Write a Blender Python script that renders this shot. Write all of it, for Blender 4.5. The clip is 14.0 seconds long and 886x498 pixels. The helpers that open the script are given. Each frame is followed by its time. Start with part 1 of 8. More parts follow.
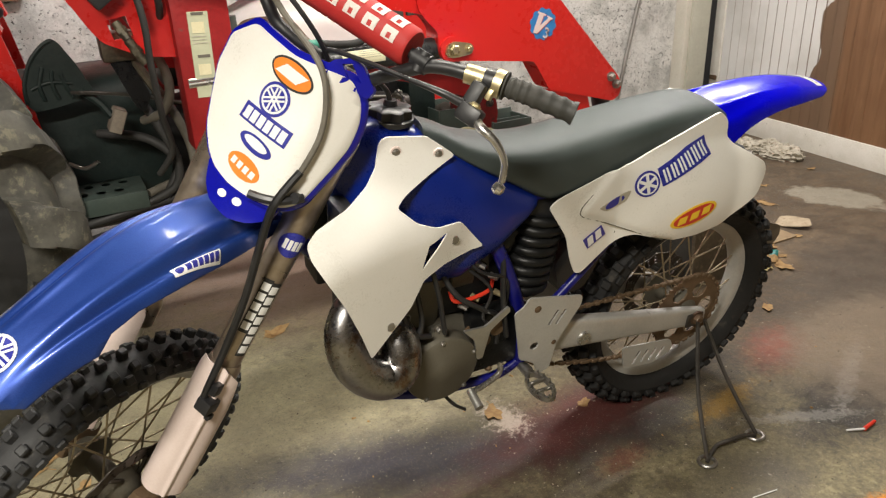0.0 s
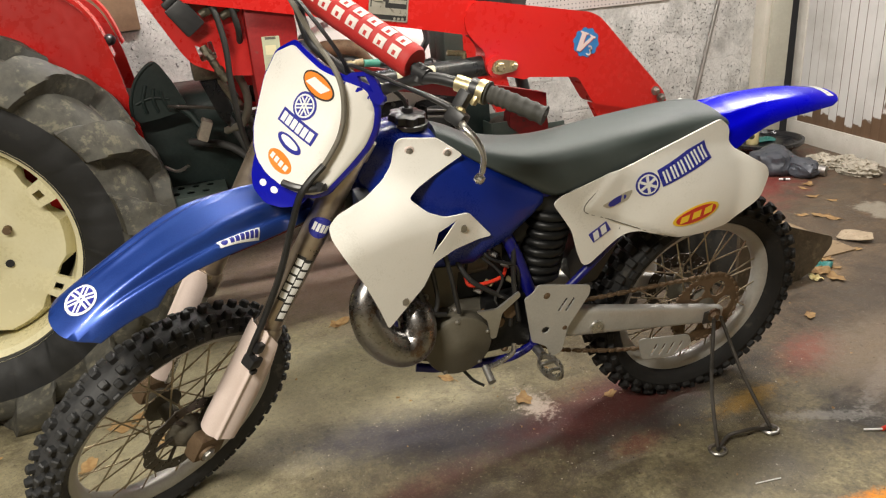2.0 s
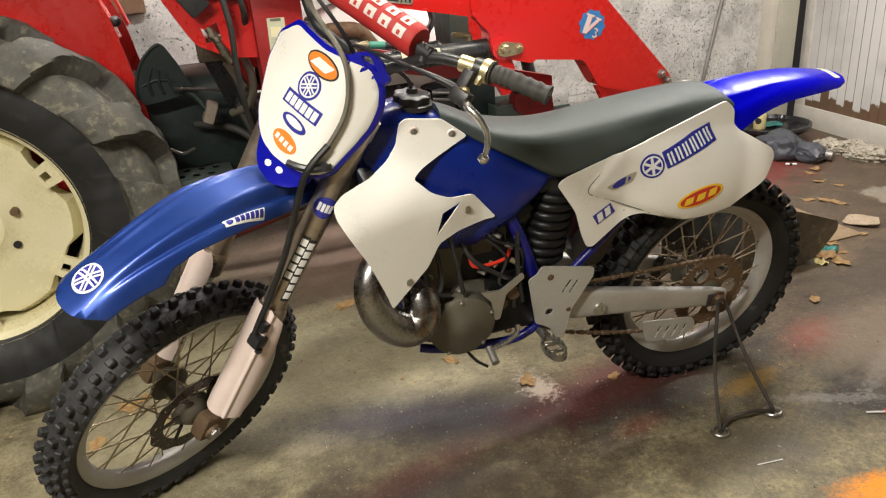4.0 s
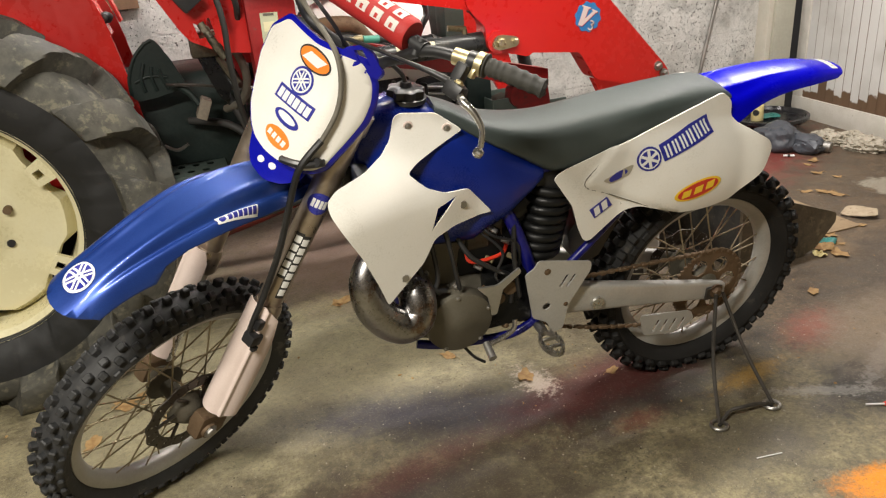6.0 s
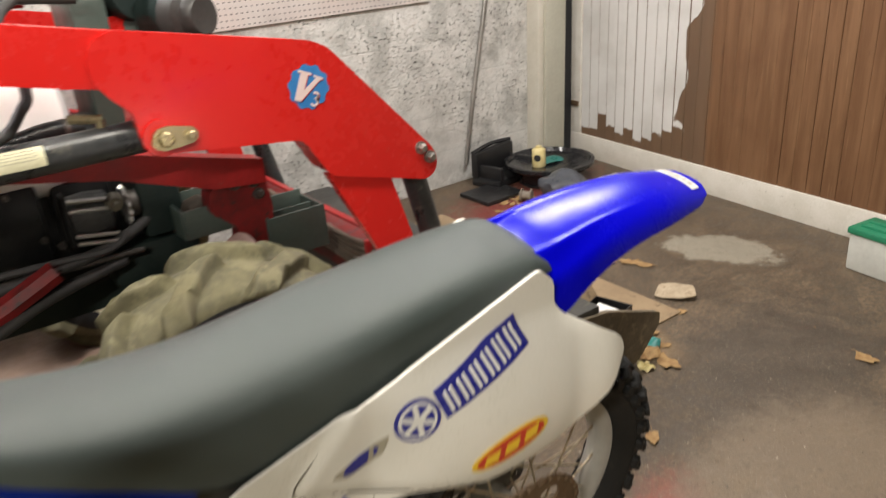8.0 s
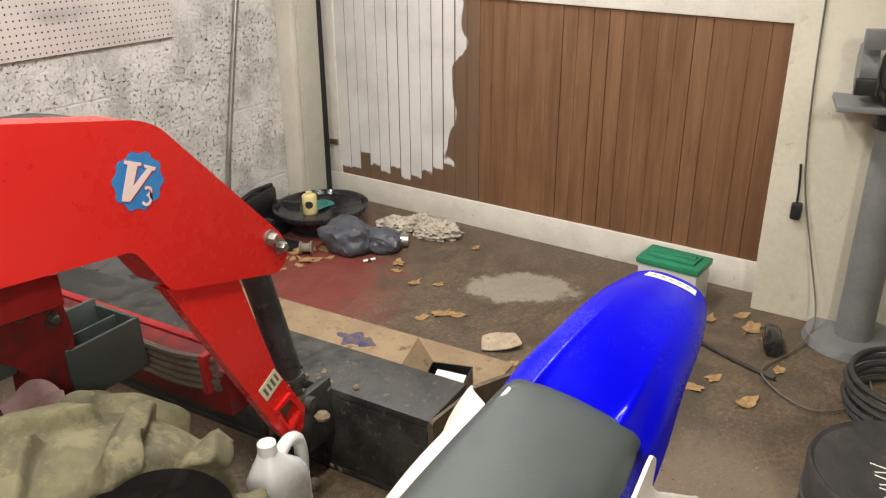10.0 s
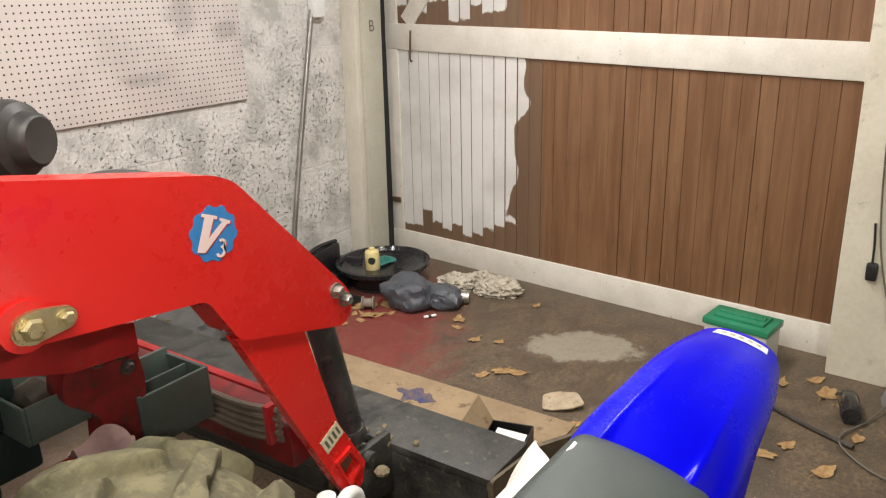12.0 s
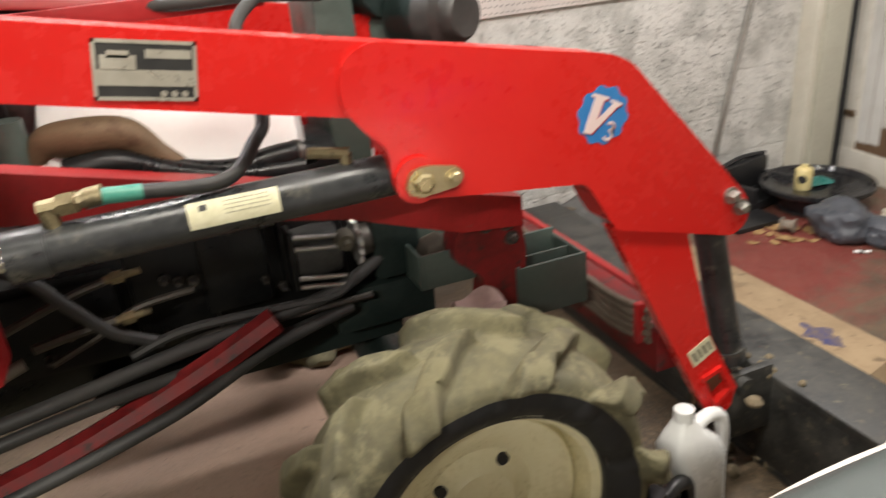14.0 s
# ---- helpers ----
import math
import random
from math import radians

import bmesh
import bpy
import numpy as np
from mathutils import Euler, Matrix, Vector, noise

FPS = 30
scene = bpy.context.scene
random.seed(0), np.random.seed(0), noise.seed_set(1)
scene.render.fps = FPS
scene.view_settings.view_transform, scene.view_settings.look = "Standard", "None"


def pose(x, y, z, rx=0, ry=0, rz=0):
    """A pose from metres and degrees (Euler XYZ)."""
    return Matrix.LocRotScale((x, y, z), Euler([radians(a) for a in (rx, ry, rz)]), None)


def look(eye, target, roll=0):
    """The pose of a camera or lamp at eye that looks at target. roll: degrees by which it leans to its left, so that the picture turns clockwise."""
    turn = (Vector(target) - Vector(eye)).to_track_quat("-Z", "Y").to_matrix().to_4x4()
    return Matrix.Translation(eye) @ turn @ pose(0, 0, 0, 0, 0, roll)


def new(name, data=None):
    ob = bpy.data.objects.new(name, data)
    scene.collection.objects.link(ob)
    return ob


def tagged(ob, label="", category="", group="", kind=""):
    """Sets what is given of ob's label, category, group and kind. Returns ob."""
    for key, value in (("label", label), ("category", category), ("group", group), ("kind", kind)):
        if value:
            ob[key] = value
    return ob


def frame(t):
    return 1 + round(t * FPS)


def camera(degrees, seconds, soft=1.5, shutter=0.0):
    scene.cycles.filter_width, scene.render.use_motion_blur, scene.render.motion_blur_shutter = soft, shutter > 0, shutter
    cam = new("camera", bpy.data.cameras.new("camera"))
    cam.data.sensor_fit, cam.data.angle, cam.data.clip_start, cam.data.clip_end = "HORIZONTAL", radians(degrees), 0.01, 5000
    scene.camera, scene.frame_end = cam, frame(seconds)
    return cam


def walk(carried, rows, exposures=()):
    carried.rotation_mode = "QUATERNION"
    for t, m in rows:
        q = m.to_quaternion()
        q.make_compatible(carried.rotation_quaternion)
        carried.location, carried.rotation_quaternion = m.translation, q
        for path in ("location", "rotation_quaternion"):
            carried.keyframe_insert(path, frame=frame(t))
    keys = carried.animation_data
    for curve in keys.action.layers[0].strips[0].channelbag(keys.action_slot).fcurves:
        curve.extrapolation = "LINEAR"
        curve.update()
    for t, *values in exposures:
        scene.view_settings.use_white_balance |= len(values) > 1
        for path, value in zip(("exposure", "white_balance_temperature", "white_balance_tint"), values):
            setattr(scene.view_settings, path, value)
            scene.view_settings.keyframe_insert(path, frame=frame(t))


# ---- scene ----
cam = camera(61.1, 14.0, 1.2, 0.4)
PATH = [
    (0, (0.072, -1.445, 1.352), (0.884, 0.206, 0.568), -3.2),
    (0.5, (0.087, -1.505, 1.36), (0.833, 0.183, 0.59), -2.6),
    (1, (0.149, -1.651, 1.354), (0.794, 0.082, 0.591), -2.1),
    (1.5, (0.154, -1.737, 1.357), (0.741, 0.025, 0.615), -4.1),
    (2, (0.16, -1.751, 1.358), (0.73, 0.028, 0.643), -5.0),
    (2.5, (0.16, -1.757, 1.355), (0.728, 0.021, 0.635), -5.1),
    (3, (0.159, -1.76, 1.348), (0.718, 0.011, 0.605), -4.8),
    (5.5, (0.161, -1.763, 1.349), (0.694, 0.012, 0.598), -5.5),
    (6, (0.17, -1.751, 1.344), (0.719, 0.015, 0.583), -5.5),
    (6.5, (0.198, -1.687, 1.343), (0.764, 0.058, 0.546), -5.0),
    (7, (0.31, -1.461, 1.327), (0.936, 0.231, 0.466), -4.7),
    (7.5, (0.514, -1.159, 1.358), (1.368, 0.436, 0.506), -5.5),
    (8, (0.802, -0.879, 1.357), (1.844, 0.638, 0.572), -4.8),
    (8.1, (0.834, -0.803, 1.35), (1.907, 0.696, 0.574), -4.7),
    (8.5, (0.839, -0.572, 1.378), (2.11, 0.765, 0.605), -5.0),
    (9, (0.774, -0.397, 1.429), (2.3, 0.626, 0.638), -3.5),
    (9.2, (0.776, -0.351, 1.434), (2.358, 0.575, 0.634), -1.6),
    (11.3, (0.75, -0.355, 1.431), (2.296, 0.704, 0.731), -1.6),
    (11.5, (0.748, -0.359, 1.429), (2.287, 0.723, 0.75), -2.0),
    (12, (0.754, -0.352, 1.431), (2.295, 0.754, 0.796), -2.3),
    (12.5, (0.755, -0.356, 1.433), (2.277, 0.791, 0.824), -2.8),
    (13, (0.746, -0.354, 1.432), (2.107, 0.982, 0.83), -3.5),
    (13.5, (0.822, -0.372, 1.4), (1.845, 1.212, 0.734), -3.3),
    (14, (0.846, -0.366, 1.373), (1.475, 1.36, 0.582), -5.7),
]
walk(cam, [(t, look(eye, target, roll)) for t, eye, target, roll in PATH])

# ---------------------------------------------------------------- light
world = bpy.data.worlds.new("world")
scene.world = world
world.use_nodes = True
world.node_tree.nodes["Background"].inputs["Color"].default_value = (0.55, 0.58, 0.62, 1)
world.node_tree.nodes["Background"].inputs["Strength"].default_value = 0.02


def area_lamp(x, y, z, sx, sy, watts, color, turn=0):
    data = bpy.data.lights.new("unseen_lamp", "AREA")
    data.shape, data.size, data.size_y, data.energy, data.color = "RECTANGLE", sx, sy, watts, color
    ob = new("unseen_lamp", data)
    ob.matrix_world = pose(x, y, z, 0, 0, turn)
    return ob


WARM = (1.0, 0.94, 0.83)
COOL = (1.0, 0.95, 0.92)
# unseen ceiling lamps; their number, places and power are set by brightness
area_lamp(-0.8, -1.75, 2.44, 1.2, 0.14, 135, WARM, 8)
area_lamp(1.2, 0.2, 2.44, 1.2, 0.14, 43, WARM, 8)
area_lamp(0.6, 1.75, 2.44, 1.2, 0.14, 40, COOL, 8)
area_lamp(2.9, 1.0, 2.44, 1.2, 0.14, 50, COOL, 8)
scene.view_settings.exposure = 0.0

# ---------------------------------------------------------------- materials


class Nodes:
    """A small wrapper to write node trees in a few lines."""

    def __init__(self, name):
        self.mat = bpy.data.materials.new(name)
        self.mat.use_nodes = True
        self.tree = self.mat.node_tree
        self.tree.nodes.clear()
        self.out = self.tree.nodes.new("ShaderNodeOutputMaterial")
        self.shader = self.tree.nodes.new("ShaderNodeBsdfPrincipled")
        self.tree.links.new(self.shader.outputs[0], self.out.inputs[0])
        self.coords = self.tree.nodes.new("ShaderNodeTexCoord").outputs["Object"]

    def put(self, socket, value):
        if isinstance(value, bpy.types.NodeSocket):
            self.tree.links.new(value, socket)
        else:
            socket.default_value = value

    def set(self, name, value):
        self.put(self.shader.inputs[name], value)
        return self

    def noise(self, scale, detail=6.0, rough=0.6, vector=None, stretch=None):
        n = self.tree.nodes.new("ShaderNodeTexNoise")
        n.inputs["Scale"].default_value, n.inputs["Detail"].default_value, n.inputs["Roughness"].default_value = scale, detail, rough
        v = vector or self.coords
        if stretch:
            m = self.tree.nodes.new("ShaderNodeVectorMath")
            m.operation = "MULTIPLY"
            self.put(m.inputs[0], v)
            m.inputs[1].default_value = stretch
            v = m.outputs[0]
        self.put(n.inputs["Vector"], v)
        return n.outputs["Fac"]

    def math(self, op, a, b=0.0, c=0.0, clamp=False):
        n = self.tree.nodes.new("ShaderNodeMath")
        n.operation, n.use_clamp = op, clamp
        self.put(n.inputs[0], a), self.put(n.inputs[1], b), self.put(n.inputs[2], c)
        return n.outputs[0]

    def ramp(self, value, lo, hi, out_lo=0.0, out_hi=1.0):
        n = self.tree.nodes.new("ShaderNodeMapRange")
        n.interpolation_type = "SMOOTHSTEP"
        for i, v in enumerate((value, lo, hi, out_lo, out_hi)):
            self.put(n.inputs[i], v)
        return n.outputs[0]

    def mix(self, factor, a, b):
        n = self.tree.nodes.new("ShaderNodeMix")
        n.data_type = "RGBA"
        self.put(n.inputs[0], factor)
        self.put(n.inputs[6], (*a, 1) if isinstance(a, tuple) else a)
        self.put(n.inputs[7], (*b, 1) if isinstance(b, tuple) else b)
        return n.outputs[2]

    def axes(self):
        n = self.tree.nodes.new("ShaderNodeSeparateXYZ")
        self.put(n.inputs[0], self.coords)
        return n.outputs

    def bump(self, height, strength, distance=0.004):
        n = self.tree.nodes.new("ShaderNodeBump")
        n.inputs["Strength"].default_value, n.inputs["Distance"].default_value = strength, distance
        self.put(n.inputs["Height"], height)
        self.put(self.shader.inputs["Normal"], n.outputs[0])
        return self


def surface(name, a, b, rough=0.5, metal=0.0, grain=60.0, patches=6.0, relief=0.15, dirt=None, dirt_at=0.62, coat=0.0, rough_vary=0.15, spec=0.5):
    """Two tones by large patches and fine grain, with dirt in spots and fine relief."""
    n = Nodes(name)
    big, fine = n.noise(patches, 5), n.noise(grain, 4)
    tone = n.math("ADD", n.math("MULTIPLY", big, 0.65), n.math("MULTIPLY", fine, 0.35))
    col = n.mix(n.ramp(tone, 0.35, 0.65), a, b)
    if dirt:
        spots = n.noise(patches * 2.7, 8, 0.7)
        col = n.mix(n.ramp(spots, dirt_at, dirt_at + 0.12, 0.0, 0.85), col, dirt)
    n.set("Base Color", col).set("Metallic", metal).set("Coat Weight", coat).set("Coat Roughness", 0.12).set("Specular IOR Level", spec)
    n.set("Roughness", n.ramp(tone, 0.3, 0.7, max(0.02, rough - rough_vary), min(1.0, rough + rough_vary)))
    n.bump(fine, relief)
    return n.mat


M = {}
M["white_plastic"] = surface("white_plastic", (0.80, 0.78, 0.72), (0.84, 0.82, 0.77), 0.36, grain=220, relief=0.03, dirt=(0.55, 0.47, 0.36), dirt_at=0.70)
M["blue_shiny"] = surface("blue_shiny", (0.004, 0.006, 0.28), (0.006, 0.008, 0.36), 0.2, grain=300, relief=0.02, rough_vary=0.06, coat=0.3)
M["blue_plastic"] = surface("blue_plastic", (0.002, 0.013, 0.165), (0.003, 0.018, 0.20), 0.3, grain=300, relief=0.02, dirt=(0.02, 0.035, 0.15), dirt_at=0.68, rough_vary=0.08)
M["blue_gloss"] = surface("blue_gloss", (0.001, 0.001, 0.46), (0.002, 0.002, 0.54), 0.25, grain=300, relief=0.015, rough_vary=0.05, spec=0.20)
M["blue_fender"] = surface("blue_fender", (0.012, 0.042, 0.235), (0.024, 0.075, 0.34), 0.40, metal=0.5, grain=500, patches=3, relief=0.015, dirt=(0.05, 0.05, 0.22), dirt_at=0.66, rough_vary=0.05, coat=0.35)
M["blue_frame"] = surface("blue_frame", (0.003, 0.004, 0.11), (0.006, 0.007, 0.16), 0.35, relief=0.05, dirt=(0.10, 0.09, 0.08))
M["seat_vinyl"] = surface("seat_vinyl", (0.042, 0.055, 0.053), (0.058, 0.072, 0.070), 0.48, grain=900, patches=5, relief=0.25)
M["rubber"] = surface("rubber", (0.016, 0.017, 0.018), (0.036, 0.036, 0.037), 0.62, relief=0.3, dirt=(0.10, 0.092, 0.080), dirt_at=0.57)
M["grip_rubber"] = surface("grip_rubber", (0.03, 0.03, 0.026), (0.05, 0.047, 0.04), 0.7, relief=0.3)
M["tractor_rubber"] = surface("tractor_rubber", (0.092, 0.085, 0.052), (0.165, 0.15, 0.086), 0.9, grain=45, patches=6, relief=0.5, dirt=(0.20, 0.182, 0.105), dirt_at=0.49)
M["tractor_rubber_dark"] = surface("tractor_rubber_dark", (0.050, 0.049, 0.043), (0.115, 0.110, 0.092), 0.7, grain=45, patches=7, relief=0.4, dirt=(0.20, 0.185, 0.135), dirt_at=0.53)
M["tractor_sidewall"] = surface("tractor_sidewall", (0.010, 0.011, 0.012), (0.018, 0.018, 0.019), 0.6, grain=40, relief=0.2, dirt=(0.035, 0.033, 0.028), dirt_at=0.6)
M["black_plastic"] = surface("black_plastic", (0.012, 0.012, 0.013), (0.022, 0.022, 0.023), 0.42, relief=0.08, dirt=(0.06, 0.055, 0.05), dirt_at=0.66)
M["black_gloss"] = surface("black_gloss", (0.010, 0.010, 0.012), (0.02, 0.02, 0.022), 0.22, relief=0.03, dirt=(0.05, 0.045, 0.04), dirt_at=0.7)
M["alloy"] = surface("alloy", (0.42, 0.41, 0.39), (0.52, 0.51, 0.48), 0.42, 0.85, grain=180, relief=0.1, dirt=(0.20, 0.17, 0.13), dirt_at=0.64)
M["alloy_bright"] = surface("alloy_bright", (0.62, 0.61, 0.58), (0.70, 0.69, 0.66), 0.28, 0.95, relief=0.05, dirt=(0.3, 0.26, 0.2), dirt_at=0.7)
M["alloy_dull"] = surface("alloy_dull", (0.42, 0.41, 0.385), (0.52, 0.51, 0.48), 0.42, 0.35, grain=180, relief=0.08, dirt=(0.26, 0.23, 0.19), dirt_at=0.66)
M["cast_alloy"] = surface("cast_alloy", (0.085, 0.077, 0.058), (0.14, 0.127, 0.098), 0.6, 0.4, grain=260, relief=0.3, dirt=(0.09, 0.07, 0.05), dirt_at=0.55)
M["case_cover"] = surface("case_cover", (0.098, 0.089, 0.066), (0.145, 0.131, 0.100), 0.55, 0.3, grain=240, relief=0.2, dirt=(0.12, 0.10, 0.07), dirt_at=0.6)
M["fork_tube"] = surface("fork_tube", (0.34, 0.28, 0.22), (0.45, 0.38, 0.31), 0.38, 0.8, relief=0.08, dirt=(0.18, 0.13, 0.09), dirt_at=0.62)
M["pipe_steel"] = surface("pipe_steel", (0.24, 0.235, 0.235), (0.36, 0.35, 0.345), 0.30, 1.0, patches=7, grain=120, relief=0.05, dirt=(0.17, 0.10, 0.055), dirt_at=0.52, rough_vary=0.1)
M["steel"] = surface("steel", (0.30, 0.29, 0.27), (0.42, 0.40, 0.37), 0.4, 0.9, relief=0.1, dirt=(0.16, 0.11, 0.07))
M["dark_steel"] = surface("dark_steel", (0.07, 0.065, 0.058), (0.12, 0.11, 0.10), 0.5, 0.8, relief=0.2, dirt=(0.12, 0.08, 0.05))
M["rusty"] = surface("rusty", (0.12, 0.078, 0.045), (0.20, 0.135, 0.08), 0.65, 0.5, grain=200, relief=0.3, dirt=(0.09, 0.05, 0.03), dirt_at=0.55)
M["disc_steel"] = surface("disc_steel", (0.055, 0.048, 0.042), (0.11, 0.098, 0.085), 0.42, 0.85, grain=160, relief=0.1, dirt=(0.12, 0.075, 0.045), dirt_at=0.6)
M["spoke_wire"] = surface("spoke_wire", (0.36, 0.30, 0.20), (0.50, 0.43, 0.31), 0.4, 0.85, relief=0.05, dirt=(0.14, 0.10, 0.06), dirt_at=0.58)
M["rubber_black"] = surface("rubber_black", (0.010, 0.010, 0.010), (0.020, 0.019, 0.018), 0.7, relief=0.3, dirt=(0.05, 0.043, 0.034), dirt_at=0.60, spec=0.3)
M["gold"] = surface("gold", (0.50, 0.42, 0.23), (0.62, 0.54, 0.33), 0.38, 0.85, relief=0.06)
M["guard_plastic"] = surface("guard_plastic", (0.70, 0.57, 0.52), (0.78, 0.66, 0.61), 0.4, grain=260, relief=0.05, dirt=(0.50, 0.38, 0.30), dirt_at=0.66)
M["red_pad"] = surface("red_pad", (0.42, 0.02, 0.02), (0.52, 0.035, 0.03), 0.6, grain=500, relief=0.2, dirt=(0.22, 0.03, 0.02))
M["pad_print"] = surface("pad_print", (0.62, 0.56, 0.52), (0.78, 0.74, 0.70), 0.6, grain=200, relief=0.1, dirt=(0.42, 0.06, 0.05), dirt_at=0.60)
M["red_paint"] = surface("red_paint", (0.62, 0.016, 0.013), (0.66, 0.020, 0.016), 0.30, grain=40, patches=2.5, relief=0.012, dirt=(0.54, 0.04, 0.035), dirt_at=0.76, coat=0.2)
# darker copy of the red paint, with shadow put into the base colour
M["red_shaded"] = surface("red_shaded", (0.25, 0.009, 0.010), (0.36, 0.014, 0.015), 0.45, grain=90, relief=0.06, dirt=(0.16, 0.06, 0.05), dirt_at=0.62)
M["green_cast"] = surface("green_cast", (0.010, 0.018, 0.017), (0.020, 0.031, 0.028), 0.5, grain=90, relief=0.2, dirt=(0.045, 0.042, 0.034), dirt_at=0.62, spec=0.3)
# darkest red: black grease, plus the shade on these parts
M["red_grimy_shaded"] = surface("red_grimy_shaded", (0.10, 0.006, 0.007), (0.20, 0.009, 0.010), 0.5, grain=70, patches=14, relief=0.12, dirt=(0.03, 0.018, 0.016), dirt_at=0.54)
M["paper_cream"] = surface("paper_cream", (0.60, 0.57, 0.38), (0.70, 0.67, 0.48), 0.6, grain=120, patches=30, relief=0.03, dirt=(0.34, 0.30, 0.18), dirt_at=0.62)
M["hose_brown"] = surface("hose_brown", (0.095, 0.075, 0.055), (0.16, 0.13, 0.10), 0.65, relief=0.1, dirt=(0.05, 0.04, 0.03), dirt_at=0.58)
M["alternator_grey"] = surface("alternator_grey", (0.035, 0.036, 0.036), (0.075, 0.075, 0.073), 0.5, 0.5, grain=160, relief=0.3, dirt=(0.015, 0.014, 0.013), dirt_at=0.55)
M["green_sheet"] = surface("green_sheet", (0.050, 0.070, 0.062), (0.068, 0.092, 0.080), 0.45, grain=90, relief=0.05, dirt=(0.16, 0.14, 0.11), dirt_at=0.64)
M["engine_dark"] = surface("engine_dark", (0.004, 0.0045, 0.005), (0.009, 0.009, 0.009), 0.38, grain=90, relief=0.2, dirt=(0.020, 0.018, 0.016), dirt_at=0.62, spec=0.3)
M["cream_rim"] = surface("cream_rim", (0.76, 0.70, 0.45), (0.82, 0.77, 0.53), 0.34, grain=90, patches=4, relief=0.04, dirt=(0.42, 0.33, 0.2), dirt_at=0.68)
M["hose"] = surface("hose", (0.022, 0.022, 0.022), (0.042, 0.041, 0.039), 0.6, relief=0.1, dirt=(0.10, 0.09, 0.075))
M["hose_grey"] = surface("hose_grey", (0.115, 0.105, 0.085), (0.17, 0.155, 0.125), 0.6, relief=0.1)
M["hose_green"] = surface("hose_green", (0.05, 0.27, 0.20), (0.12, 0.33, 0.26), 0.5, relief=0.1)
M["brass"] = surface("brass", (0.20, 0.165, 0.095), (0.32, 0.265, 0.15), 0.45, 0.6, grain=160, relief=0.2, dirt=(0.09, 0.075, 0.05), dirt_at=0.5)
M["fitting_grime"] = surface("fitting_grime", (0.07, 0.060, 0.042), (0.15, 0.13, 0.09), 0.5, 0.5, grain=160, relief=0.2, dirt=(0.04, 0.035, 0.028), dirt_at=0.5)
M["blue_smear"] = surface("blue_smear", (0.04, 0.045, 0.14), (0.16, 0.12, 0.10), 0.8, grain=120, patches=22, relief=0.05)
M["label_green"] = surface("label_green", (0.50, 0.52, 0.36), (0.58, 0.59, 0.42), 0.55, relief=0.02, dirt=(0.34, 0.32, 0.2), dirt_at=0.62)
M["ram_paint"] = surface("ram_paint", (0.020, 0.022, 0.024), (0.045, 0.047, 0.048), 0.34, grain=70, patches=9, relief=0.15, dirt=(0.10, 0.095, 0.08), dirt_at=0.55)
M["print_dark"] = surface("print_dark", (0.02, 0.02, 0.02), (0.035, 0.033, 0.03), 0.6, relief=0.0)
M["print_blue"] = surface("print_blue", (0.025, 0.03, 0.26), (0.03, 0.035, 0.30), 0.35, relief=0.0)
M["print_white"] = surface("print_white", (0.80, 0.80, 0.78), (0.84, 0.84, 0.82), 0.4, relief=0.0)
M["print_orange"] = surface("print_orange", (0.85, 0.20, 0.02), (0.9, 0.25, 0.03), 0.4, relief=0.0)
M["print_red"] = surface("print_red", (0.55, 0.03, 0.02), (0.6, 0.05, 0.03), 0.4, relief=0.0)
M["print_yellow"] = surface("print_yellow", (0.85, 0.55, 0.03), (0.88, 0.6, 0.05), 0.4, relief=0.0)
M["print_sky"] = surface("print_sky", (0.03, 0.19, 0.50), (0.05, 0.23, 0.55), 0.4, relief=0.0, dirt=(0.12, 0.2, 0.35))
M["print_pink"] = surface("print_pink", (0.80, 0.62, 0.60), (0.82, 0.66, 0.64), 0.4, relief=0.0)
M["red_wire"] = surface("red_wire", (0.65, 0.03, 0.015), (0.75, 0.05, 0.02), 0.4, relief=0.0)
M["grey_label"] = surface("grey_label", (0.45, 0.42, 0.35), (0.55, 0.52, 0.44), 0.4, 0.4, relief=0.0)
M["white_bottle"] = surface("white_bottle", (0.72, 0.73, 0.72), (0.78, 0.79, 0.78), 0.35, relief=0.02, dirt=(0.5, 0.48, 0.42), dirt_at=0.7)
M["white_cover"] = surface("white_cover", (0.88, 0.88, 0.87), (0.92, 0.92, 0.91), 0.4, relief=0.03, dirt=(0.5, 0.48, 0.45), dirt_at=0.72)
M["cardboard_pale"] = surface("cardboard_pale", (0.38, 0.30, 0.20), (0.50, 0.41, 0.29), 0.85, grain=90, patches=20, relief=0.2, dirt=(0.22, 0.16, 0.10), dirt_at=0.56)
M["cardboard"] = surface("cardboard", (0.27, 0.19, 0.11), (0.36, 0.265, 0.16), 0.85, relief=0.1, dirt=(0.13, 0.09, 0.055), dirt_at=0.56)
M["leaf"] = surface("leaf", (0.26, 0.145, 0.055), (0.40, 0.26, 0.115), 0.75, patches=30, relief=0.2, dirt=(0.15, 0.075, 0.03))
M["bag_grey"] = surface("bag_grey", (0.055, 0.062, 0.075), (0.085, 0.092, 0.108), 0.4, relief=0.2, patches=15)
M["sack_grey"] = surface("sack_grey", (0.075, 0.074, 0.072), (0.115, 0.112, 0.106), 0.8, grain=200, patches=9, relief=0.2, dirt=(0.05, 0.045, 0.04), dirt_at=0.6)
M["rag"] = surface("rag", (0.38, 0.345, 0.27), (0.55, 0.50, 0.41), 0.9, patches=20, relief=0.4, dirt=(0.16, 0.13, 0.09), dirt_at=0.52)
M["can_yellow"] = surface("can_yellow", (0.70, 0.58, 0.25), (0.76, 0.66, 0.35), 0.4, relief=0.05, dirt=(0.45, 0.35, 0.15))
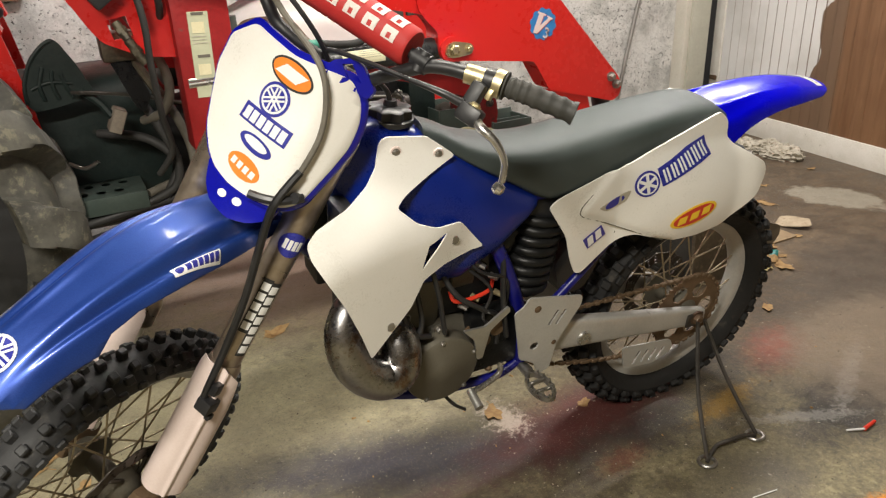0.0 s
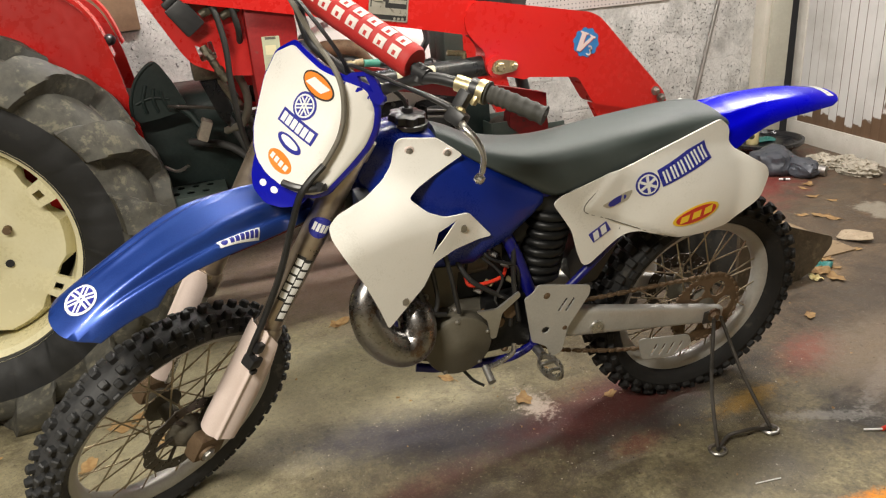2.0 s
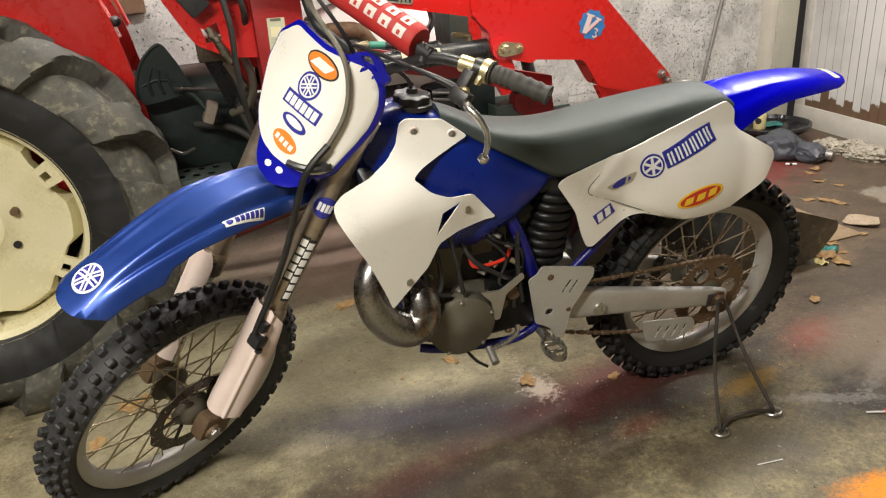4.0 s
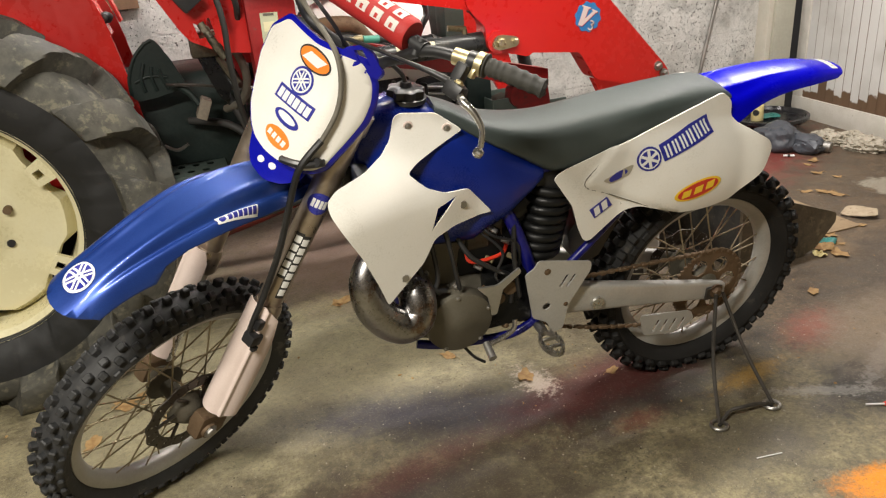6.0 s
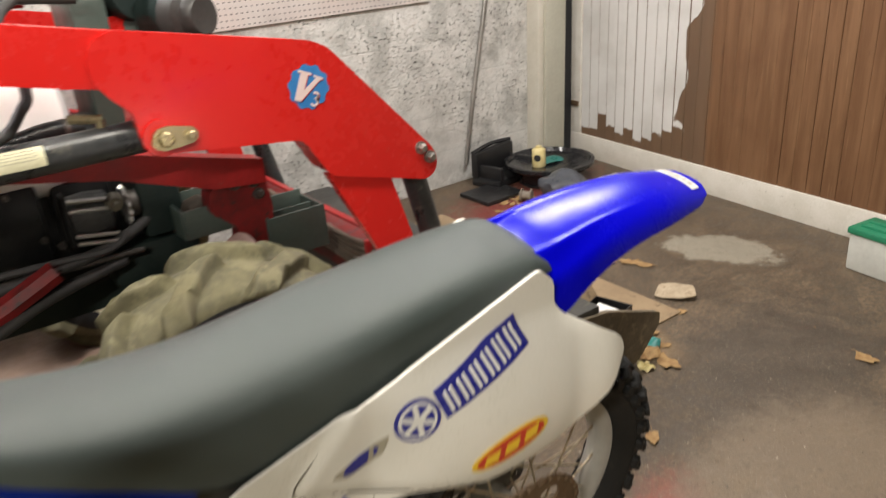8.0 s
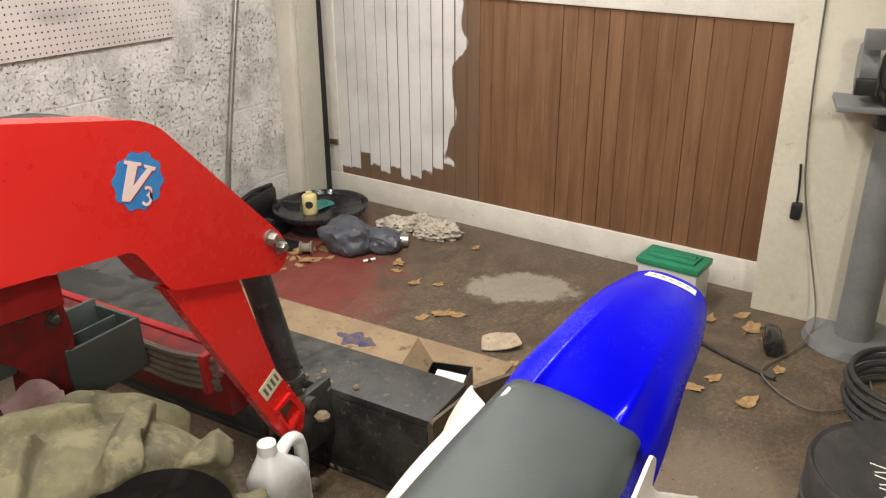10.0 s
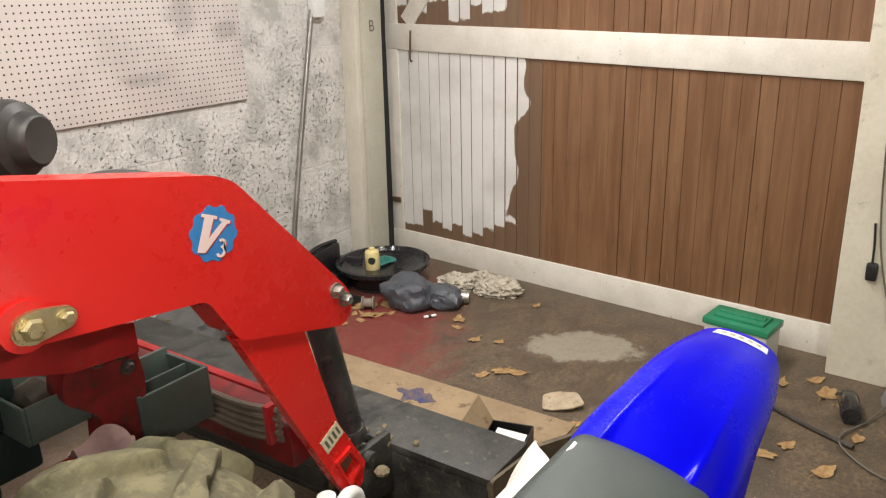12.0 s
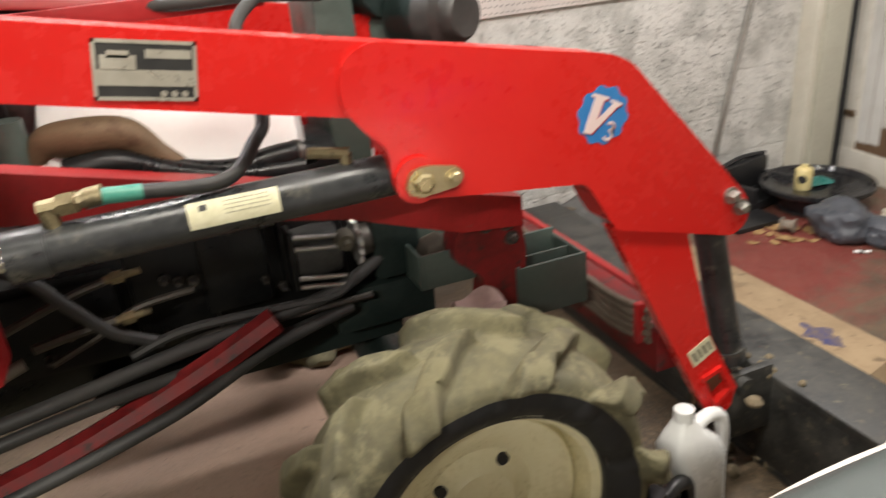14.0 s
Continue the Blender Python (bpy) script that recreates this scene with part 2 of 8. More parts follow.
M["green_lid"] = surface("green_lid", (0.02, 0.20, 0.10), (0.03, 0.26, 0.14), 0.4, relief=0.05)
M["case_clear"] = surface("case_clear", (0.55, 0.56, 0.52), (0.64, 0.65, 0.60), 0.4, relief=0.05, dirt=(0.35, 0.33, 0.28))
M["machine_grey"] = surface("machine_grey", (0.16, 0.165, 0.165), (0.21, 0.215, 0.21), 0.5, grain=80, relief=0.08, dirt=(0.10, 0.08, 0.06))
M["bucket_steel"] = surface("bucket_steel", (0.026, 0.027, 0.027), (0.075, 0.073, 0.066), 0.55, 0.2, grain=90, patches=13, relief=0.3, dirt=(0.14, 0.125, 0.085), dirt_at=0.56)
M["bucket_end"] = surface("bucket_end", (0.085, 0.068, 0.046), (0.17, 0.135, 0.09), 0.8, 0.0, grain=60, patches=9, relief=0.5, dirt=(0.24, 0.19, 0.12), dirt_at=0.52)
M["drum_paint"] = surface("drum_paint", (0.040, 0.038, 0.037), (0.065, 0.061, 0.058), 0.55, 0.2, grain=60, relief=0.15, dirt=(0.12, 0.09, 0.06), dirt_at=0.6)
M["mud"] = surface("mud", (0.12, 0.095, 0.06), (0.20, 0.16, 0.10), 0.9, grain=40, relief=0.8)
M["mud_dark"] = surface("mud_dark", (0.030, 0.024, 0.017), (0.06, 0.048, 0.034), 0.9, grain=40, relief=0.5)
M["copper_cloth"] = surface("copper_cloth", (0.20, 0.125, 0.11), (0.28, 0.19, 0.165), 0.85, relief=0.2, patches=14)
M["teal"] = surface("teal", (0.02, 0.16, 0.14), (0.04, 0.22, 0.20), 0.4, relief=0.05)
M["wood_old"] = surface("wood_old", (0.20, 0.17, 0.135), (0.28, 0.24, 0.19), 0.8, grain=120, relief=0.3, dirt=(0.12, 0.09, 0.06))


def floor_material():
    """Stained concrete: pale by the wheels, brown towards the doors, with sprayed paint, oil and some painted light and
    shade.
    """
    n = Nodes("stained_concrete")
    x, y, z = n.axes()
    wide, mid, fine, grit = n.noise(1.3, 6), n.noise(7, 9, 0.75), n.noise(60, 6, 0.7), n.noise(420, 2)
    col = n.mix(n.ramp(mid, 0.35, 0.68), (0.125, 0.104, 0.060), (0.34, 0.300, 0.170))
    col = n.mix(n.ramp(n.noise(17, 8, 0.78), 0.50, 0.66, 0.0, 0.5), col, (0.40, 0.34, 0.22))
    edge = n.math("ADD", n.math("MULTIPLY_ADD", y, 0.75, x), n.math("MULTIPLY", wide, 0.9))
    brown = n.mix(n.ramp(mid, 0.36, 0.64), n.mix(n.ramp(fine, 0.35, 0.65), (0.046, 0.031, 0.022), (0.095, 0.064, 0.042)), n.mix(n.ramp(fine, 0.35, 0.65), (0.105, 0.069, 0.043), (0.185, 0.124, 0.078)))
    col = n.mix(n.ramp(edge, 1.5, 2.7, 0.0, 0.92), col, brown)

    spray = n.noise(38, 8, 0.8)
    col = n.mix(n.ramp(fine, 0.33, 0.62, 0.6, 0.0), col, (0.085, 0.07, 0.05))
    blotch = n.noise(11, 12, 0.78)
    col = n.mix(n.ramp(blotch, 0.50, 0.66, 0.0, 0.62), col, (0.075, 0.060, 0.042))
    chalk = n.noise(19, 10, 0.80)
    col = n.mix(n.ramp(chalk, 0.60, 0.72, 0.0, 0.55), col, (0.46, 0.41, 0.30))

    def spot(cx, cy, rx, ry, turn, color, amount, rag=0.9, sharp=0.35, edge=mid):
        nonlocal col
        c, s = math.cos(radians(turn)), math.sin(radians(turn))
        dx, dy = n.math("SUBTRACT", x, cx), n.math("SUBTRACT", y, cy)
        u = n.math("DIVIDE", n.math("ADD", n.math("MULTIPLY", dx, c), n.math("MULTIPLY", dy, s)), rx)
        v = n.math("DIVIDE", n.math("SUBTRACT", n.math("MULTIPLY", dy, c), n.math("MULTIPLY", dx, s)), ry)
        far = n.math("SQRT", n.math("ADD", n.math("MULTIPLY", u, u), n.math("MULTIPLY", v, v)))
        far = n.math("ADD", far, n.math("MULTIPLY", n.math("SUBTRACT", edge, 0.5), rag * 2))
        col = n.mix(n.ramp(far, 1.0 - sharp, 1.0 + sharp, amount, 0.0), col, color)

    spot(0.30, 0.55, 0.75, 0.45, 0, (0.46, 0.42, 0.29), 0.45, 1.3, 0.8, blotch)
    # reddish floor under the tractor, lightened in colour for light reaching it
    spot(1.0, 1.65, 0.85, 0.55, 0, (0.38, 0.26, 0.20), 0.75, 0.6, 0.5)
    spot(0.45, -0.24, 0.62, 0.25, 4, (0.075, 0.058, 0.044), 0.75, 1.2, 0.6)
    # dark band under bike and rear wheel: stain and bike shadow in one colour
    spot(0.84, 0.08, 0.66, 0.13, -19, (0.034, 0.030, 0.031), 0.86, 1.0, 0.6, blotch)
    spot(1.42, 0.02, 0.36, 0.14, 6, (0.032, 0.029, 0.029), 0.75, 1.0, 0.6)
    spot(0.62, 0.15, 0.34, 0.10, -20, (0.030, 0.034, 0.085), 0.34, 1.8, 0.9, spray)
    spot(0.35, -0.22, 0.35, 0.07, 12, (0.04, 0.042, 0.09), 0.26, 1.6, 0.9, spray)
    spot(1.27, 0.07, 0.34, 0.12, 12, (0.095, 0.016, 0.016), 0.80, 1.3, 0.7, blotch)
    spot(1.21, -0.17, 0.07, 0.035, 10, (0.22, 0.02, 0.02), 0.38, 1.6, 0.9, spray)
    spot(2.02, 0.02, 0.13, 0.07, 25, (0.38, 0.06, 0.05), 0.42, 1.4, 0.9, spray)
    spot(0.55, -0.1, 0.20, 0.05, 15, (0.20, 0.05, 0.05), 0.32, 1.8, 1.0, spray)
    spot(1.03, 0.16, 0.045, 0.085, 10, (0.58, 0.49, 0.42), 0.60, 3.2, 0.40, spray)
    spot(1.78, -0.72, 0.30, 0.085, -17, (0.88, 0.30, 0.012), 0.97, 0.45, 0.22, spray)
    spot(1.64, -0.12, 0.13, 0.035, 12, (0.46, 0.27, 0.05), 0.55, 1.6, 0.6, spray)
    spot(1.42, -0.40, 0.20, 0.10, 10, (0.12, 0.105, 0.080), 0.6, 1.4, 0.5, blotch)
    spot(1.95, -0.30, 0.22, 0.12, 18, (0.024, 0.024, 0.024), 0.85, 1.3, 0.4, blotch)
    spot(2.08, -0.21, 0.20, 0.025, 30, (0.50, 0.48, 0.45), 0.40, 2.8, 0.5, spray)
    spot(1.78, -0.29, 0.17, 0.022, -25, (0.48, 0.46, 0.42), 0.35, 2.8, 0.5, spray)
    spot(3.44, 0.86, 0.23, 0.14, -62, (0.33, 0.30, 0.235), 0.85, 0.9, 0.14)
    spot(3.1, 1.75, 0.70, 0.32, 30, (0.21, 0.026, 0.024), 0.8, 1.5, 0.6, blotch)
    spot(2.6, 0.9, 0.12, 0.45, 0, (0.36, 0.23, 0.11), 0.7, 0.5, 0.3)
    spot(2.75, 0.2, 0.5, 0.3, 10, (0.06, 0.05, 0.042), 0.6, 1.0, 0.5)
    spot(2.35, -0.15, 0.42, 0.26, 10, (0.22, 0.17, 0.12), 0.7, 0.7, 0.3)
    speck, crack = n.noise(150, 4, 0.7), n.noise(9, 10, 0.65)
    col = n.mix(n.ramp(speck, 0.56, 0.66, 0.0, 0.62), col, (0.050, 0.042, 0.032))
    col = n.mix(n.ramp(n.noise(95, 5, 0.7), 0.58, 0.68, 0.0, 0.42), col, (0.44, 0.39, 0.28))
    vein = n.math("ABSOLUTE", n.math("SUBTRACT", crack, 0.5))
    col = n.mix(n.ramp(vein, 0.0, 0.006, 0.45, 0.0), col, (0.055, 0.045, 0.034))
    col = n.mix(n.ramp(grit, 0.62, 0.70, 0.0, 0.55), col, (0.48, 0.43, 0.33))
    col = n.mix(n.ramp(n.noise(24, 9, 0.8), 0.57, 0.70, 0.0, 0.7), col, (0.05, 0.042, 0.034))
    n.set("Base Color", col).set("Roughness", n.ramp(mid, 0.3, 0.7, 0.34, 0.72)).set("Specular IOR Level", 0.4)
    n.bump(n.math("ADD", n.math("MULTIPLY", fine, 0.6), n.math("ADD", n.math("MULTIPLY", speck, 0.3), n.math("MULTIPLY", grit, 0.3))), 0.5, 0.005)
    return n.mat


def wall_material():
    """Whitewashed concrete blocks: smeared wash over grey pitted block, faint courses."""
    n = Nodes("whitewashed_block")
    x, y, z = n.axes()
    big, mid, fine = n.noise(1.7, 7, 0.65), n.noise(9, 8, 0.75), n.noise(90, 5, 0.7)
    smear = n.noise(4.5, 8, 0.70)
    col = n.mix(n.ramp(mid, 0.40, 0.60), (0.42, 0.415, 0.385), (0.55, 0.54, 0.50))
    wash = n.math("MULTIPLY", n.ramp(smear, 0.36, 0.58, 0.15, 1.0), n.ramp(big, 0.30, 0.60, 0.35, 1.0))
    col = n.mix(wash, col, n.mix(n.ramp(fine, 0.3, 0.7), (0.66, 0.645, 0.605), (0.80, 0.785, 0.745)))
    pits = n.noise(62, 6, 0.72)
    zone = n.ramp(n.noise(2.6, 5, 0.6), 0.40, 0.60, 0.04, 1.0)
    col = n.mix(n.math("MULTIPLY", n.ramp(pits, 0.585, 0.625, 0.0, 0.95), zone), col, (0.060, 0.056, 0.048))
    damp = n.noise(2.1, 8, 0.72, stretch=(1.0, 1.0, 0.6))
    col = n.mix(n.ramp(damp, 0.53, 0.70, 0.0, 0.55), col, (0.27, 0.255, 0.215))
    lines = n.noise(40, 6, 0.8, stretch=(1.0, 1.0, 0.4))
    col = n.mix(n.ramp(lines, 0.66, 0.72, 0.0, 0.6), col, (0.13, 0.12, 0.10))
    row = n.math("DIVIDE", z, 0.203)
    cell = n.math("ABSOLUTE", n.math("SUBTRACT", n.math("FRACT", row), 0.5))
    shift = n.math("MULTIPLY", n.math("FRACT", n.math("MULTIPLY", n.math("FLOOR", n.math("ADD", row, 0.5)), 0.5)), 1.0)
    upright = n.math("ABSOLUTE", n.math("SUBTRACT", n.math("FRACT", n.math("ADD", n.math("DIVIDE", x, 0.406), shift)), 0.5))
    joint = n.math("MULTIPLY", n.math("MAXIMUM", n.ramp(cell, 0.465, 0.495), n.ramp(upright, 0.482, 0.498)), n.ramp(mid, 0.35, 0.6, 0.0, 1.0))
    col = n.mix(n.math("MULTIPLY", joint, 0.12), col, (0.22, 0.21, 0.19))
    n.set("Base Color", col).set("Roughness", n.ramp(wash, 0.0, 1.0, 0.85, 0.5))
    relief = n.math("ADD", n.math("MULTIPLY", mid, 0.5), n.math("ADD", n.math("MULTIPLY", fine, 0.3), n.math("MULTIPLY", n.ramp(pits, 0.57, 0.64, 0.5, 0.0), zone)))
    n.bump(n.math("SUBTRACT", relief, n.math("MULTIPLY", joint, 0.12)), 1.0, 0.014)
    return n.mat


def pegboard_material():
    n = Nodes("painted_pegboard")
    x, y, z = n.axes()
    pitch = 0.0254
    u = n.math("SUBTRACT", n.math("FRACT", n.math("DIVIDE", x, pitch)), 0.5)
    v = n.math("SUBTRACT", n.math("FRACT", n.math("DIVIDE", z, pitch)), 0.5)
    far = n.math("SQRT", n.math("ADD", n.math("MULTIPLY", u, u), n.math("MULTIPLY", v, v)))
    hole = n.ramp(far, 0.12, 0.17, 1.0, 0.0)
    stain = n.noise(3.0, 6, 0.6)
    col = n.mix(n.ramp(stain, 0.45, 0.72), (0.71, 0.655, 0.62), (0.60, 0.55, 0.52))
    col = n.mix(n.ramp(n.noise(1.6, 6), 0.55, 0.72, 0.0, 0.7), col, (0.68, 0.57, 0.53))
    for cx, cz, rx, rz in ((2.84, 1.42, 0.08, 0.11), (3.06, 1.33, 0.09, 0.05), (2.30, 1.62, 0.10, 0.05), (2.62, 1.16, 0.14, 0.04)):
        du, dv = n.math("DIVIDE", n.math("SUBTRACT", x, cx), rx), n.math("DIVIDE", n.math("SUBTRACT", z, cz), rz)
        away = n.math("ADD", n.math("SQRT", n.math("ADD", n.math("MULTIPLY", du, du), n.math("MULTIPLY", dv, dv))), n.math("MULTIPLY", n.math("SUBTRACT", n.noise(9, 7, 0.7), 0.5), 2.4))
        col = n.mix(n.ramp(away, 0.3, 1.2, 0.5, 0.0), col, (0.30, 0.28, 0.27))
    col = n.mix(n.ramp(n.noise(4.5, 7, 0.7), 0.60, 0.72, 0.0, 0.6), col, (0.33, 0.30, 0.29))
    n.set("Base Color", n.mix(hole, col, (0.05, 0.045, 0.04))).set("Roughness", 0.6)
    n.bump(n.math("SUBTRACT", 1.0, hole), 0.4, 0.003)
    return n.mat


def plank_material(name, paint_edge, paint_low):
    """Stained planks with long grain; white paint covers them up to a ragged brushed edge."""
    n = Nodes(name)
    n.coords = n.tree.nodes.new("ShaderNodeNewGeometry").outputs["Position"]
    info = n.tree.nodes.new("ShaderNodeObjectInfo").outputs["Random"]
    x, y, z = n.axes()
    grain = n.noise(5, 7, 0.65, stretch=(5.0, 5.0, 0.30))
    streak = n.noise(34, 4, 0.6, stretch=(4.0, 4.0, 0.10))
    blot = n.noise(2.4, 5, 0.6)
    col = n.mix(n.ramp(grain, 0.30, 0.70), (0.150, 0.074, 0.034), (0.235, 0.126, 0.063))
    col = n.mix(n.ramp(streak, 0.62, 0.72, 0.0, 0.45), col, (0.36, 0.22, 0.12))
    knots = n.noise(6, 6, 0.75, stretch=(3.0, 3.0, 0.45))
    col = n.mix(n.ramp(knots, 0.60, 0.72, 0.0, 0.7), col, (0.075, 0.036, 0.018))
    col = n.mix(n.ramp(blot, 0.45, 0.70, 0.0, 0.5), col, (0.12, 0.055, 0.026))
    col = n.mix(n.math("MULTIPLY", info, 0.30), col, (0.125, 0.054, 0.024))
    bare = n.ramp(n.math("ADD", y, n.math("MULTIPLY", blot, 0.12)), paint_edge - 0.10, paint_edge - 0.06)
    col = n.mix(n.math("MULTIPLY", bare, 0.6), col, (0.15, 0.105, 0.07))
    ragged = n.math("ADD", n.math("MULTIPLY", n.math("SUBTRACT", n.noise(3.4, 1), 0.5), 0.42), n.math("MULTIPLY", n.math("SUBTRACT", n.noise(14, 2, stretch=(1.0, 1.0, 0.35)), 0.5), 0.06))
    lower = n.math("ADD", paint_low, n.math("ADD", n.math("MULTIPLY", info, 0.13), n.math("MULTIPLY", n.math("SUBTRACT", n.noise(22, 2), 0.5), 0.05)))
    white = n.math("MULTIPLY", n.ramp(n.math("ADD", y, ragged), paint_edge, paint_edge + 0.010), n.ramp(z, lower, n.math("ADD", lower, 0.012)))
    face = n.tree.nodes.new("ShaderNodeSeparateXYZ")
    n.put(face.inputs[0], n.tree.nodes.new("ShaderNodeNewGeometry").outputs["True Normal"])
    white = n.math("MULTIPLY", white, n.ramp(n.math("ABSOLUTE", face.outputs[0]), 0.80, 0.92))
    thin = n.ramp(n.noise(14, 6, 0.7, stretch=(4.0, 4.0, 0.5)), 0.68, 0.78, 1.0, 0.3)
    paint = n.mix(n.ramp(n.noise(3.5, 5), 0.4, 0.7), (0.72, 0.71, 0.685), (0.60, 0.59, 0.56))
    col = n.mix(n.math("MULTIPLY", white, thin), col, paint)
    n.set("Base Color", col).set("Roughness", n.ramp(white, 0.0, 1.0, 0.42, 0.6))
    n.bump(n.math("ADD", grain, n.math("MULTIPLY", white, 0.6)), 0.3, 0.004)
    return n.mat


M["floor"] = floor_material()
M["wall"] = wall_material()
M["pegboard"] = pegboard_material()
M["plank"] = plank_material("part_painted_plank", 1.50, 0.17)
M["plank_top"] = plank_material("part_painted_upper_plank", 1.62, 1.30)
M["trim_white"] = surface("trim_white", (0.66, 0.63, 0.55), (0.76, 0.73, 0.66), 0.55, grain=90, patches=9, relief=0.2, dirt=(0.18, 0.135, 0.09), dirt_at=0.625)
M["trim_cream"] = surface("trim_cream", (0.62, 0.585, 0.49), (0.70, 0.665, 0.57), 0.6, grain=70, patches=5, relief=0.25, dirt=(0.26, 0.22, 0.16), dirt_at=0.64)
M["plaster"] = surface("plaster", (0.62, 0.58, 0.47), (0.72, 0.68, 0.56), 0.7, grain=50, patches=3, relief=0.3, dirt=(0.36, 0.33, 0.28), dirt_at=0.60)
M["olive_wood"] = surface("olive_wood", (0.47, 0.455, 0.37), (0.56, 0.545, 0.45), 0.6, grain=60, patches=4, relief=0.15, dirt=(0.22, 0.19, 0.13), dirt_at=0.66)
# for surfaces out of view, kept dark so little light bounces back
M["low_bounce_brown"] = surface("low_bounce_brown", (0.09, 0.075, 0.055), (0.15, 0.125, 0.095), 0.8, grain=50, patches=3, relief=0.3)
# near-black that puts the shade of gaps and holes into the colour
M["shade_black"] = surface("shade_black", (0.012, 0.012, 0.014), (0.02, 0.02, 0.022), 0.7, relief=0.0)
M["brown_board"] = surface("brown_board", (0.20, 0.12, 0.07), (0.27, 0.17, 0.10), 0.6, relief=0.1)

# ---------------------------------------------------------------- mesh tools


def part(name, bm, material, parent=None, label="", m=None, sharp=38.0):
    """Links a bmesh as one mesh object, under a thing or a part."""
    if m is not None:
        bmesh.ops.transform(bm, matrix=m, verts=bm.verts)
    bmesh.ops.recalc_face_normals(bm, faces=bm.faces)
    for f in bm.faces:
        f.smooth = True
    for e in bm.edges:
        if len(e.link_faces) == 2 and e.calc_face_angle(0.0) > radians(sharp):
            e.smooth = False
    mesh = bpy.data.meshes.new(name)
    bm.to_mesh(mesh)
    bm.free()
    mesh.materials.append(M[material])
    ob = new(name, mesh)
    ob.parent = parent
    if label:
        tagged(ob, label)
    return ob


def thing(name, label, category, m=None, group="", kind=""):
    ob = new(name)
    ob.empty_display_size = 0.05
    if m is not None:
        ob.matrix_world = m
    return tagged(ob, label, category, group, kind)


def merge(*bms):
    """Joins bmeshes into the first."""
    first = bms[0]
    for other in bms[1:]:
        tmp = bpy.data.meshes.new("tmp")
        other.to_mesh(tmp)
        other.free()
        first.from_mesh(tmp)
        bpy.data.meshes.remove(tmp)
    return first


def box(x0, y0, z0, x1, y1, z1, bevel=0.004, segments=2):
    bm = bmesh.new()
    bmesh.ops.create_cube(bm, size=1.0)
    bmesh.ops.scale(bm, vec=(x1 - x0, y1 - y0, z1 - z0), verts=bm.verts)
    bmesh.ops.translate(bm, vec=((x0 + x1) / 2, (y0 + y1) / 2, (z0 + z1) / 2), verts=bm.verts)
    if bevel:
        bevel = min(bevel, 0.45 * min(x1 - x0, y1 - y0, z1 - z0))
        bmesh.ops.bevel(bm, geom=bm.edges[:], offset=bevel, segments=segments, affect="EDGES", profile=0.6)
    return bm


def spline(points, steps=6, closed=False):
    """A smooth curve through a few points (Catmull-Rom)."""
    p = [Vector(q) for q in points]
    n = len(p)
    out = []
    for i in range(n if closed else n - 1):
        a = p[(i - 1) % n] if closed or i else p[0]
        b, c = p[i], p[(i + 1) % n]
        d = p[(i + 2) % n] if closed or i + 2 < n else p[-1]
        for k in range(steps):
            t = k / steps
            out.append(0.5 * (2 * b + (c - a) * t + (2 * a - 5 * b + 4 * c - d) * t * t + (3 * b - a - 3 * c + d) * t**3))
    return out if closed else out + [p[-1]]


def tube(points, radius, seg=10, steps=6, closed=False):
    """A round tube along a curve; radius is a number or a list along the given points."""
    pts = spline(points, steps, closed) if steps > 1 else [Vector(q) for q in points]
    if isinstance(radius, (int, float)):
        radii = [radius] * len(pts)
    else:
        radii = [float(r) for r in np.interp(np.linspace(0, len(radius) - 1, len(pts)), range(len(radius)), radius)]
    bm = bmesh.new()
    rings, side = [], None
    n = len(pts)
    for i, p in enumerate(pts):
        if closed:
            way = pts[(i + 1) % n] - pts[i - 1]
        else:
            way = pts[min(i + 1, n - 1)] - pts[max(i - 1, 0)]
        way.normalize()
        if side is None:
            side = way.orthogonal().normalized()
        side = (side - way * side.dot(way)).normalized()
        up = way.cross(side)
        rings.append([bm.verts.new(p + radii[i] * (math.cos(a) * side + math.sin(a) * up)) for a in (2 * math.pi * k / seg for k in range(seg))])
    for i in range(n if closed else n - 1):
        a, b = rings[i], rings[(i + 1) % n]
        shift = 0
        if closed and i == n - 1:
            shift = min(range(seg), key=lambda s: (a[0].co - b[s].co).length)
        for k in range(seg):
            bm.faces.new((a[k], a[(k + 1) % seg], b[(k + 1 + shift) % seg], b[(k + shift) % seg]))
    if not closed:
        bm.faces.new(rings[0][::-1]), bm.faces.new(rings[-1])
    return bm


def rod(a, b, r, r2=None, seg=12, bevel=0.0):
    bm = tube([a, b], [r, r if r2 is None else r2], seg, 1)
    if bevel:
        caps = [e for f in bm.faces if len(f.verts) == seg for e in f.edges]
        bmesh.ops.bevel(bm, geom=caps, offset=bevel, segments=2, affect="EDGES")
    return bm


def lathe(profile, seg=32, axis="y", caps=True):
    """Turns (radius, along) points about an axis through the origin; the ends are closed where the radius is above zero."""
    bm = bmesh.new()
    rings = []
    for r, h in profile:
        ring = []
        for k in range(seg):
            a = 2 * math.pi * k / seg
            c, s = r * math.cos(a), r * math.sin(a)
            ring.append(bm.verts.new({"y": (c, h, s), "z": (c, s, h), "x": (h, c, s)}[axis]))
        rings.append(ring)
    for a, b in zip(rings, rings[1:]):
        for k in range(seg):
            bm.faces.new((a[k], a[(k + 1) % seg], b[(k + 1) % seg], b[k]))
    for ring in (rings[0], rings[-1]) if tuple(profile[0]) != tuple(profile[-1]) and caps else ():
        if (ring[0].co - ring[seg // 2].co).length > 1e-5:
            bm.faces.new(ring)
    bmesh.ops.remove_doubles(bm, verts=bm.verts, dist=1e-6)
    return bm


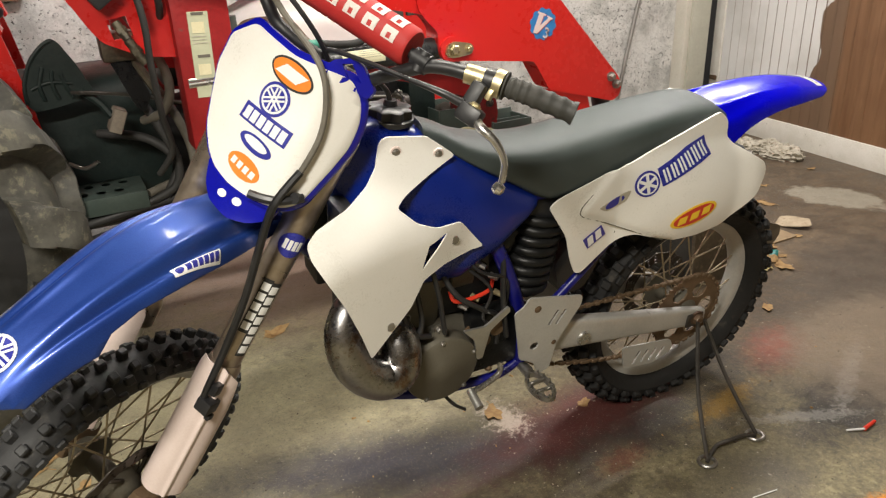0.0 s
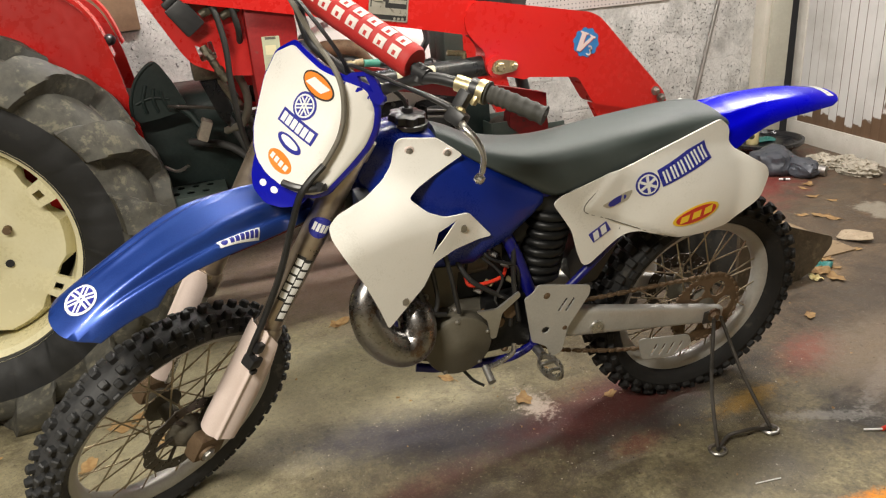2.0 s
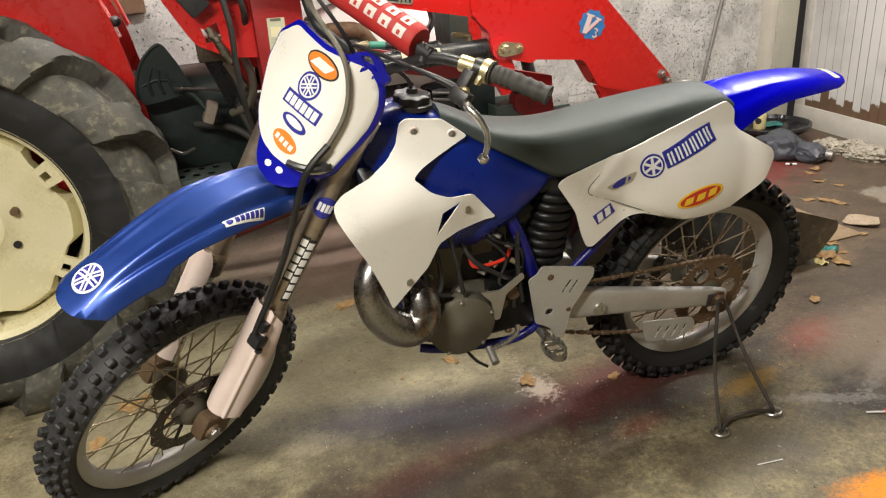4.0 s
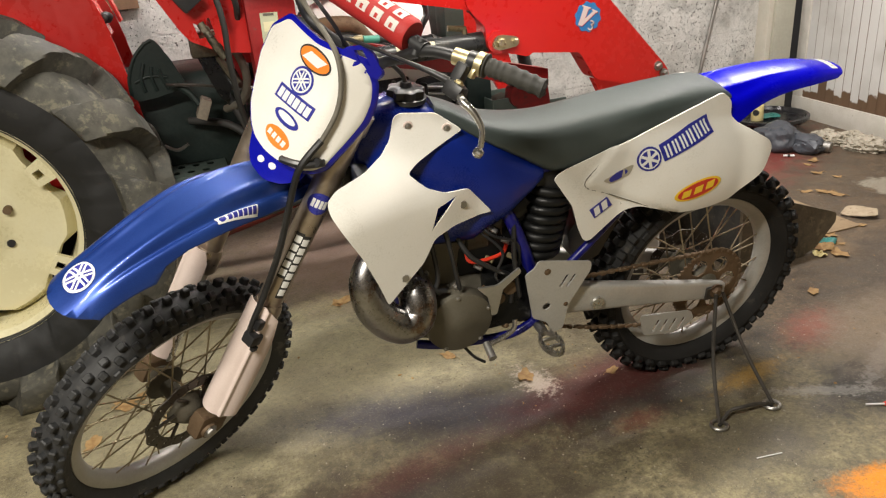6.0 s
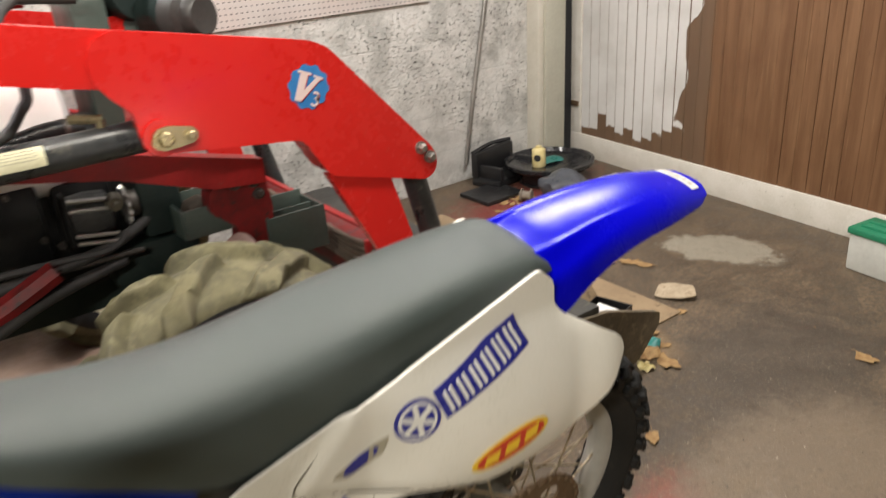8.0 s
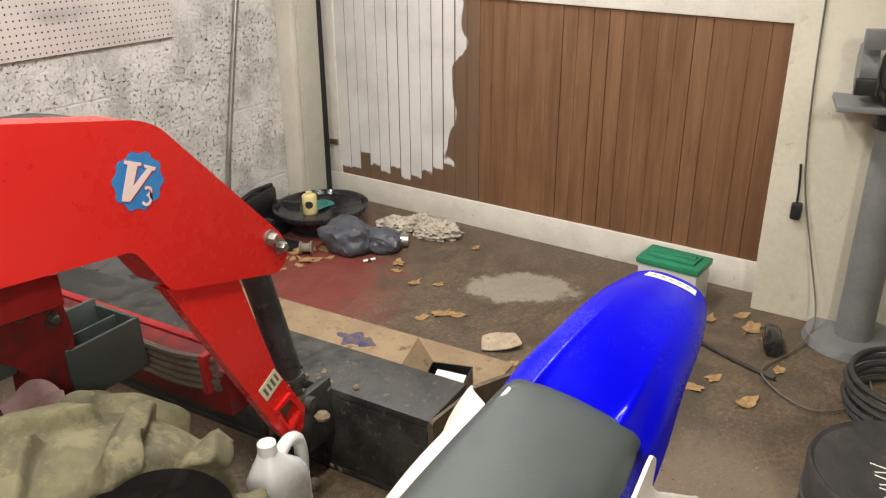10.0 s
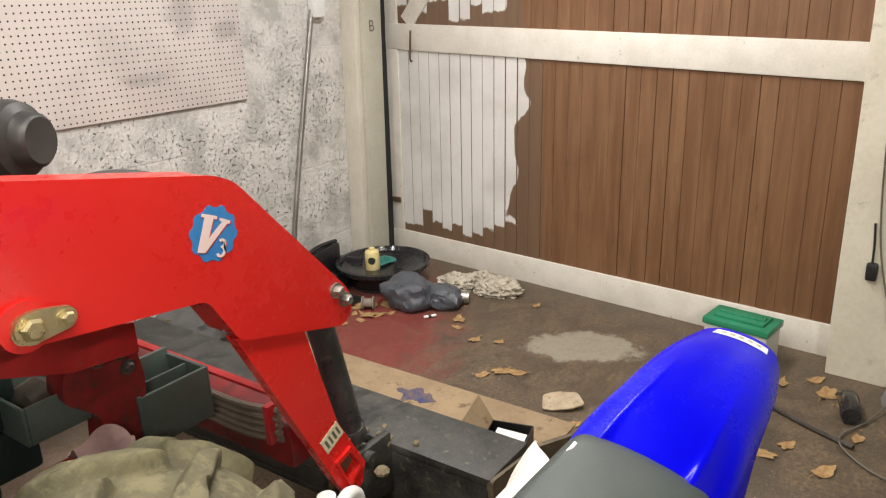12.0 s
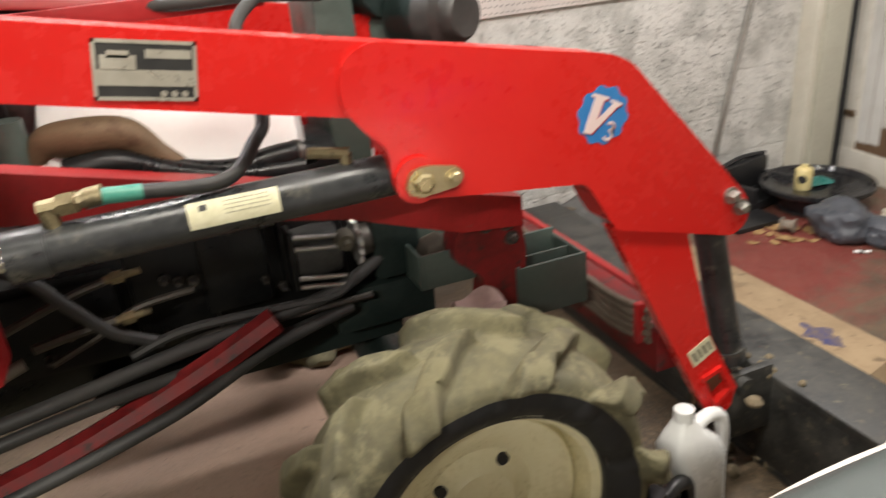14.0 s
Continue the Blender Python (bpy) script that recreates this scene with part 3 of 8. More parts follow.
def rounded(points, r, n=4):
    """A closed outline with its corners rounded."""
    p = [Vector(q) for q in points]
    out = []
    for i, b in enumerate(p):
        a, c = p[i - 1], p[(i + 1) % len(p)]
        cut = min(r, 0.45 * (a - b).length, 0.45 * (c - b).length)
        u, v = b + (a - b).normalized() * cut, b + (c - b).normalized() * cut
        for k in range(n + 1):
            t = k / n
            out.append(u * (1 - t) ** 2 + b * 2 * t * (1 - t) + v * t * t)
    return [(q.x, q.y) for q in out]


def inside(p, poly):
    hit = False
    for (x0, y0), (x1, y1) in zip(poly, poly[1:] + poly[:1]):
        if (y0 > p[1]) != (y1 > p[1]) and p[0] < (x1 - x0) * (p[1] - y0) / (y1 - y0) + x0:
            hit = not hit
    return hit


def sheet(outline, place, d0, d1, step=0.03, holes=()):
    """A plate of the given outline bent over a form: place(a, b, d) gives the point at height d over the form."""
    bm = bmesh.new()
    bm.faces.new([bm.verts.new((a, b, 0)) for a, b in outline])
    cuts = []
    for axis in (0, 1):
        lo, hi = min(q[axis] for q in outline), max(q[axis] for q in outline)
        for k in range(1, int((hi - lo) / step) + 1):
            no = [0, 0, 0]
            no[axis] = 1
            co = [0, 0, 0]
            co[axis] = lo + k * step
            cuts.append((co, no))
    for hole in holes:
        for (x0, y0), (x1, y1) in zip(hole, hole[1:] + hole[:1]):
            cuts.append(((x0, y0, 0), (y0 - y1, x1 - x0, 0)))
    for co, no in cuts:
        bmesh.ops.bisect_plane(bm, geom=bm.verts[:] + bm.edges[:] + bm.faces[:], plane_co=co, plane_no=no, dist=1e-5)
    if holes:
        gone = [f for f in bm.faces if any(inside(f.calc_center_median(), list(h)) for h in holes)]
        bmesh.ops.delete(bm, geom=gone, context="FACES")
    top = {v: v.co.copy() for v in bm.verts}
    rim = [e for e in bm.edges if len(e.link_faces) == 1]
    faces = bm.faces[:]
    low = {v: bm.verts.new(place(c.x, c.y, d0)) for v, c in top.items()}
    for f in faces:
        bm.faces.new([low[v] for v in reversed(f.verts)])
    for e in rim:
        a, b = e.verts
        bm.faces.new((a, b, low[b], low[a]))
    for v, c in top.items():
        v.co = place(c.x, c.y, d1)
    return bm


def flat(axis, at, sign=1):
    """A form for sheet(): the flat plane at one value of an axis, with heights counted along sign."""
    if axis == "y":
        return lambda a, b, d: (a, at + sign * d, b)
    if axis == "x":
        return lambda a, b, d: (at + sign * d, a, b)
    return lambda a, b, d: (a, b, at + sign * d)


def loft(sections, closed_ends=True):
    """Skins rings of equally many points."""
    bm = bmesh.new()
    rings = [[bm.verts.new(p) for p in ring] for ring in sections]
    n = len(rings[0])
    for a, b in zip(rings, rings[1:]):
        for k in range(n):
            bm.faces.new((a[k], a[(k + 1) % n], b[(k + 1) % n], b[k]))
    if closed_ends:
        bm.faces.new(rings[0][::-1]), bm.faces.new(rings[-1])
    return bm


def super_ring(x, yc, zc, w, h, power=2.6, n=24):
    """A rounded-box ring across the x axis."""
    ring = []
    for k in range(n):
        a = 2 * math.pi * k / n
        c, s = math.cos(a), math.sin(a)
        ring.append((x, yc + w * math.copysign(abs(c) ** (2 / power), c), zc + h * math.copysign(abs(s) ** (2 / power), s)))
    return ring


def circle(cx, cy, rx, ry=None, n=24, turn=0.0):
    ry = rx if ry is None else ry
    c, s = math.cos(radians(turn)), math.sin(radians(turn))
    out = []
    for k in range(n):
        a = 2 * math.pi * k / n
        u, v = rx * math.cos(a), ry * math.sin(a)
        out.append((cx + u * c - v * s, cy + u * s + v * c))
    return out


def glide(x, xs, ys):
    """A smooth curve through the given values."""
    k = min(max(int(np.searchsorted(xs, x)) - 1, 0), len(xs) - 2)
    slope = [(ys[min(i + 1, len(xs) - 1)] - ys[max(i - 1, 0)]) / (xs[min(i + 1, len(xs) - 1)] - xs[max(i - 1, 0)]) for i in (k, k + 1)]
    h = xs[k + 1] - xs[k]
    t = min(1.0, max(0.0, (x - xs[k]) / h))
    return ys[k] * (2 * t**3 - 3 * t * t + 1) + slope[0] * h * (t**3 - 2 * t * t + t) + ys[k + 1] * (3 * t * t - 2 * t**3) + slope[1] * h * (t**3 - t * t)


def strip(cx, cy, w, h, turn=0.0, slant=0.0):
    """A four-cornered outline of width w and height h, turned about its middle."""
    c, s = math.cos(radians(turn)), math.sin(radians(turn))
    return [(cx + u * c - v * s, cy + u * s + v * c) for u, v in ((-w / 2 - slant, -h / 2), (w / 2 - slant, -h / 2), (w / 2 + slant, h / 2), (-w / 2 + slant, h / 2))]


def bolt(at, way, r=0.008, h=0.008):
    a = Vector(at)
    w = Vector(way).normalized()
    head = tube([a, a + w * h * 0.7, a + w * h], [r, r, r * 0.7], 6, 1)
    return merge(tube([a, a + w * h * 0.3], r * 1.35, 14, 1), head)


def text_mesh(body, size):
    curve = bpy.data.curves.new("text", "FONT")
    curve.body, curve.size, curve.extrude, curve.align_x, curve.align_y = body, size, 0.0004, "CENTER", "CENTER"
    ob = bpy.data.objects.new("text", curve)
    mesh = bpy.data.meshes.new_from_object(ob)
    bm = bmesh.new()
    bm.from_mesh(mesh)
    bpy.data.objects.remove(ob), bpy.data.curves.remove(curve), bpy.data.meshes.remove(mesh)
    return bm

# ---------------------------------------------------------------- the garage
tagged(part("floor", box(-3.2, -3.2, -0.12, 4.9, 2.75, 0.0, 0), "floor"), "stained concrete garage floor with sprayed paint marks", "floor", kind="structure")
tagged(part("wall_north", box(-3.2, 2.47, 0, 4.9, 2.67, 2.62, 0), "wall"), "whitewashed concrete block wall, worn and pitted", "wall", kind="structure")
# unseen walls and ceiling; their dark brown only holds back the fill
tagged(part("wall_south", box(-3.2, -3.2, 0, 4.9, -3.0, 2.62, 0), "low_bounce_brown"), "unseen garage wall, dark brown to cut bounced light", "wall", kind="structure")
tagged(part("wall_west", box(-3.2, -3.0, 0, -3.0, 2.47, 2.62, 0), "low_bounce_brown"), "unseen garage wall, dark brown to cut bounced light", "wall", kind="structure")
tagged(part("ceiling", box(-3.2, -3.2, 2.62, 4.9, 2.75, 2.72, 0), "low_bounce_brown"), "unseen garage ceiling, dark brown to cut bounced light", "ceiling", kind="structure")

DOOR = pose(3.86, 0, 0, 0, 1.5, -5.7)
wall_e = part("wall_east", box(0.0, -3.2, 0, 0.2, -0.06, 2.62, 0), "plaster", m=pose(3.76, 0, 0, 0, 0, 0))
tagged(wall_e, "white painted pillar and wall beside the doors", "wall", kind="structure")
pillar = part("pillar", box(-0.03, -0.36, 0, 0.20, -0.030, 2.62, 0.006), "plaster", m=pose(3.73, 0, 0, 0, 0, -4))
tagged(pillar, "broad white painted door post, scuffed near the floor", "post", kind="structure")

door = thing("garage_door", "wooden swing door of brown planks, partly painted white", "door", DOOR, kind="structure")
# near-black sheet behind the planks, gives the gaps their shade
part("backing", box(0.035, -0.06, 0.01, 0.05, 2.40, 2.5, 0), "shade_black", door)
part("bottom_rail", box(-0.012, -0.08, -0.008, 0.03, 2.42, 0.135, 0.005), "trim_white", door, "chipped white bottom rail")
part("middle_rail", box(-0.012, -1.26, -0.069, 0.03, 1.245, 0.069, 0.005), "trim_white", door, "white cross rail, sagging a little", pose(0, 1.175, 1.197, 2.05, 0, 0))
part("hinge_stile", box(-0.010, 2.328, 0.135, 0.03, 2.42, 1.2, 0.004), "trim_white", door, "white hinge stile")
part("upper_stile", box(-0.010, 2.328, 1.2, 0.03, 2.42, 2.5, 0.004), "trim_white", door, "white hinge stile")
part("lock_stile", box(-0.010, -0.08, 0.135, 0.03, -0.008, 1.14, 0.004), "trim_white", door, "white lock stile")
part("upper_lock_stile", box(-0.010, -0.08, 1.14, 0.03, -0.008, 2.5, 0.004), "trim_white", door, "white lock stile")
brace = box(-0.008, -0.05, 0.0, 0.026, 0.05, 1.2, 0.004)
part("brace", brace, "trim_white", door, "white diagonal brace", pose(0, 2.26, 1.31, 42, 0, 0))
part("hook", tube([(-0.02, 2.215, 1.27), (-0.024, 2.215, 1.21), (-0.03, 2.213, 1.12), (-0.02, 2.207, 1.11)], 0.005, 8), "rusty", door)
part("hinge", box(-0.022, 2.34, 0.30, -0.008, 2.40, 0.33, 0.003), "rusty", door)


def post_frame():
    post = thing("door_frame", "pale timber door frame post with a dark gap beside the door", "frame", kind="structure")
    lean = pose(3.785, 0, 0, 0, 2.2, 0)
    part("post", box(0.042, 2.35, 0, 0.195, 2.47, 2.62, 0.006), "olive_wood", post, "", lean)
    part("edge_strip", box(0.0, 2.37, 0, 0.042, 2.47, 2.62, 0.006), "trim_cream", post, "", lean)
    # near-black sheet stands for the shaded gap beside the door
    part("gap_shade_sheet", box(0.195, 2.40, 0, 0.40, 2.47, 2.62, 0), "shade_black", post, "", lean)


post_frame()

peg = thing("pegboard", "off-white pegboard sheet with rows of holes, stained", "pegboard")
part("board", box(1.92, 2.452, 1.015, 3.145, 2.466, 2.3, 0.002), "pegboard", peg)
part("batten", box(-3.0, 2.440, 1.16, 0.02, 2.466, 1.9, 0.002), "brown_board", peg, "brown board beside the pegboard")
conduit = thing("conduit", "grey metal electrical conduit with a switch box on the wall", "conduit")
part("pipe", tube([(3.30, 2.448, 0.10), (3.385, 2.448, 0.5), (3.585, 2.448, 1.30), (3.605, 2.448, 1.39)], 0.013, 10, 4), "steel", conduit)
part("switch_box", box(3.60, 2.425, 1.36, 3.685, 2.466, 1.46, 0.008), "white_bottle", conduit)
part("upper_pipe", tube([(3.655, 2.448, 1.46), (3.655, 2.448, 2.5)], 0.011, 10, 1), "steel", conduit)
mark = text_mesh("B", 0.085)
part("letter_mark", mark, "hose_grey", conduit, "letter pencilled on the post", pose(3.945, 2.3485, 1.30, 90, 0, 0))

# ---------------------------------------------------------------- the motocross bike: x towards its tail, y to its right
BIKE = Matrix.Translation((0, 0.072, 0)) @ Matrix.Rotation(radians(11.0), 4, "X")
FORK = Matrix.Translation((-0.013, 0.054, 0.302)) @ Matrix.Rotation(radians(2.4), 4, "X") @ Matrix.Rotation(radians(31.1), 4, "Y") @ Matrix.Rotation(radians(34.3), 4, "Z")
# the legs and the wheel stand a little steeper than the plate and the fender
LEG = FORK @ Matrix.Translation((0, 0, 0.72)) @ Matrix.Rotation(radians(-2.35), 4, "Y") @ Matrix.Translation((0, 0, -0.719))
WHEEL = LEG @ Matrix.Rotation(radians(-2.4), 4, "Z")
bike = thing("motocross_bike", "blue and white off-road motorcycle leaning on a wire stand", "motorcycle", BIKE)
HUB_F = Vector((-0.055, 0, 0.02))
HUB_R = Vector((1.505, 0, 0.345))


def knobby_tyre(R, w, rim_r):
    """The carcass of a tyre about the y axis."""
    base = R - 0.014
    k = base - rim_r - 0.010
    prof = [(base - k, -0.024), (base - k * 0.86, -w * 0.38), (base - k * 0.55, -w * 0.49), (base - 0.018, -w * 0.43), (base - 0.004, -w * 0.24), (base, 0)]
    prof = prof + [(r, -h) for r, h in prof[-2::-1]]
    return lathe(prof + [(base - k + 0.004, 0.015), (base - k + 0.004, -0.015), prof[0]], 72)


def tread_knobs(wheel, here, R, pitch_count, rows, rubber):
    """Blocks of tread standing off the carcass, one piece each."""
    base = R - 0.014
    for y, drop, tilt, size, offset, every in rows:
        bm = box(-size[0] / 2, -size[1] / 2, -0.008, size[0] / 2, size[1] / 2, size[2], 0.003, 1)
        bmesh.ops.recalc_face_normals(bm, faces=bm.faces)
        mesh = bpy.data.meshes.new("knob")
        bm.to_mesh(mesh)
        bm.free()
        mesh.materials.append(M[rubber])
        for k in range(pitch_count // every):
            a = 2 * math.pi * (k * every + offset) / pitch_count
            ob = new("knob", mesh)
            ob.parent = wheel
            ob.matrix_basis = here @ Matrix.Rotation(-a, 4, "Y") @ Matrix.Translation((0, y, base - drop)) @ Matrix.Rotation(radians(tilt), 4, "X")


def spoked_wheel(name, at, R, w, rim_r, rows, count, m, rubber):
    here = m @ Matrix.Translation(at)
    rim = lathe([(rim_r - 0.004, -0.026), (rim_r + 0.010, -0.028), (rim_r + 0.012, -0.022), (rim_r - 0.002, -0.014), (rim_r - 0.014, 0), (rim_r - 0.002, 0.014), (rim_r + 0.012, 0.022), (rim_r + 0.010, 0.028), (rim_r - 0.004, 0.026), (rim_r - 0.020, 0.012), (rim_r - 0.024, 0), (rim_r - 0.020, -0.012), (rim_r - 0.004, -0.026)], 72)
    wheel = part(name, rim, "alloy_dull", bike, "spoked wheel with an aluminium rim", here)
    part("tyre", knobby_tyre(R, w, rim_r), rubber, wheel, "dusty black knobby tyre", here)
    tread_knobs(wheel, here, R, count, rows, rubber)
    part("hub", lathe([(0.012, -0.085), (0.028, -0.08), (0.052, -0.05), (0.053, -0.044), (0.024, -0.036), (0.022, 0.036), (0.053, 0.044), (0.052, 0.05), (0.028, 0.08), (0.012, 0.085)], 28), "cast_alloy", wheel, "", here)
    one = None
    for k in range(32):
        side = 1 if k % 2 else -1
        lean = (1 if (k // 2) % 2 else -1) * radians(34)
        a = 2 * math.pi * k / 32
        if one is None:
            bm = rod((0, 0, 0), (0, 0, 1), 0.0023, None, 6)
            mesh = bpy.data.meshes.new("spoke")
            bm.to_mesh(mesh)
            bm.free()
            mesh.materials.append(M["spoke_wire"])
            one = mesh
        p = Vector((0.05 * math.cos(a + lean * 1.6), side * 0.046, 0.05 * math.sin(a + lean * 1.6)))
        q = Vector((rim_r * 0.95 * math.cos(a), side * 0.006, rim_r * 0.95 * math.sin(a)))
        ob = new("spoke", one)
        ob.parent = wheel
        ob.matrix_basis = here @ Matrix.Translation(p) @ (q - p).to_track_quat("Z", "Y").to_matrix().to_4x4() @ Matrix.Diagonal((1, 1, (q - p).length, 1))
    return wheel, here


def brake_disc(wheel, here, r, y):
    """A thin wavy ring with rows of holes, on six arms."""
    n, radii = 96, [r - 0.034, r - 0.029, r - 0.024, r - 0.0185, r - 0.014, r - 0.0085, r - 0.004, r]
    bm = bmesh.new()
    layers = []
    for lift in (-0.0015, 0.0015):
        grid = []
        for k in range(n):
            a = 2 * math.pi * k / n
            wave = 0.003 * math.sin(12 * a)
            grid.append([bm.verts.new(((q + wave * (i > 3)) * math.cos(a), y + lift, (q + wave * (i > 3)) * math.sin(a))) for i, q in enumerate(radii)])
        layers.append(grid)
    drilled = {(k, i) for k in range(n) for i in (1, 3, 5) if (k + 2 * i) % 4 == 0}
    full = lambda k, i: 0 <= i < 7 and (k % n, i) not in drilled
    for k in range(n):
        for i in range(7):
            if not full(k, i):
                continue
            j = (k + 1) % n
            low, up = layers
            bm.faces.new((low[k][i], low[j][i], low[j][i + 1], low[k][i + 1]))
            bm.faces.new((up[k][i], up[k][i + 1], up[j][i + 1], up[j][i]))
            for gone, (p, q) in ((not full(k, i - 1), ((k, i), (j, i))), (not full(k, i + 1), ((k, i + 1), (j, i + 1))), (not full(k - 1, i), ((k, i), (k, i + 1))), (not full(k + 1, i), ((j, i), (j, i + 1)))):
                if gone:
                    bm.faces.new((low[p[0]][p[1]], low[q[0]][q[1]], up[q[0]][q[1]], up[p[0]][p[1]]))
    for k in range(6):
        a = 2 * math.pi * k / 6
        p, q = Vector((0.045 * math.cos(a), y, 0.045 * math.sin(a))), Vector(((r - 0.03) * math.cos(a + 0.3), y, (r - 0.03) * math.sin(a + 0.3)))
        bm = merge(bm, rod(p, q, 0.005, None, 6))
    part("brake_disc", bm, "disc_steel", wheel, "drilled dark steel brake disc", here)


rows_f = [(-0.017, 0.001, 12, (0.019, 0.018, 0.015), 0, 2), (0.017, 0.001, -12, (0.019, 0.018, 0.015), 0, 2), (-0.031, 0.010, 42, (0.018, 0.018, 0.013), 1, 2), (0.031, 0.010, -42, (0.018, 0.018, 0.013), 1, 2), (-0.041, 0.026, 66, (0.020, 0.015, 0.012), 0, 2), (0.041, 0.026, -66, (0.020, 0.015, 0.012), 0, 2)]
front_wheel, at_f = spoked_wheel("front_wheel", HUB_F, 0.360, 0.098, 0.276, rows_f, 96, WHEEL, "rubber")
brake_disc(front_wheel, at_f, 0.122, -0.062)
part("axle", rod(HUB_F + Vector((0, -0.135, 0)), HUB_F + Vector((0, 0.135, 0)), 0.012, None, 14), "steel", front_wheel, "", WHEEL)
rows_r = [(-0.022, 0.001, 12, (0.024, 0.026, 0.019), 0, 2), (0.022, 0.001, -12, (0.024, 0.026, 0.019), 0, 2), (0, 0, 0, (0.020, 0.024, 0.018), 1, 2), (-0.042, 0.012, 42, (0.022, 0.026, 0.017), 1, 2), (0.042, 0.012, -42, (0.022, 0.026, 0.017), 1, 2), (-0.053, 0.032, 68, (0.026, 0.018, 0.014), 0, 2), (0.053, 0.032, -68, (0.026, 0.018, 0.014), 0, 2)]
rear_wheel, at_r = spoked_wheel("rear_wheel", HUB_R, 0.356, 0.118, 0.252, rows_r, 76, Matrix.Identity(4), "rubber_black")
brake_disc(rear_wheel, at_r, 0.112, 0.066)


def sprocket(x, z, r, y, teeth, parent):
    out = []
    for k in range(teeth * 2):
        a = math.pi * k / teeth
        rr = r + (0.005 if k % 2 else -0.003)
        out.append((x + rr * math.cos(a), z + rr * math.sin(a)))
    holes = [circle(x + r * 0.62 * math.cos(2 * math.pi * k / 6), z + r * 0.62 * math.sin(2 * math.pi * k / 6), r * 0.245, n=8) for k in range(6)]
    part("sprocket", sheet(out, flat("y", y, -1), 0, 0.005, 0.2, holes), "rusty", parent, "brown worn sprocket")


sprocket(HUB_R.x, HUB_R.z, 0.115, -0.066, 48, rear_wheel)
sprocket(0.815, 0.445, 0.035, -0.066, 13, bike)

# chain: links along both runs and round the rear sprocket
chain_path = [(0.83, 0.482)] + [(0.95, 0.487), (1.10, 0.478), (1.30, 0.470), (1.47, 0.462)]
chain_path += [(HUB_R.x + 0.117 * math.cos(a), HUB_R.z + 0.117 * math.sin(a)) for a in [radians(d) for d in range(80, -100, -15)]]
chain_path += [(1.40, 0.232), (1.22, 0.266), (1.05, 0.315), (0.93, 0.372), (0.83, 0.410), (0.785, 0.425), (0.780, 0.455)]
pts = spline([(x, -0.069, z) for x, z in chain_path], 14)
run = [0.0]
for a, b in zip(pts, pts[1:]):
    run.append(run[-1] + (b - a).length)
chain_bm = bmesh.new()
for k in range(int(run[-1] / 0.0127)):
    s = k * 0.0127
    i = min(int(np.searchsorted(run, s)), len(pts) - 2)
    p, way = pts[i], (pts[i + 1] - pts[i]).normalized()
    link = box(-0.0085, -0.0028 if k % 2 else -0.0062, -0.0052, 0.0085, 0.0028 if k % 2 else 0.0062, 0.0052, 0.0018, 1)
    bmesh.ops.transform(link, matrix=Matrix.Translation(p) @ Matrix.Rotation(-math.atan2(way.z, way.x), 4, "Y"), verts=link.verts)
    merge(chain_bm, link)
part("chain", chain_bm, "rusty", bike, "brown rusty drive chain")

# swingarm
def arm_side(s):
    secs = []
    for x, z, h, w in ((0.935, 0.452, 0.040, 0.019), (0.96, 0.452, 0.047, 0.019), (1.06, 0.435, 0.046, 0.018), (1.20, 0.405, 0.040, 0.017), (1.40, 0.362, 0.033, 0.015), (1.49, 0.343, 0.030, 0.014), (1.545, 0.331, 0.026, 0.013)):
        secs.append(super_ring(x, s * 0.092, z, w, h, 5, 20))
    return loft(secs)


swing = part("swingarm", arm_side(-1), "alloy_dull", bike, "dull aluminium swingarm")
part("right_arm", arm_side(1), "alloy_dull", swing)
# near-black, unlike the alloy arms: shade behind the guard in its colour
part("cross_piece", box(0.93, -0.09, 0.41, 1.0, 0.09, 0.49, 0.012), "engine_dark", swing)
part("pivot_cap", rod((1.107, -0.108, 0.412), (1.107, -0.116, 0.412), 0.021, 0.019, 22), "alloy_bright", swing)
part("adjuster", box(1.475, -0.113, 0.318, 1.53, -0.105, 0.36, 0.004), "dark_steel", swing)
part("axle_nut", bolt((1.508, -0.108, 0.345), (0, -1, 0), 0.016, 0.018), "rusty", swing)
part("rear_axle", rod((1.505, -0.125, 0.345), (1.505, 0.125, 0.345), 0.010), "steel", swing)
guide = sheet(rounded([(1.27, 0.305), (1.45, 0.275), (1.465, 0.235), (1.40, 0.205), (1.29, 0.225)], 0.015), flat("y", -0.088, -1), 0, 0.004, 0.2, [strip(1.33 + 0.03 * k, 0.25 - 0.005 * k, 0.010, 0.045, -25) for k in range(4)])
part("chain_guide", guide, "alloy_dull", swing, "slotted aluminium chain guide")

# frame tubes
def frame_tube(name, pts, r, label=""):
    return part(name, tube(pts, r, 12, 6), "blue_frame", bike, label)


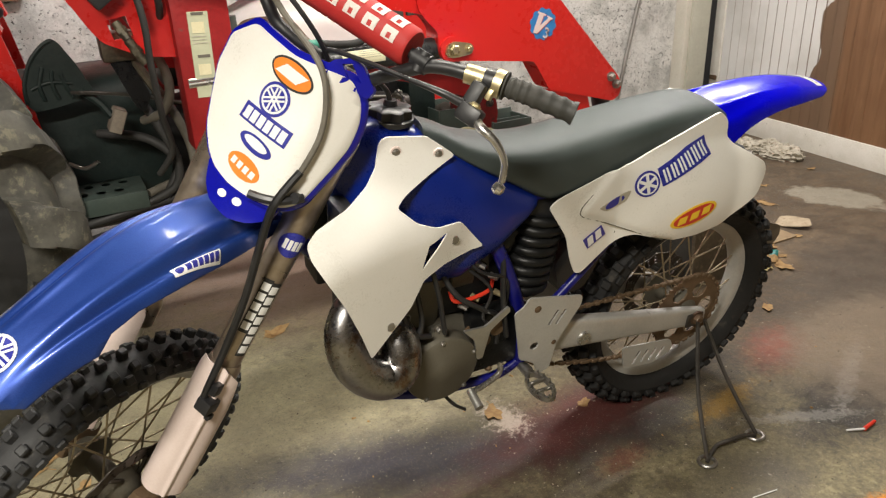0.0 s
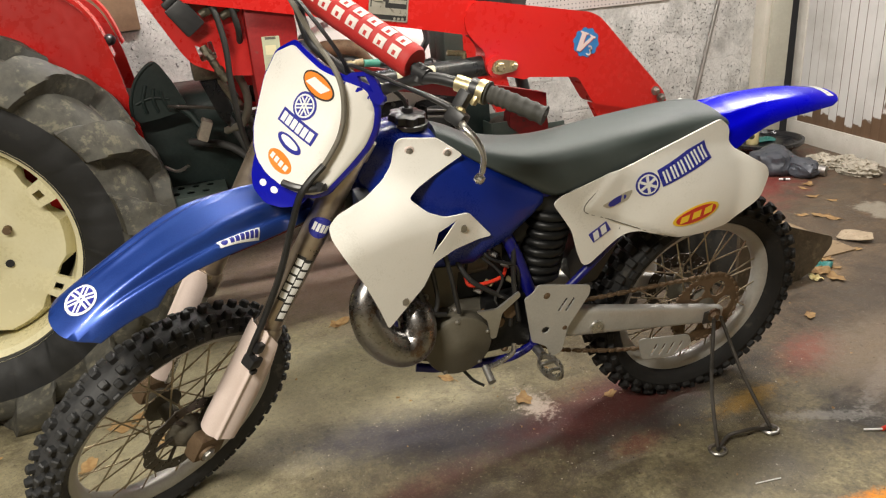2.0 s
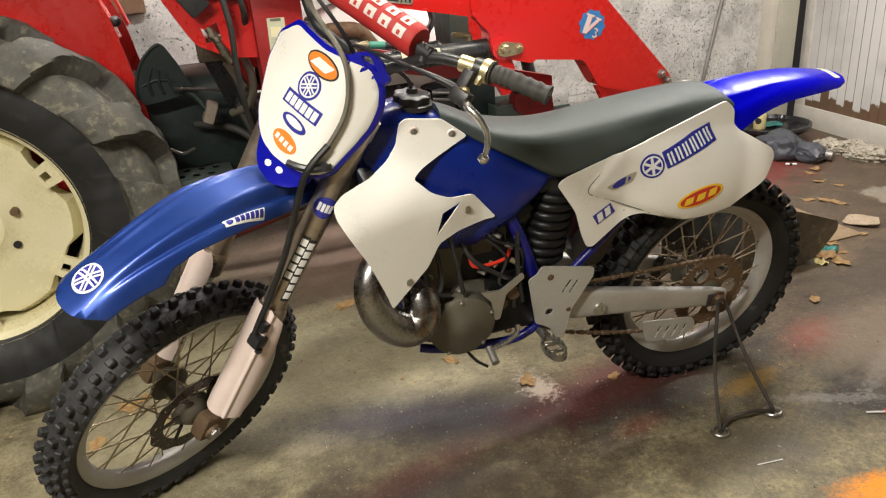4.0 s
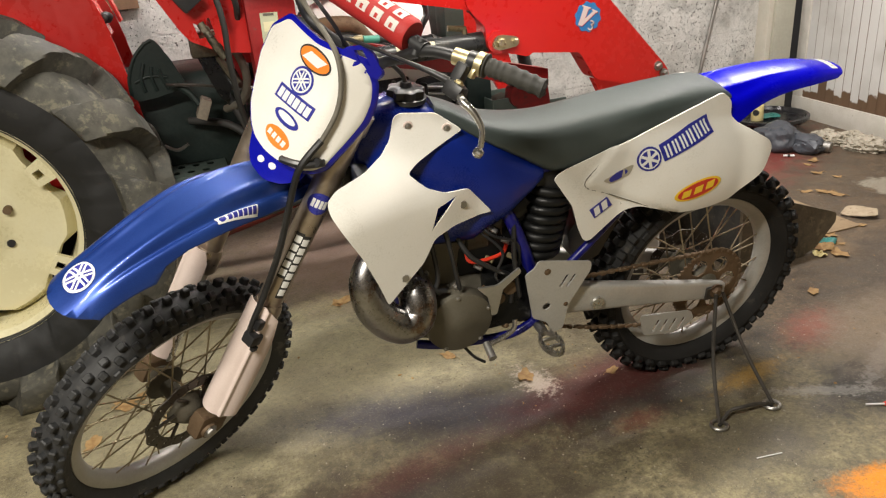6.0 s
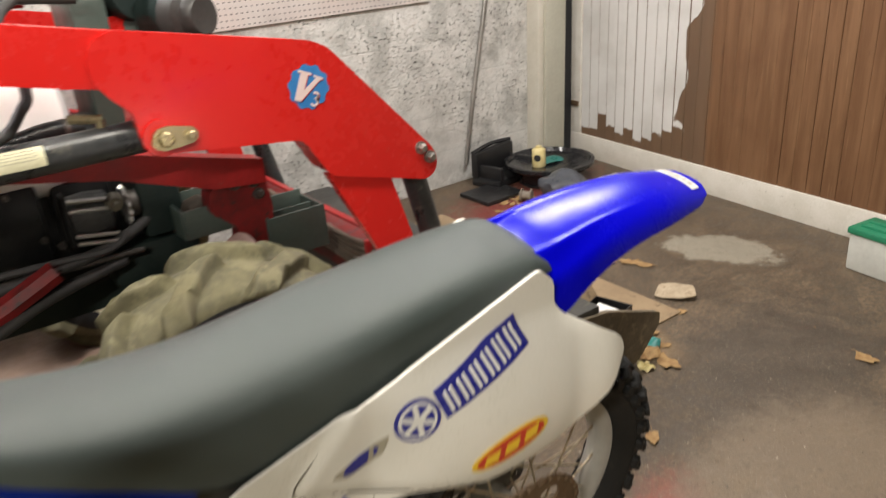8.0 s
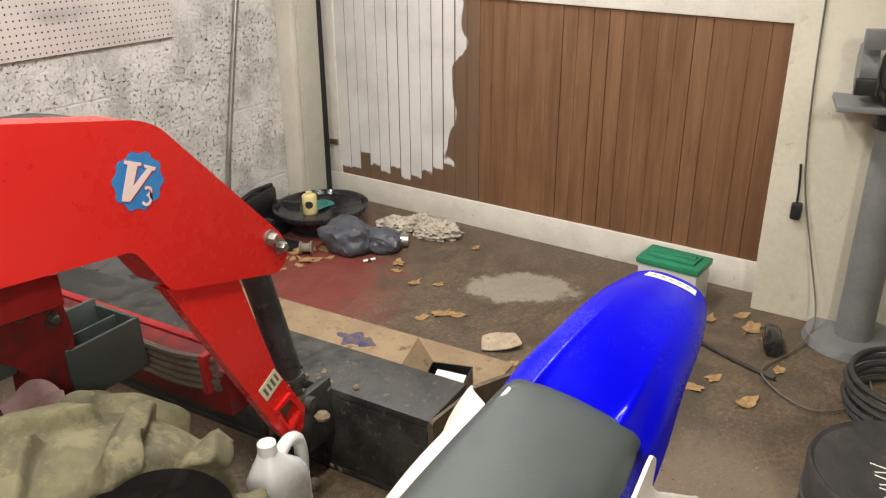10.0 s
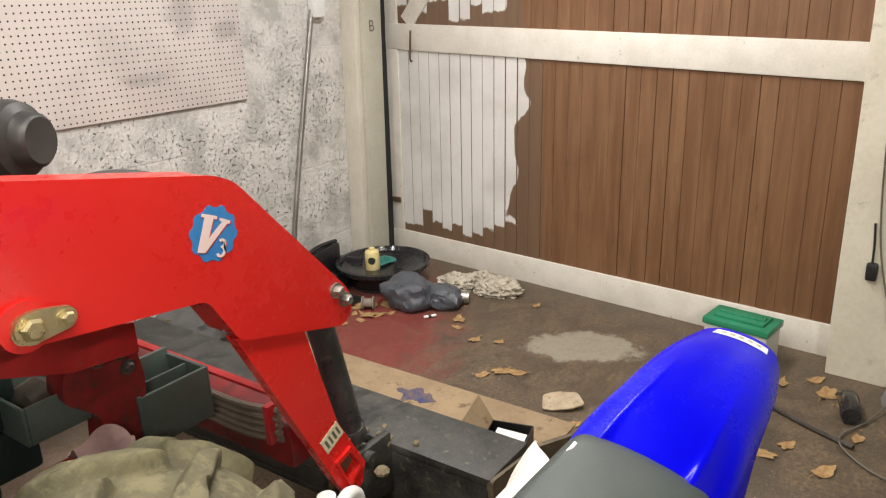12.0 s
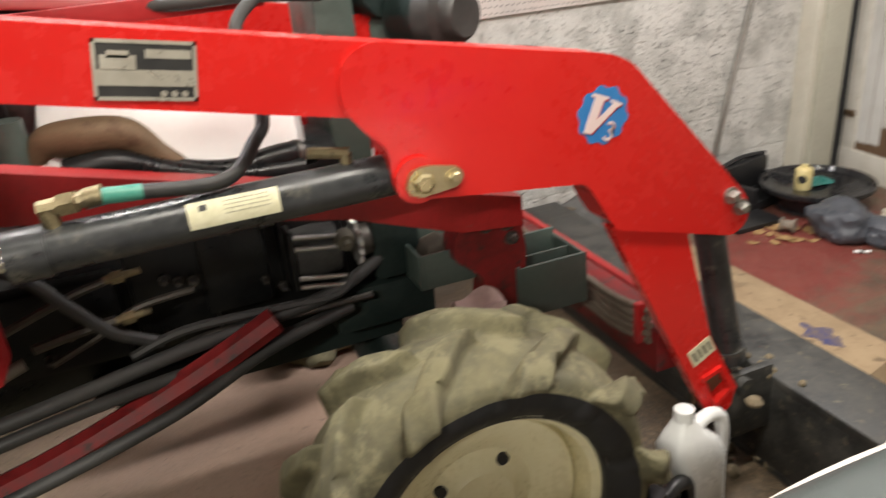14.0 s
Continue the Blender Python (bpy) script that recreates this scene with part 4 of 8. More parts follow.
frame_tube("backbone", [(0.34, 0.0, 0.98), (0.55, 0.0, 0.90), (0.80, 0.0, 0.82)], 0.022)
frame_tube("down_tube", [(0.36, 0.0, 0.90), (0.50, 0.02, 0.70), (0.585, 0.02, 0.47), (0.59, 0.01, 0.38)], 0.016)
part("steering_head", rod((0.30, 0.054, 0.83), (0.39, 0.05, 1.0), 0.030, None, 20), "blue_frame", bike)
for s in (-1, 1):
    frame_tube("cradle_tube", [(0.60, s * 0.055, 0.378), (0.65, s * 0.068, 0.370), (0.72, s * 0.075, 0.362), (0.86, s * 0.085, 0.358), (0.93, s * 0.095, 0.40)], 0.012, "blue lower cradle tube")
    frame_tube("rear_post", [(0.93, s * 0.095, 0.40), (0.91, s * 0.090, 0.55), (0.86, s * 0.075, 0.70), (0.80, s * 0.05, 0.82)], 0.017, "blue frame post")
    frame_tube("subframe_stay", [(0.97, s * 0.085, 0.50), (1.10, s * 0.085, 0.62), (1.28, s * 0.08, 0.80), (1.38, s * 0.07, 0.90)], 0.011, "blue subframe stay")
    frame_tube("seat_rail", [(0.84, s * 0.06, 0.83), (1.10, s * 0.07, 0.85), (1.42, s * 0.06, 0.92)], 0.011, "blue seat rail")

# alloy frame guard with slots, hole and bolt
guard = sheet(rounded([(0.872, 0.578), (0.897, 0.590), (0.908, 0.612), (1.062, 0.575), (1.062, 0.548), (1.040, 0.512), (1.004, 0.452), (0.992, 0.375), (0.958, 0.365), (0.945, 0.405), (0.915, 0.425), (0.900, 0.432)], 0.010), flat("y", -0.128, -1), 0, 0.004, 0.3,
              [strip(0.985, 0.533, 0.008, 0.042, -32), strip(1.006, 0.528, 0.008, 0.042, -32), circle(0.938, 0.462, 0.012, 0.011, 8)])
guard = part("frame_guard", guard, "alloy_dull", bike, "brushed aluminium frame guard plate with slots")
part("guard_bolt", bolt((0.935, -0.132, 0.573), (0, -1, 0), 0.007, 0.003), "rusty", guard)
part("guard_bolt", bolt((0.995, -0.132, 0.455), (0, -1, 0), 0.005, 0.003), "rusty", guard)

# foot peg and shift lever
def footpeg(s):
    def oval(rx, ry):
        return [(0.952 + rx * math.cos(2 * math.pi * k / 28), s * 0.186 + ry * math.sin(2 * math.pi * k / 28)) for k in range(28)]

    bm = sheet(oval(0.030, 0.050), flat("z", 0.335), 0, 0.014, 0.5, [oval(0.021, 0.041)])
    for y in (s * 0.170, s * 0.200):
        merge(bm, box(0.93, y - 0.004, 0.337, 0.974, y + 0.004, 0.348, 0.002, 1))
    for x, y in oval(0.0255, 0.0455)[::2]:
        merge(bm, rod((x, y, 0.348), (x, y, 0.359), 0.005, 0.001, 4))
    merge(bm, rod((0.952, s * 0.10, 0.343), (0.952, s * 0.14, 0.343), 0.014))
    part("footpeg", bm, "steel", bike, "toothed steel footpeg", pose(-0.022, 0, 0.040, 0, 0, 0))


footpeg(-1), footpeg(1)
shift = part("shift_lever", tube([(0.850, -0.125, 0.44), (0.842, -0.135, 0.415), (0.80, -0.140, 0.398), (0.762, -0.142, 0.392)], 0.007, 8), "alloy_bright", bike)
part("shift_tip", rod((0.764, -0.138, 0.395), (0.764, -0.185, 0.380), 0.010, 0.011, 10), "alloy", shift)

# engine
engine = part("crankcase", loft([super_ring(x, 0, z, w, h, 4, 28) for x, z, w, h in ((0.575, 0.46, 0.04, 0.04), (0.60, 0.46, 0.065, 0.07), (0.65, 0.47, 0.085, 0.09), (0.74, 0.465, 0.090, 0.095), (0.83, 0.455, 0.085, 0.085), (0.89, 0.455, 0.075, 0.080), (0.925, 0.455, 0.06, 0.06))]), "cast_alloy", bike, "grey cast engine case")
# added filler: the dark between engine parts is its colour
part("gap_filler", box(0.775, -0.100, 0.40, 0.925, -0.055, 0.575, 0.02), "engine_dark", engine, "near-black block added to fill the lower engine gap")
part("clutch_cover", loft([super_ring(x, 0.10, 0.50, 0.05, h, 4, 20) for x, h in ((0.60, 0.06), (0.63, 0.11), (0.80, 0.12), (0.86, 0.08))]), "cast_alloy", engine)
# second added filler, near-black to darken the gap by the carburettor
part("inlet_filler", box(0.70, -0.055, 0.56, 0.90, 0.06, 0.70, 0.02), "engine_dark", engine, "near-black block added to fill the upper engine gap")
cover = lathe([(0.0, -0.020), (0.030, -0.020), (0.033, -0.018), (0.080, -0.017), (0.087, -0.013), (0.090, -0.004), (0.090, 0.02)], 44)
part("ignition_cover", cover, "case_cover", engine, "round grey ignition cover", pose(0.700, -0.108, 0.468))
for k in range(5):
    a = 2 * math.pi * k / 5 + 0.4
    part("cover_screw", bolt((0.700 + 0.082 * math.cos(a), -0.124, 0.468 + 0.082 * math.sin(a)), (0, -1, 0), 0.005, 0.005), "steel", engine)
cyl = loft([super_ring(0, 0, 0, 0.062, 0.07, 4, 24), super_ring(0.10, 0, 0, 0.062, 0.07, 4, 24), super_ring(0.105, 0, 0, 0.070, 0.078, 4, 24), super_ring(0.125, 0, 0, 0.070, 0.078, 4, 24), super_ring(0.13, 0, 0, 0.055, 0.06, 4, 24), super_ring(0.17, 0, 0, 0.050, 0.052, 3, 24)])
part("cylinder", cyl, "case_cover", engine, "grey cast cylinder and head", pose(0.655, 0, 0.56, 0, -82, 0))
part("spark_plug_cap", rod((0.625, 0, 0.73), (0.60, -0.01, 0.80), 0.012, 0.009), "black_plastic", engine)
part("sprocket_boss", lathe([(0.0, -0.02), (0.016, -0.02), (0.018, -0.006), (0.050, -0.004), (0.052, 0.01)], 24), "rusty", engine, "", pose(0.815, -0.085, 0.50))
part("case_guard", sheet(rounded([(0.745, 0.565), (0.80, 0.56), (0.86, 0.60), (0.865, 0.585), (0.815, 0.545), (0.800, 0.47), (0.785, 0.47), (0.775, 0.53)], 0.006), flat("y", -0.118, -1), 0, 0.006, 0.3), "alloy", engine, "light alloy case saver")
part("carburettor", loft([super_ring(x, -0.02, 0.675, w, w * 1.2, 3, 18) for x, w in ((0.715, 0.022), (0.74, 0.026), (0.745, 0.042), (0.80, 0.042), (0.805, 0.030), (0.84, 0.036))]), "cast_alloy", engine)
part("intake_boot", tube([(0.83, -0.02, 0.68), (0.88, -0.01, 0.70), (0.95, 0, 0.73)], [0.036, 0.038, 0.05], 16), "black_plastic", engine)
part("red_fuel_line", tube([(0.735, -0.07, 0.645), (0.74, -0.085, 0.625), (0.78, -0.088, 0.622), (0.83, -0.08, 0.625), (0.85, -0.06, 0.635)], 0.005, 8), "red_wire", engine, "bright red hose")
part("clutch_cable", tube([(0.66, -0.10, 0.78), (0.675, -0.125, 0.70), (0.69, -0.125, 0.62), (0.70, -0.12, 0.575)], 0.006, 8), "black_plastic", engine)
part("vent_hose", tube([(0.64, -0.09, 0.70), (0.645, -0.115, 0.62), (0.625, -0.12, 0.58), (0.60, -0.11, 0.56)], 0.006, 8), "black_plastic", engine)
part("drain_hose", tube([(0.72, -0.09, 0.36), (0.745, -0.10, 0.325), (0.775, -0.105, 0.30)], 0.0045, 8), "black_plastic", engine)
part("coolant_hose", tube([(0.53, -0.09, 0.72), (0.56, -0.10, 0.66), (0.60, -0.095, 0.60), (0.62, -0.09, 0.55)], 0.012, 10), "black_plastic", engine)
for k, (x, z) in enumerate(((0.76, 0.60), (0.79, 0.615), (0.835, 0.66), (0.85, 0.61), (0.80, 0.70))):
    part("fitting", rod((x, -0.07, z), (x + 0.012, -0.088, z - 0.004), 0.008, 0.006, 8), "brass" if k % 2 else "steel", engine)

loops = (((0.62, -0.075, 0.74), (0.60, -0.11, 0.66), (0.625, -0.125, 0.60), (0.665, -0.115, 0.575)), ((0.76, -0.06, 0.74), (0.79, -0.10, 0.70), (0.86, -0.10, 0.66), (0.875, -0.09, 0.58)), ((0.70, -0.07, 0.72), (0.73, -0.11, 0.66), (0.80, -0.11, 0.60), (0.845, -0.10, 0.56), (0.85, -0.10, 0.48)), ((0.77, -0.08, 0.70), (0.82, -0.105, 0.645), (0.80, -0.11, 0.58), (0.84, -0.10, 0.53)), ((0.86, -0.08, 0.72), (0.85, -0.11, 0.62), (0.87, -0.11, 0.50)))
for k, pts in enumerate(loops):
    part("wire" if k % 2 else "breather_hose", tube(pts, 0.004 if k % 2 else 0.0065, 8), "black_plastic", engine)
for x, z in ((0.60, 0.555), (0.70, 0.565), (0.62, 0.62), (0.755, 0.40), (0.84, 0.40), (0.78, 0.535)):
    part("case_bolt", bolt((x, -0.088, z), (0, -1, 0), 0.008, 0.012), "rusty" if x > 0.7 else "steel", engine)
part("kick_gear", rod((0.845, -0.09, 0.53), (0.845, -0.108, 0.53), 0.024, 0.020, 16), "rusty", engine)
part("starter_cap", rod((0.775, -0.088, 0.52), (0.775, -0.112, 0.52), 0.016, None, 12), "dark_steel", engine)

# shock absorber with its spring
shock_a, shock_b = Vector((0.945, -0.035, 0.56)), Vector((0.985, -0.035, 0.80))
shock = part("shock_absorber", rod(shock_a, shock_b, 0.032, None, 20), "black_plastic", bike)
coil = []
for k in range(8 * 16 + 1):
    a = 2 * math.pi * k / 16
    c = shock_a.lerp(shock_b, 0.05 + 0.85 * k / 128)
    coil.append(c + Vector((0.050 * math.cos(a), 0.050 * math.sin(a), -0.008 * math.cos(a))))
part("spring", tube(coil, 0.0128, 10, 1), "engine_dark", shock, "glossy black coil spring")
part("airbox", loft([super_ring(x, 0, z, w, h, 4, 20) for x, z, w, h in ((0.93, 0.77, 0.06, 0.06), (1.0, 0.77, 0.08, 0.085), (1.15, 0.80, 0.085, 0.08), (1.30, 0.86, 0.08, 0.05))]), "black_plastic", bike, "black plastic airbox")
part("mud_flap", sheet(rounded([(1.03, 0.62), (1.10, 0.70), (1.16, 0.72), (1.20, 0.66), (1.13, 0.52), (1.06, 0.52)], 0.02), flat("y", 0.05, -1), 0, 0.10, 0.3), "black_plastic", bike)

# exhaust: fat chamber in front of the engine and its pipe
pipe = tube([(0.600, -0.02, 0.655), (0.545, -0.05, 0.690), (0.490, -0.105, 0.715), (0.459, -0.135, 0.670), (0.470, -0.146, 0.605), (0.502, -0.148, 0.555), (0.545, -0.148, 0.529), (0.580, -0.140, 0.545), (0.586, -0.112, 0.595), (0.560, -0.02, 0.640), (0.57, 0.07, 0.66)], [0.020, 0.022, 0.028, 0.036, 0.043, 0.046, 0.047, 0.047, 0.045, 0.042, 0.038], 28, 7)
part("exhaust_pipe", pipe, "pipe_steel", bike, "bare steel expansion pipe with heat stains")
part("radiator", box(0.470, -0.130, 0.66, 0.505, -0.045, 0.93, 0.01), "black_plastic", bike, "black radiator behind the shroud")
part("radiator", box(0.470, 0.045, 0.66, 0.505, 0.130, 0.93, 0.01), "black_plastic", bike)

# tank
# side form of the tank, also followed by the shrouds
tank_rows = ((0.485, 0.965, 0.050, 0.055), (0.52, 0.92, 0.075, 0.125), (0.58, 0.878, 0.090, 0.178), (0.66, 0.853, 0.100, 0.175), (0.75, 0.826, 0.104, 0.152), (0.84, 0.822, 0.100, 0.097), (0.905, 0.828, 0.092, 0.046), (0.935, 0.832, 0.080, 0.026))
rings = []
for x, z, w, h in tank_rows:
    ring = super_ring(x, 0, z, w, h, 4.5, 32)
    rings.append([(a, b * (1.0 if c < z else 1.0 - 0.42 * ((c - z) / h) ** 2), c) for a, b, c in ring])
tank = part("fuel_tank", loft(rings), "blue_plastic", bike, "blue plastic fuel tank", sharp=50)
cap = lathe([(0.0, 0.030), (0.012, 0.030), (0.014, 0.020), (0.034, 0.019), (0.040, 0.015), (0.041, 0.000), (0.047, -0.002), (0.047, -0.012)], 32, "z")
for v in cap.verts:
    away = math.hypot(v.co.x, v.co.y)
    if 0.033 < away < 0.042:
        grow = 1 + 0.10 * math.cos(8 * math.atan2(v.co.y, v.co.x))
        v.co.x, v.co.y = v.co.x * grow, v.co.y * grow
cap = part("tank_cap", cap, "black_plastic", tank, "black ribbed fuel cap", pose(0.622, 0.0, 1.050, 0, 4, 0))
part("vent_tube", tube([(0.622, 0, 1.08), (0.615, 0, 1.10), (0.585, -0.005, 1.13), (0.545, 0.0, 1.14), (0.49, 0.02, 1.10)], 0.005, 8), "black_plastic", cap)

# seat
seat_rows = ((0.675, 1.030, 1.005, 0.045), (0.72, 1.010, 0.975, 0.058), (0.78, 0.978, 0.935, 0.075), (0.87, 0.953, 0.880, 0.090), (0.96, 0.944, 0.826, 0.099), (1.05, 0.949, 0.828, 0.101), (1.15, 0.958, 0.858, 0.101), (1.26, 0.966, 0.888, 0.097), (1.36, 0.971, 0.912, 0.091), (1.43, 0.966, 0.932, 0.086), (1.458, 0.953, 0.938, 0.082))
rings = []
for x, zt, zb, w in seat_rows:
    zc, h = (zt + zb) / 2, (zt - zb) / 2
    ring = []
    for a, b, c in super_ring(x, 0, zc, w, h, 4.6, 40):
        t = max(0.0, (c - zb) / (zt - zb))
        ring.append((a, b * (1.0 - 0.20 * t**1.8), c + 0.006 * (1 - (b / w) ** 2) * t))
    rings.append(ring)
fine = []
for i in range(len(rings[0])):
    fine.append(spline([r[i] for r in rings], 4))
seat = part("seat", loft([[fine[i][k] for i in range(len(fine))] for k in range(len(fine[0]))]), "seat_vinyl", bike, "black vinyl seat with a few creases")

# rear fender: a broad tail over the wheel
def tail_form(a, b, d):
    t = (a - 1.36) / 0.53
    w = glide(a, (1.36, 1.46, 1.60, 1.72, 1.84), (0.096, 0.110, 0.094, 0.083, 0.060))
    top = glide(a, (1.36, 1.46, 1.58, 1.72, 1.84), (0.963, 0.965, 0.976, 0.975, 0.958))
    skirt = glide(a, (1.36, 1.44, 1.52, 1.62, 1.72, 1.84), (0.018, 0.076, 0.045, 0.028, 0.020, 0.004))
    q = abs(b)
    # a sunk panel behind the seat, and a hollow that runs back along each flank
    sunk = -0.007 * max(0.0, 1 - (q / 0.46) ** 8) * max(0.0, 1 - max(0.0, (a - 1.40) / 0.09) ** 4)
    groove = -0.010 * math.exp(-(((q - 0.68) / 0.12) ** 2)) * max(0.0, 1 - (a - 1.36) / 0.26)
    rib = 0.004 * math.exp(-(((q - 0.5) / 0.06) ** 2)) * max(0.0, 1 - (a - 1.36) / 0.34)
    return (a, w * b * (1 - 0.04 * q**6) - 0.011 * max(0.0, t), top - 0.012 * b * b - skirt * q**5 + rib + sunk + groove + d)


tail = part("rear_fender", sheet(rounded([(1.37, -1), (1.800, -1), (1.826, -0.86), (1.838, -0.5), (1.838, 0.5), (1.826, 0.86), (1.800, 1), (1.37, 1)], 0.02), tail_form, -0.003, 0, 0.016), "blue_gloss", bike, "glossy blue rear fender", sharp=60)
part("maker_plate", sheet(strip(1.808, -0.05, 0.022, 1.15), tail_form, 0.001, 0.002, 0.02), "print_white", tail, "white strip decal")
for k in range(5):
    part("bar", sheet(strip(1.808, -0.42 + 0.19 * k, 0.009, 0.11), tail_form, 0.002, 0.0026, 0.02), "grey_label", tail)

# side panels
PANEL = [(0.950, 0.822), (0.972, 0.838), (1.18, 0.900), (1.385, 0.962), (1.412, 0.970), (1.440, 0.945), (1.440, 0.910), (1.452, 0.893), (1.490, 0.872), (1.535, 0.845), (1.545, 0.822), (1.52, 0.765), (1.445, 0.690), (1.37, 0.674), (1.295, 0.674), (1.195, 0.706), (1.162, 0.700), (1.066, 0.622), (1.048, 0.625), (1.030, 0.664), (1.008, 0.735)]


def panel_form(s):
    def place(a, b, d):
        bulge = 0.052 * max(0.0, 1 - ((a - 1.40) / 0.26) ** 2) * max(0.0, 1 - ((b - 0.755) / 0.15) ** 2)
        edge = min(b - 0.712 + 0.44 * (a - 1.20), a - 1.036 - 0.9 * max(0.0, b - 0.80))
        fold = min(1.0, max(0.0, edge / 0.010))
        base = 0.106 + bulge + 0.007 * fold * fold * (3 - 2 * fold) - (0.13 if s < 0 else 0.34) * max(0.0, b - 0.87) + (0.0 if s < 0 else 0.07 * max(0.0, 0.97 - b) - 0.012)
        flare = min(1.0, max(0.0, (a - 1.455) / 0.075))
        base += (0.020 if s < 0 else 0.024) * flare * flare * (3 - 2 * flare)
        return (a, s * (base + d), b)

    return place


for s in (-1, 1):
    side = part("side_panel", sheet(rounded(PANEL, 0.014), panel_form(s), -0.004, 0, 0.0105), "white_plastic", bike, "scuffed white plastic side panel", sharp=50)
    part("panel_screw", rod((1.186, s * 0.108, 0.737), (1.186, s * 0.1155, 0.737), 0.010, 0.009, 16), "steel", side)
    if s < 0:
        form = panel_form(s)
        part("logo_disc", sheet(circle(1.199, 0.840, 0.031), form, 0.001, 0.002, 0.02), "print_blue", side, "blue round decal")
        part("logo_ring", sheet(circle(1.199, 0.840, 0.026), form, 0.002, 0.0026, 0.02), "print_white", side)
        part("logo_core", sheet(circle(1.199, 0.840, 0.022), form, 0.0026, 0.0032, 0.02), "print_blue", side)
        for k in range(3):
            part("logo_bar", sheet(strip(1.199, 0.840, 0.007, 0.044, 60 * k + 10), form, 0.0032, 0.0038, 0.02), "print_white", side)
        part("word_plate", sheet(strip(1.301, 0.877, 0.150, 0.044, 20), form, 0.001, 0.0024, 0.01), "print_blue", side, "blue strip decal with white bars")
        for k in range(6):
            u = -0.058 + 0.0232 * k
            c, q = math.cos(radians(21)), math.sin(radians(21))
            for v in (-0.005, 0.005):
                part("bar", sheet(strip(1.301 + (u + v) * c, 0.877 + (u + v) * q, 0.005, 0.030, 20), form, 0.0028, 0.0042, 0.01), "print_white", side)
        part("round_badge", sheet(circle(1.335, 0.745, 0.064, 0.026, 28, 18), form, 0.001, 0.002, 0.02), "print_yellow", side, "yellow and red oval decal")
        part("badge_core", sheet(circle(1.335, 0.745, 0.056, 0.021, 28, 18), form, 0.002, 0.0027, 0.02), "print_red", side)
        for k in range(3):
            part("bar", sheet(strip(1.304 + 0.031 * k, 0.735 + 0.010 * k, 0.022, 0.019, 18, 0.004), form, 0.0027, 0.0033, 0.02), "print_yellow", side)
        part("vent", sheet(rounded([(1.082, 0.795), (1.163, 0.830), (1.153, 0.800), (1.105, 0.783)], 0.008), form, 0.0005, 0.0015, 0.02), "grey_label", side, "dark recessed vent decal")
        part("small_badge", sheet(circle(1.124, 0.803, 0.026, 0.010, 20, 24), form, 0.0016, 0.0024, 0.02), "print_blue", side)
        part("model_mark", sheet(strip(1.088, 0.716, 0.056, 0.032, 32), form, 0.001, 0.002, 0.02), "print_blue", side, "small blue decal with white bars")
        for k in range(2):
            part("bar", sheet(strip(1.078 + 0.020 * k, 0.709 + 0.013 * k, 0.016, 0.024, 32, 0.003), form, 0.002, 0.0027, 0.02), "print_white", side)
        part("seam", tube([form(a, b, 0.0003) for a, b in ((1.278, 0.676), (1.20, 0.710), (1.10, 0.754), (1.045, 0.779), (1.038, 0.800), (1.062, 0.828), (1.095, 0.865))], 0.0013, 6), "hose_grey", side, "dark seam between the two panel pieces")
        part("lower_screw", rod((1.150, s * 0.104, 0.716), (1.150, s * 0.1085, 0.716), 0.005, None, 12), "dark_steel", side)

# radiator shrouds
SHROUD = [(0.572, 1.028), (0.586, 1.036), (0.669, 1.024), (0.727, 0.979), (0.605, 0.934), (0.580, 0.919), (0.619, 0.882), (0.660, 0.862), (0.725, 0.851), (0.788, 0.772), (0.684, 0.768), (0.632, 0.752), (0.600, 0.700), (0.560, 0.668), (0.502, 0.622), (0.480, 0.690), (0.448, 0.773), (0.391, 0.888), (0.391, 0.907), (0.415, 0.923), (0.485, 0.939), (0.530, 0.961), (0.557, 0.986)]


def tank_half(a, b):
    """Half width of the tank at length a and height b."""
    z, w, h = (float(np.interp(a, [r[0] for r in tank_rows], [r[i] for r in tank_rows])) for i in (1, 2, 3))
    t = min(1.0, abs(b - z) / h)
    return w * (1 - t**4.5) ** (1 / 4.5) * (1.0 if b < z else 1.0 - 0.42 * t * t)


def shroud_form(s):
    def place(a, b, d):
        t = min(1.0, max(0.0, (1.04 - b) / 0.2))
        t = t * t * (3 - 2 * t)
        w = 0.065 + t * (0.061 + 0.28 * (0.70 - a)) + 0.006 * math.exp(-(((a - 0.66) / 0.05) ** 2) - (((b - 0.83) / 0.05) ** 2))
        w -= 0.9 * max(0.0, 0.43 - a) ** 1.5
        w = max(w, tank_half(a, b) + 0.007)
        return (a, s * (w + d), b)

    return place


for s in (-1, 1):
    form = shroud_form(s)
    shroud = part("radiator_shroud", sheet(rounded(SHROUD, 0.009), form, -0.004, 0, 0.014, [rounded([(0.690, 0.846), (0.624, 0.775), (0.640, 0.832)], 0.004, 2)]), "white_plastic", bike, "white plastic radiator shroud with screws", sharp=50)
    for x, z in ((0.602, 1.006), (0.690, 0.988)):
        p = form(x, z, 0.0)
        part("screw_cup", rod((p[0], p[1] - s * 0.002, p[2]), (p[0], p[1] + s * 0.0012, p[2]), 0.012, 0.011, 18), "guard_plastic", shroud)
        part("screw", bolt((p[0], p[1] + s * 0.001, p[2]), (0, s, 0), 0.006, 0.004), "steel", shroud)
    for x, z in ((0.708, 0.816), (0.548, 0.678)):
        p = form(x, z, 0.0)
        part("screw", rod((p[0], p[1] - s * 0.002, p[2]), (p[0], p[1] + s * 0.002, p[2]), 0.010, 0.009, 18), "steel", shroud)

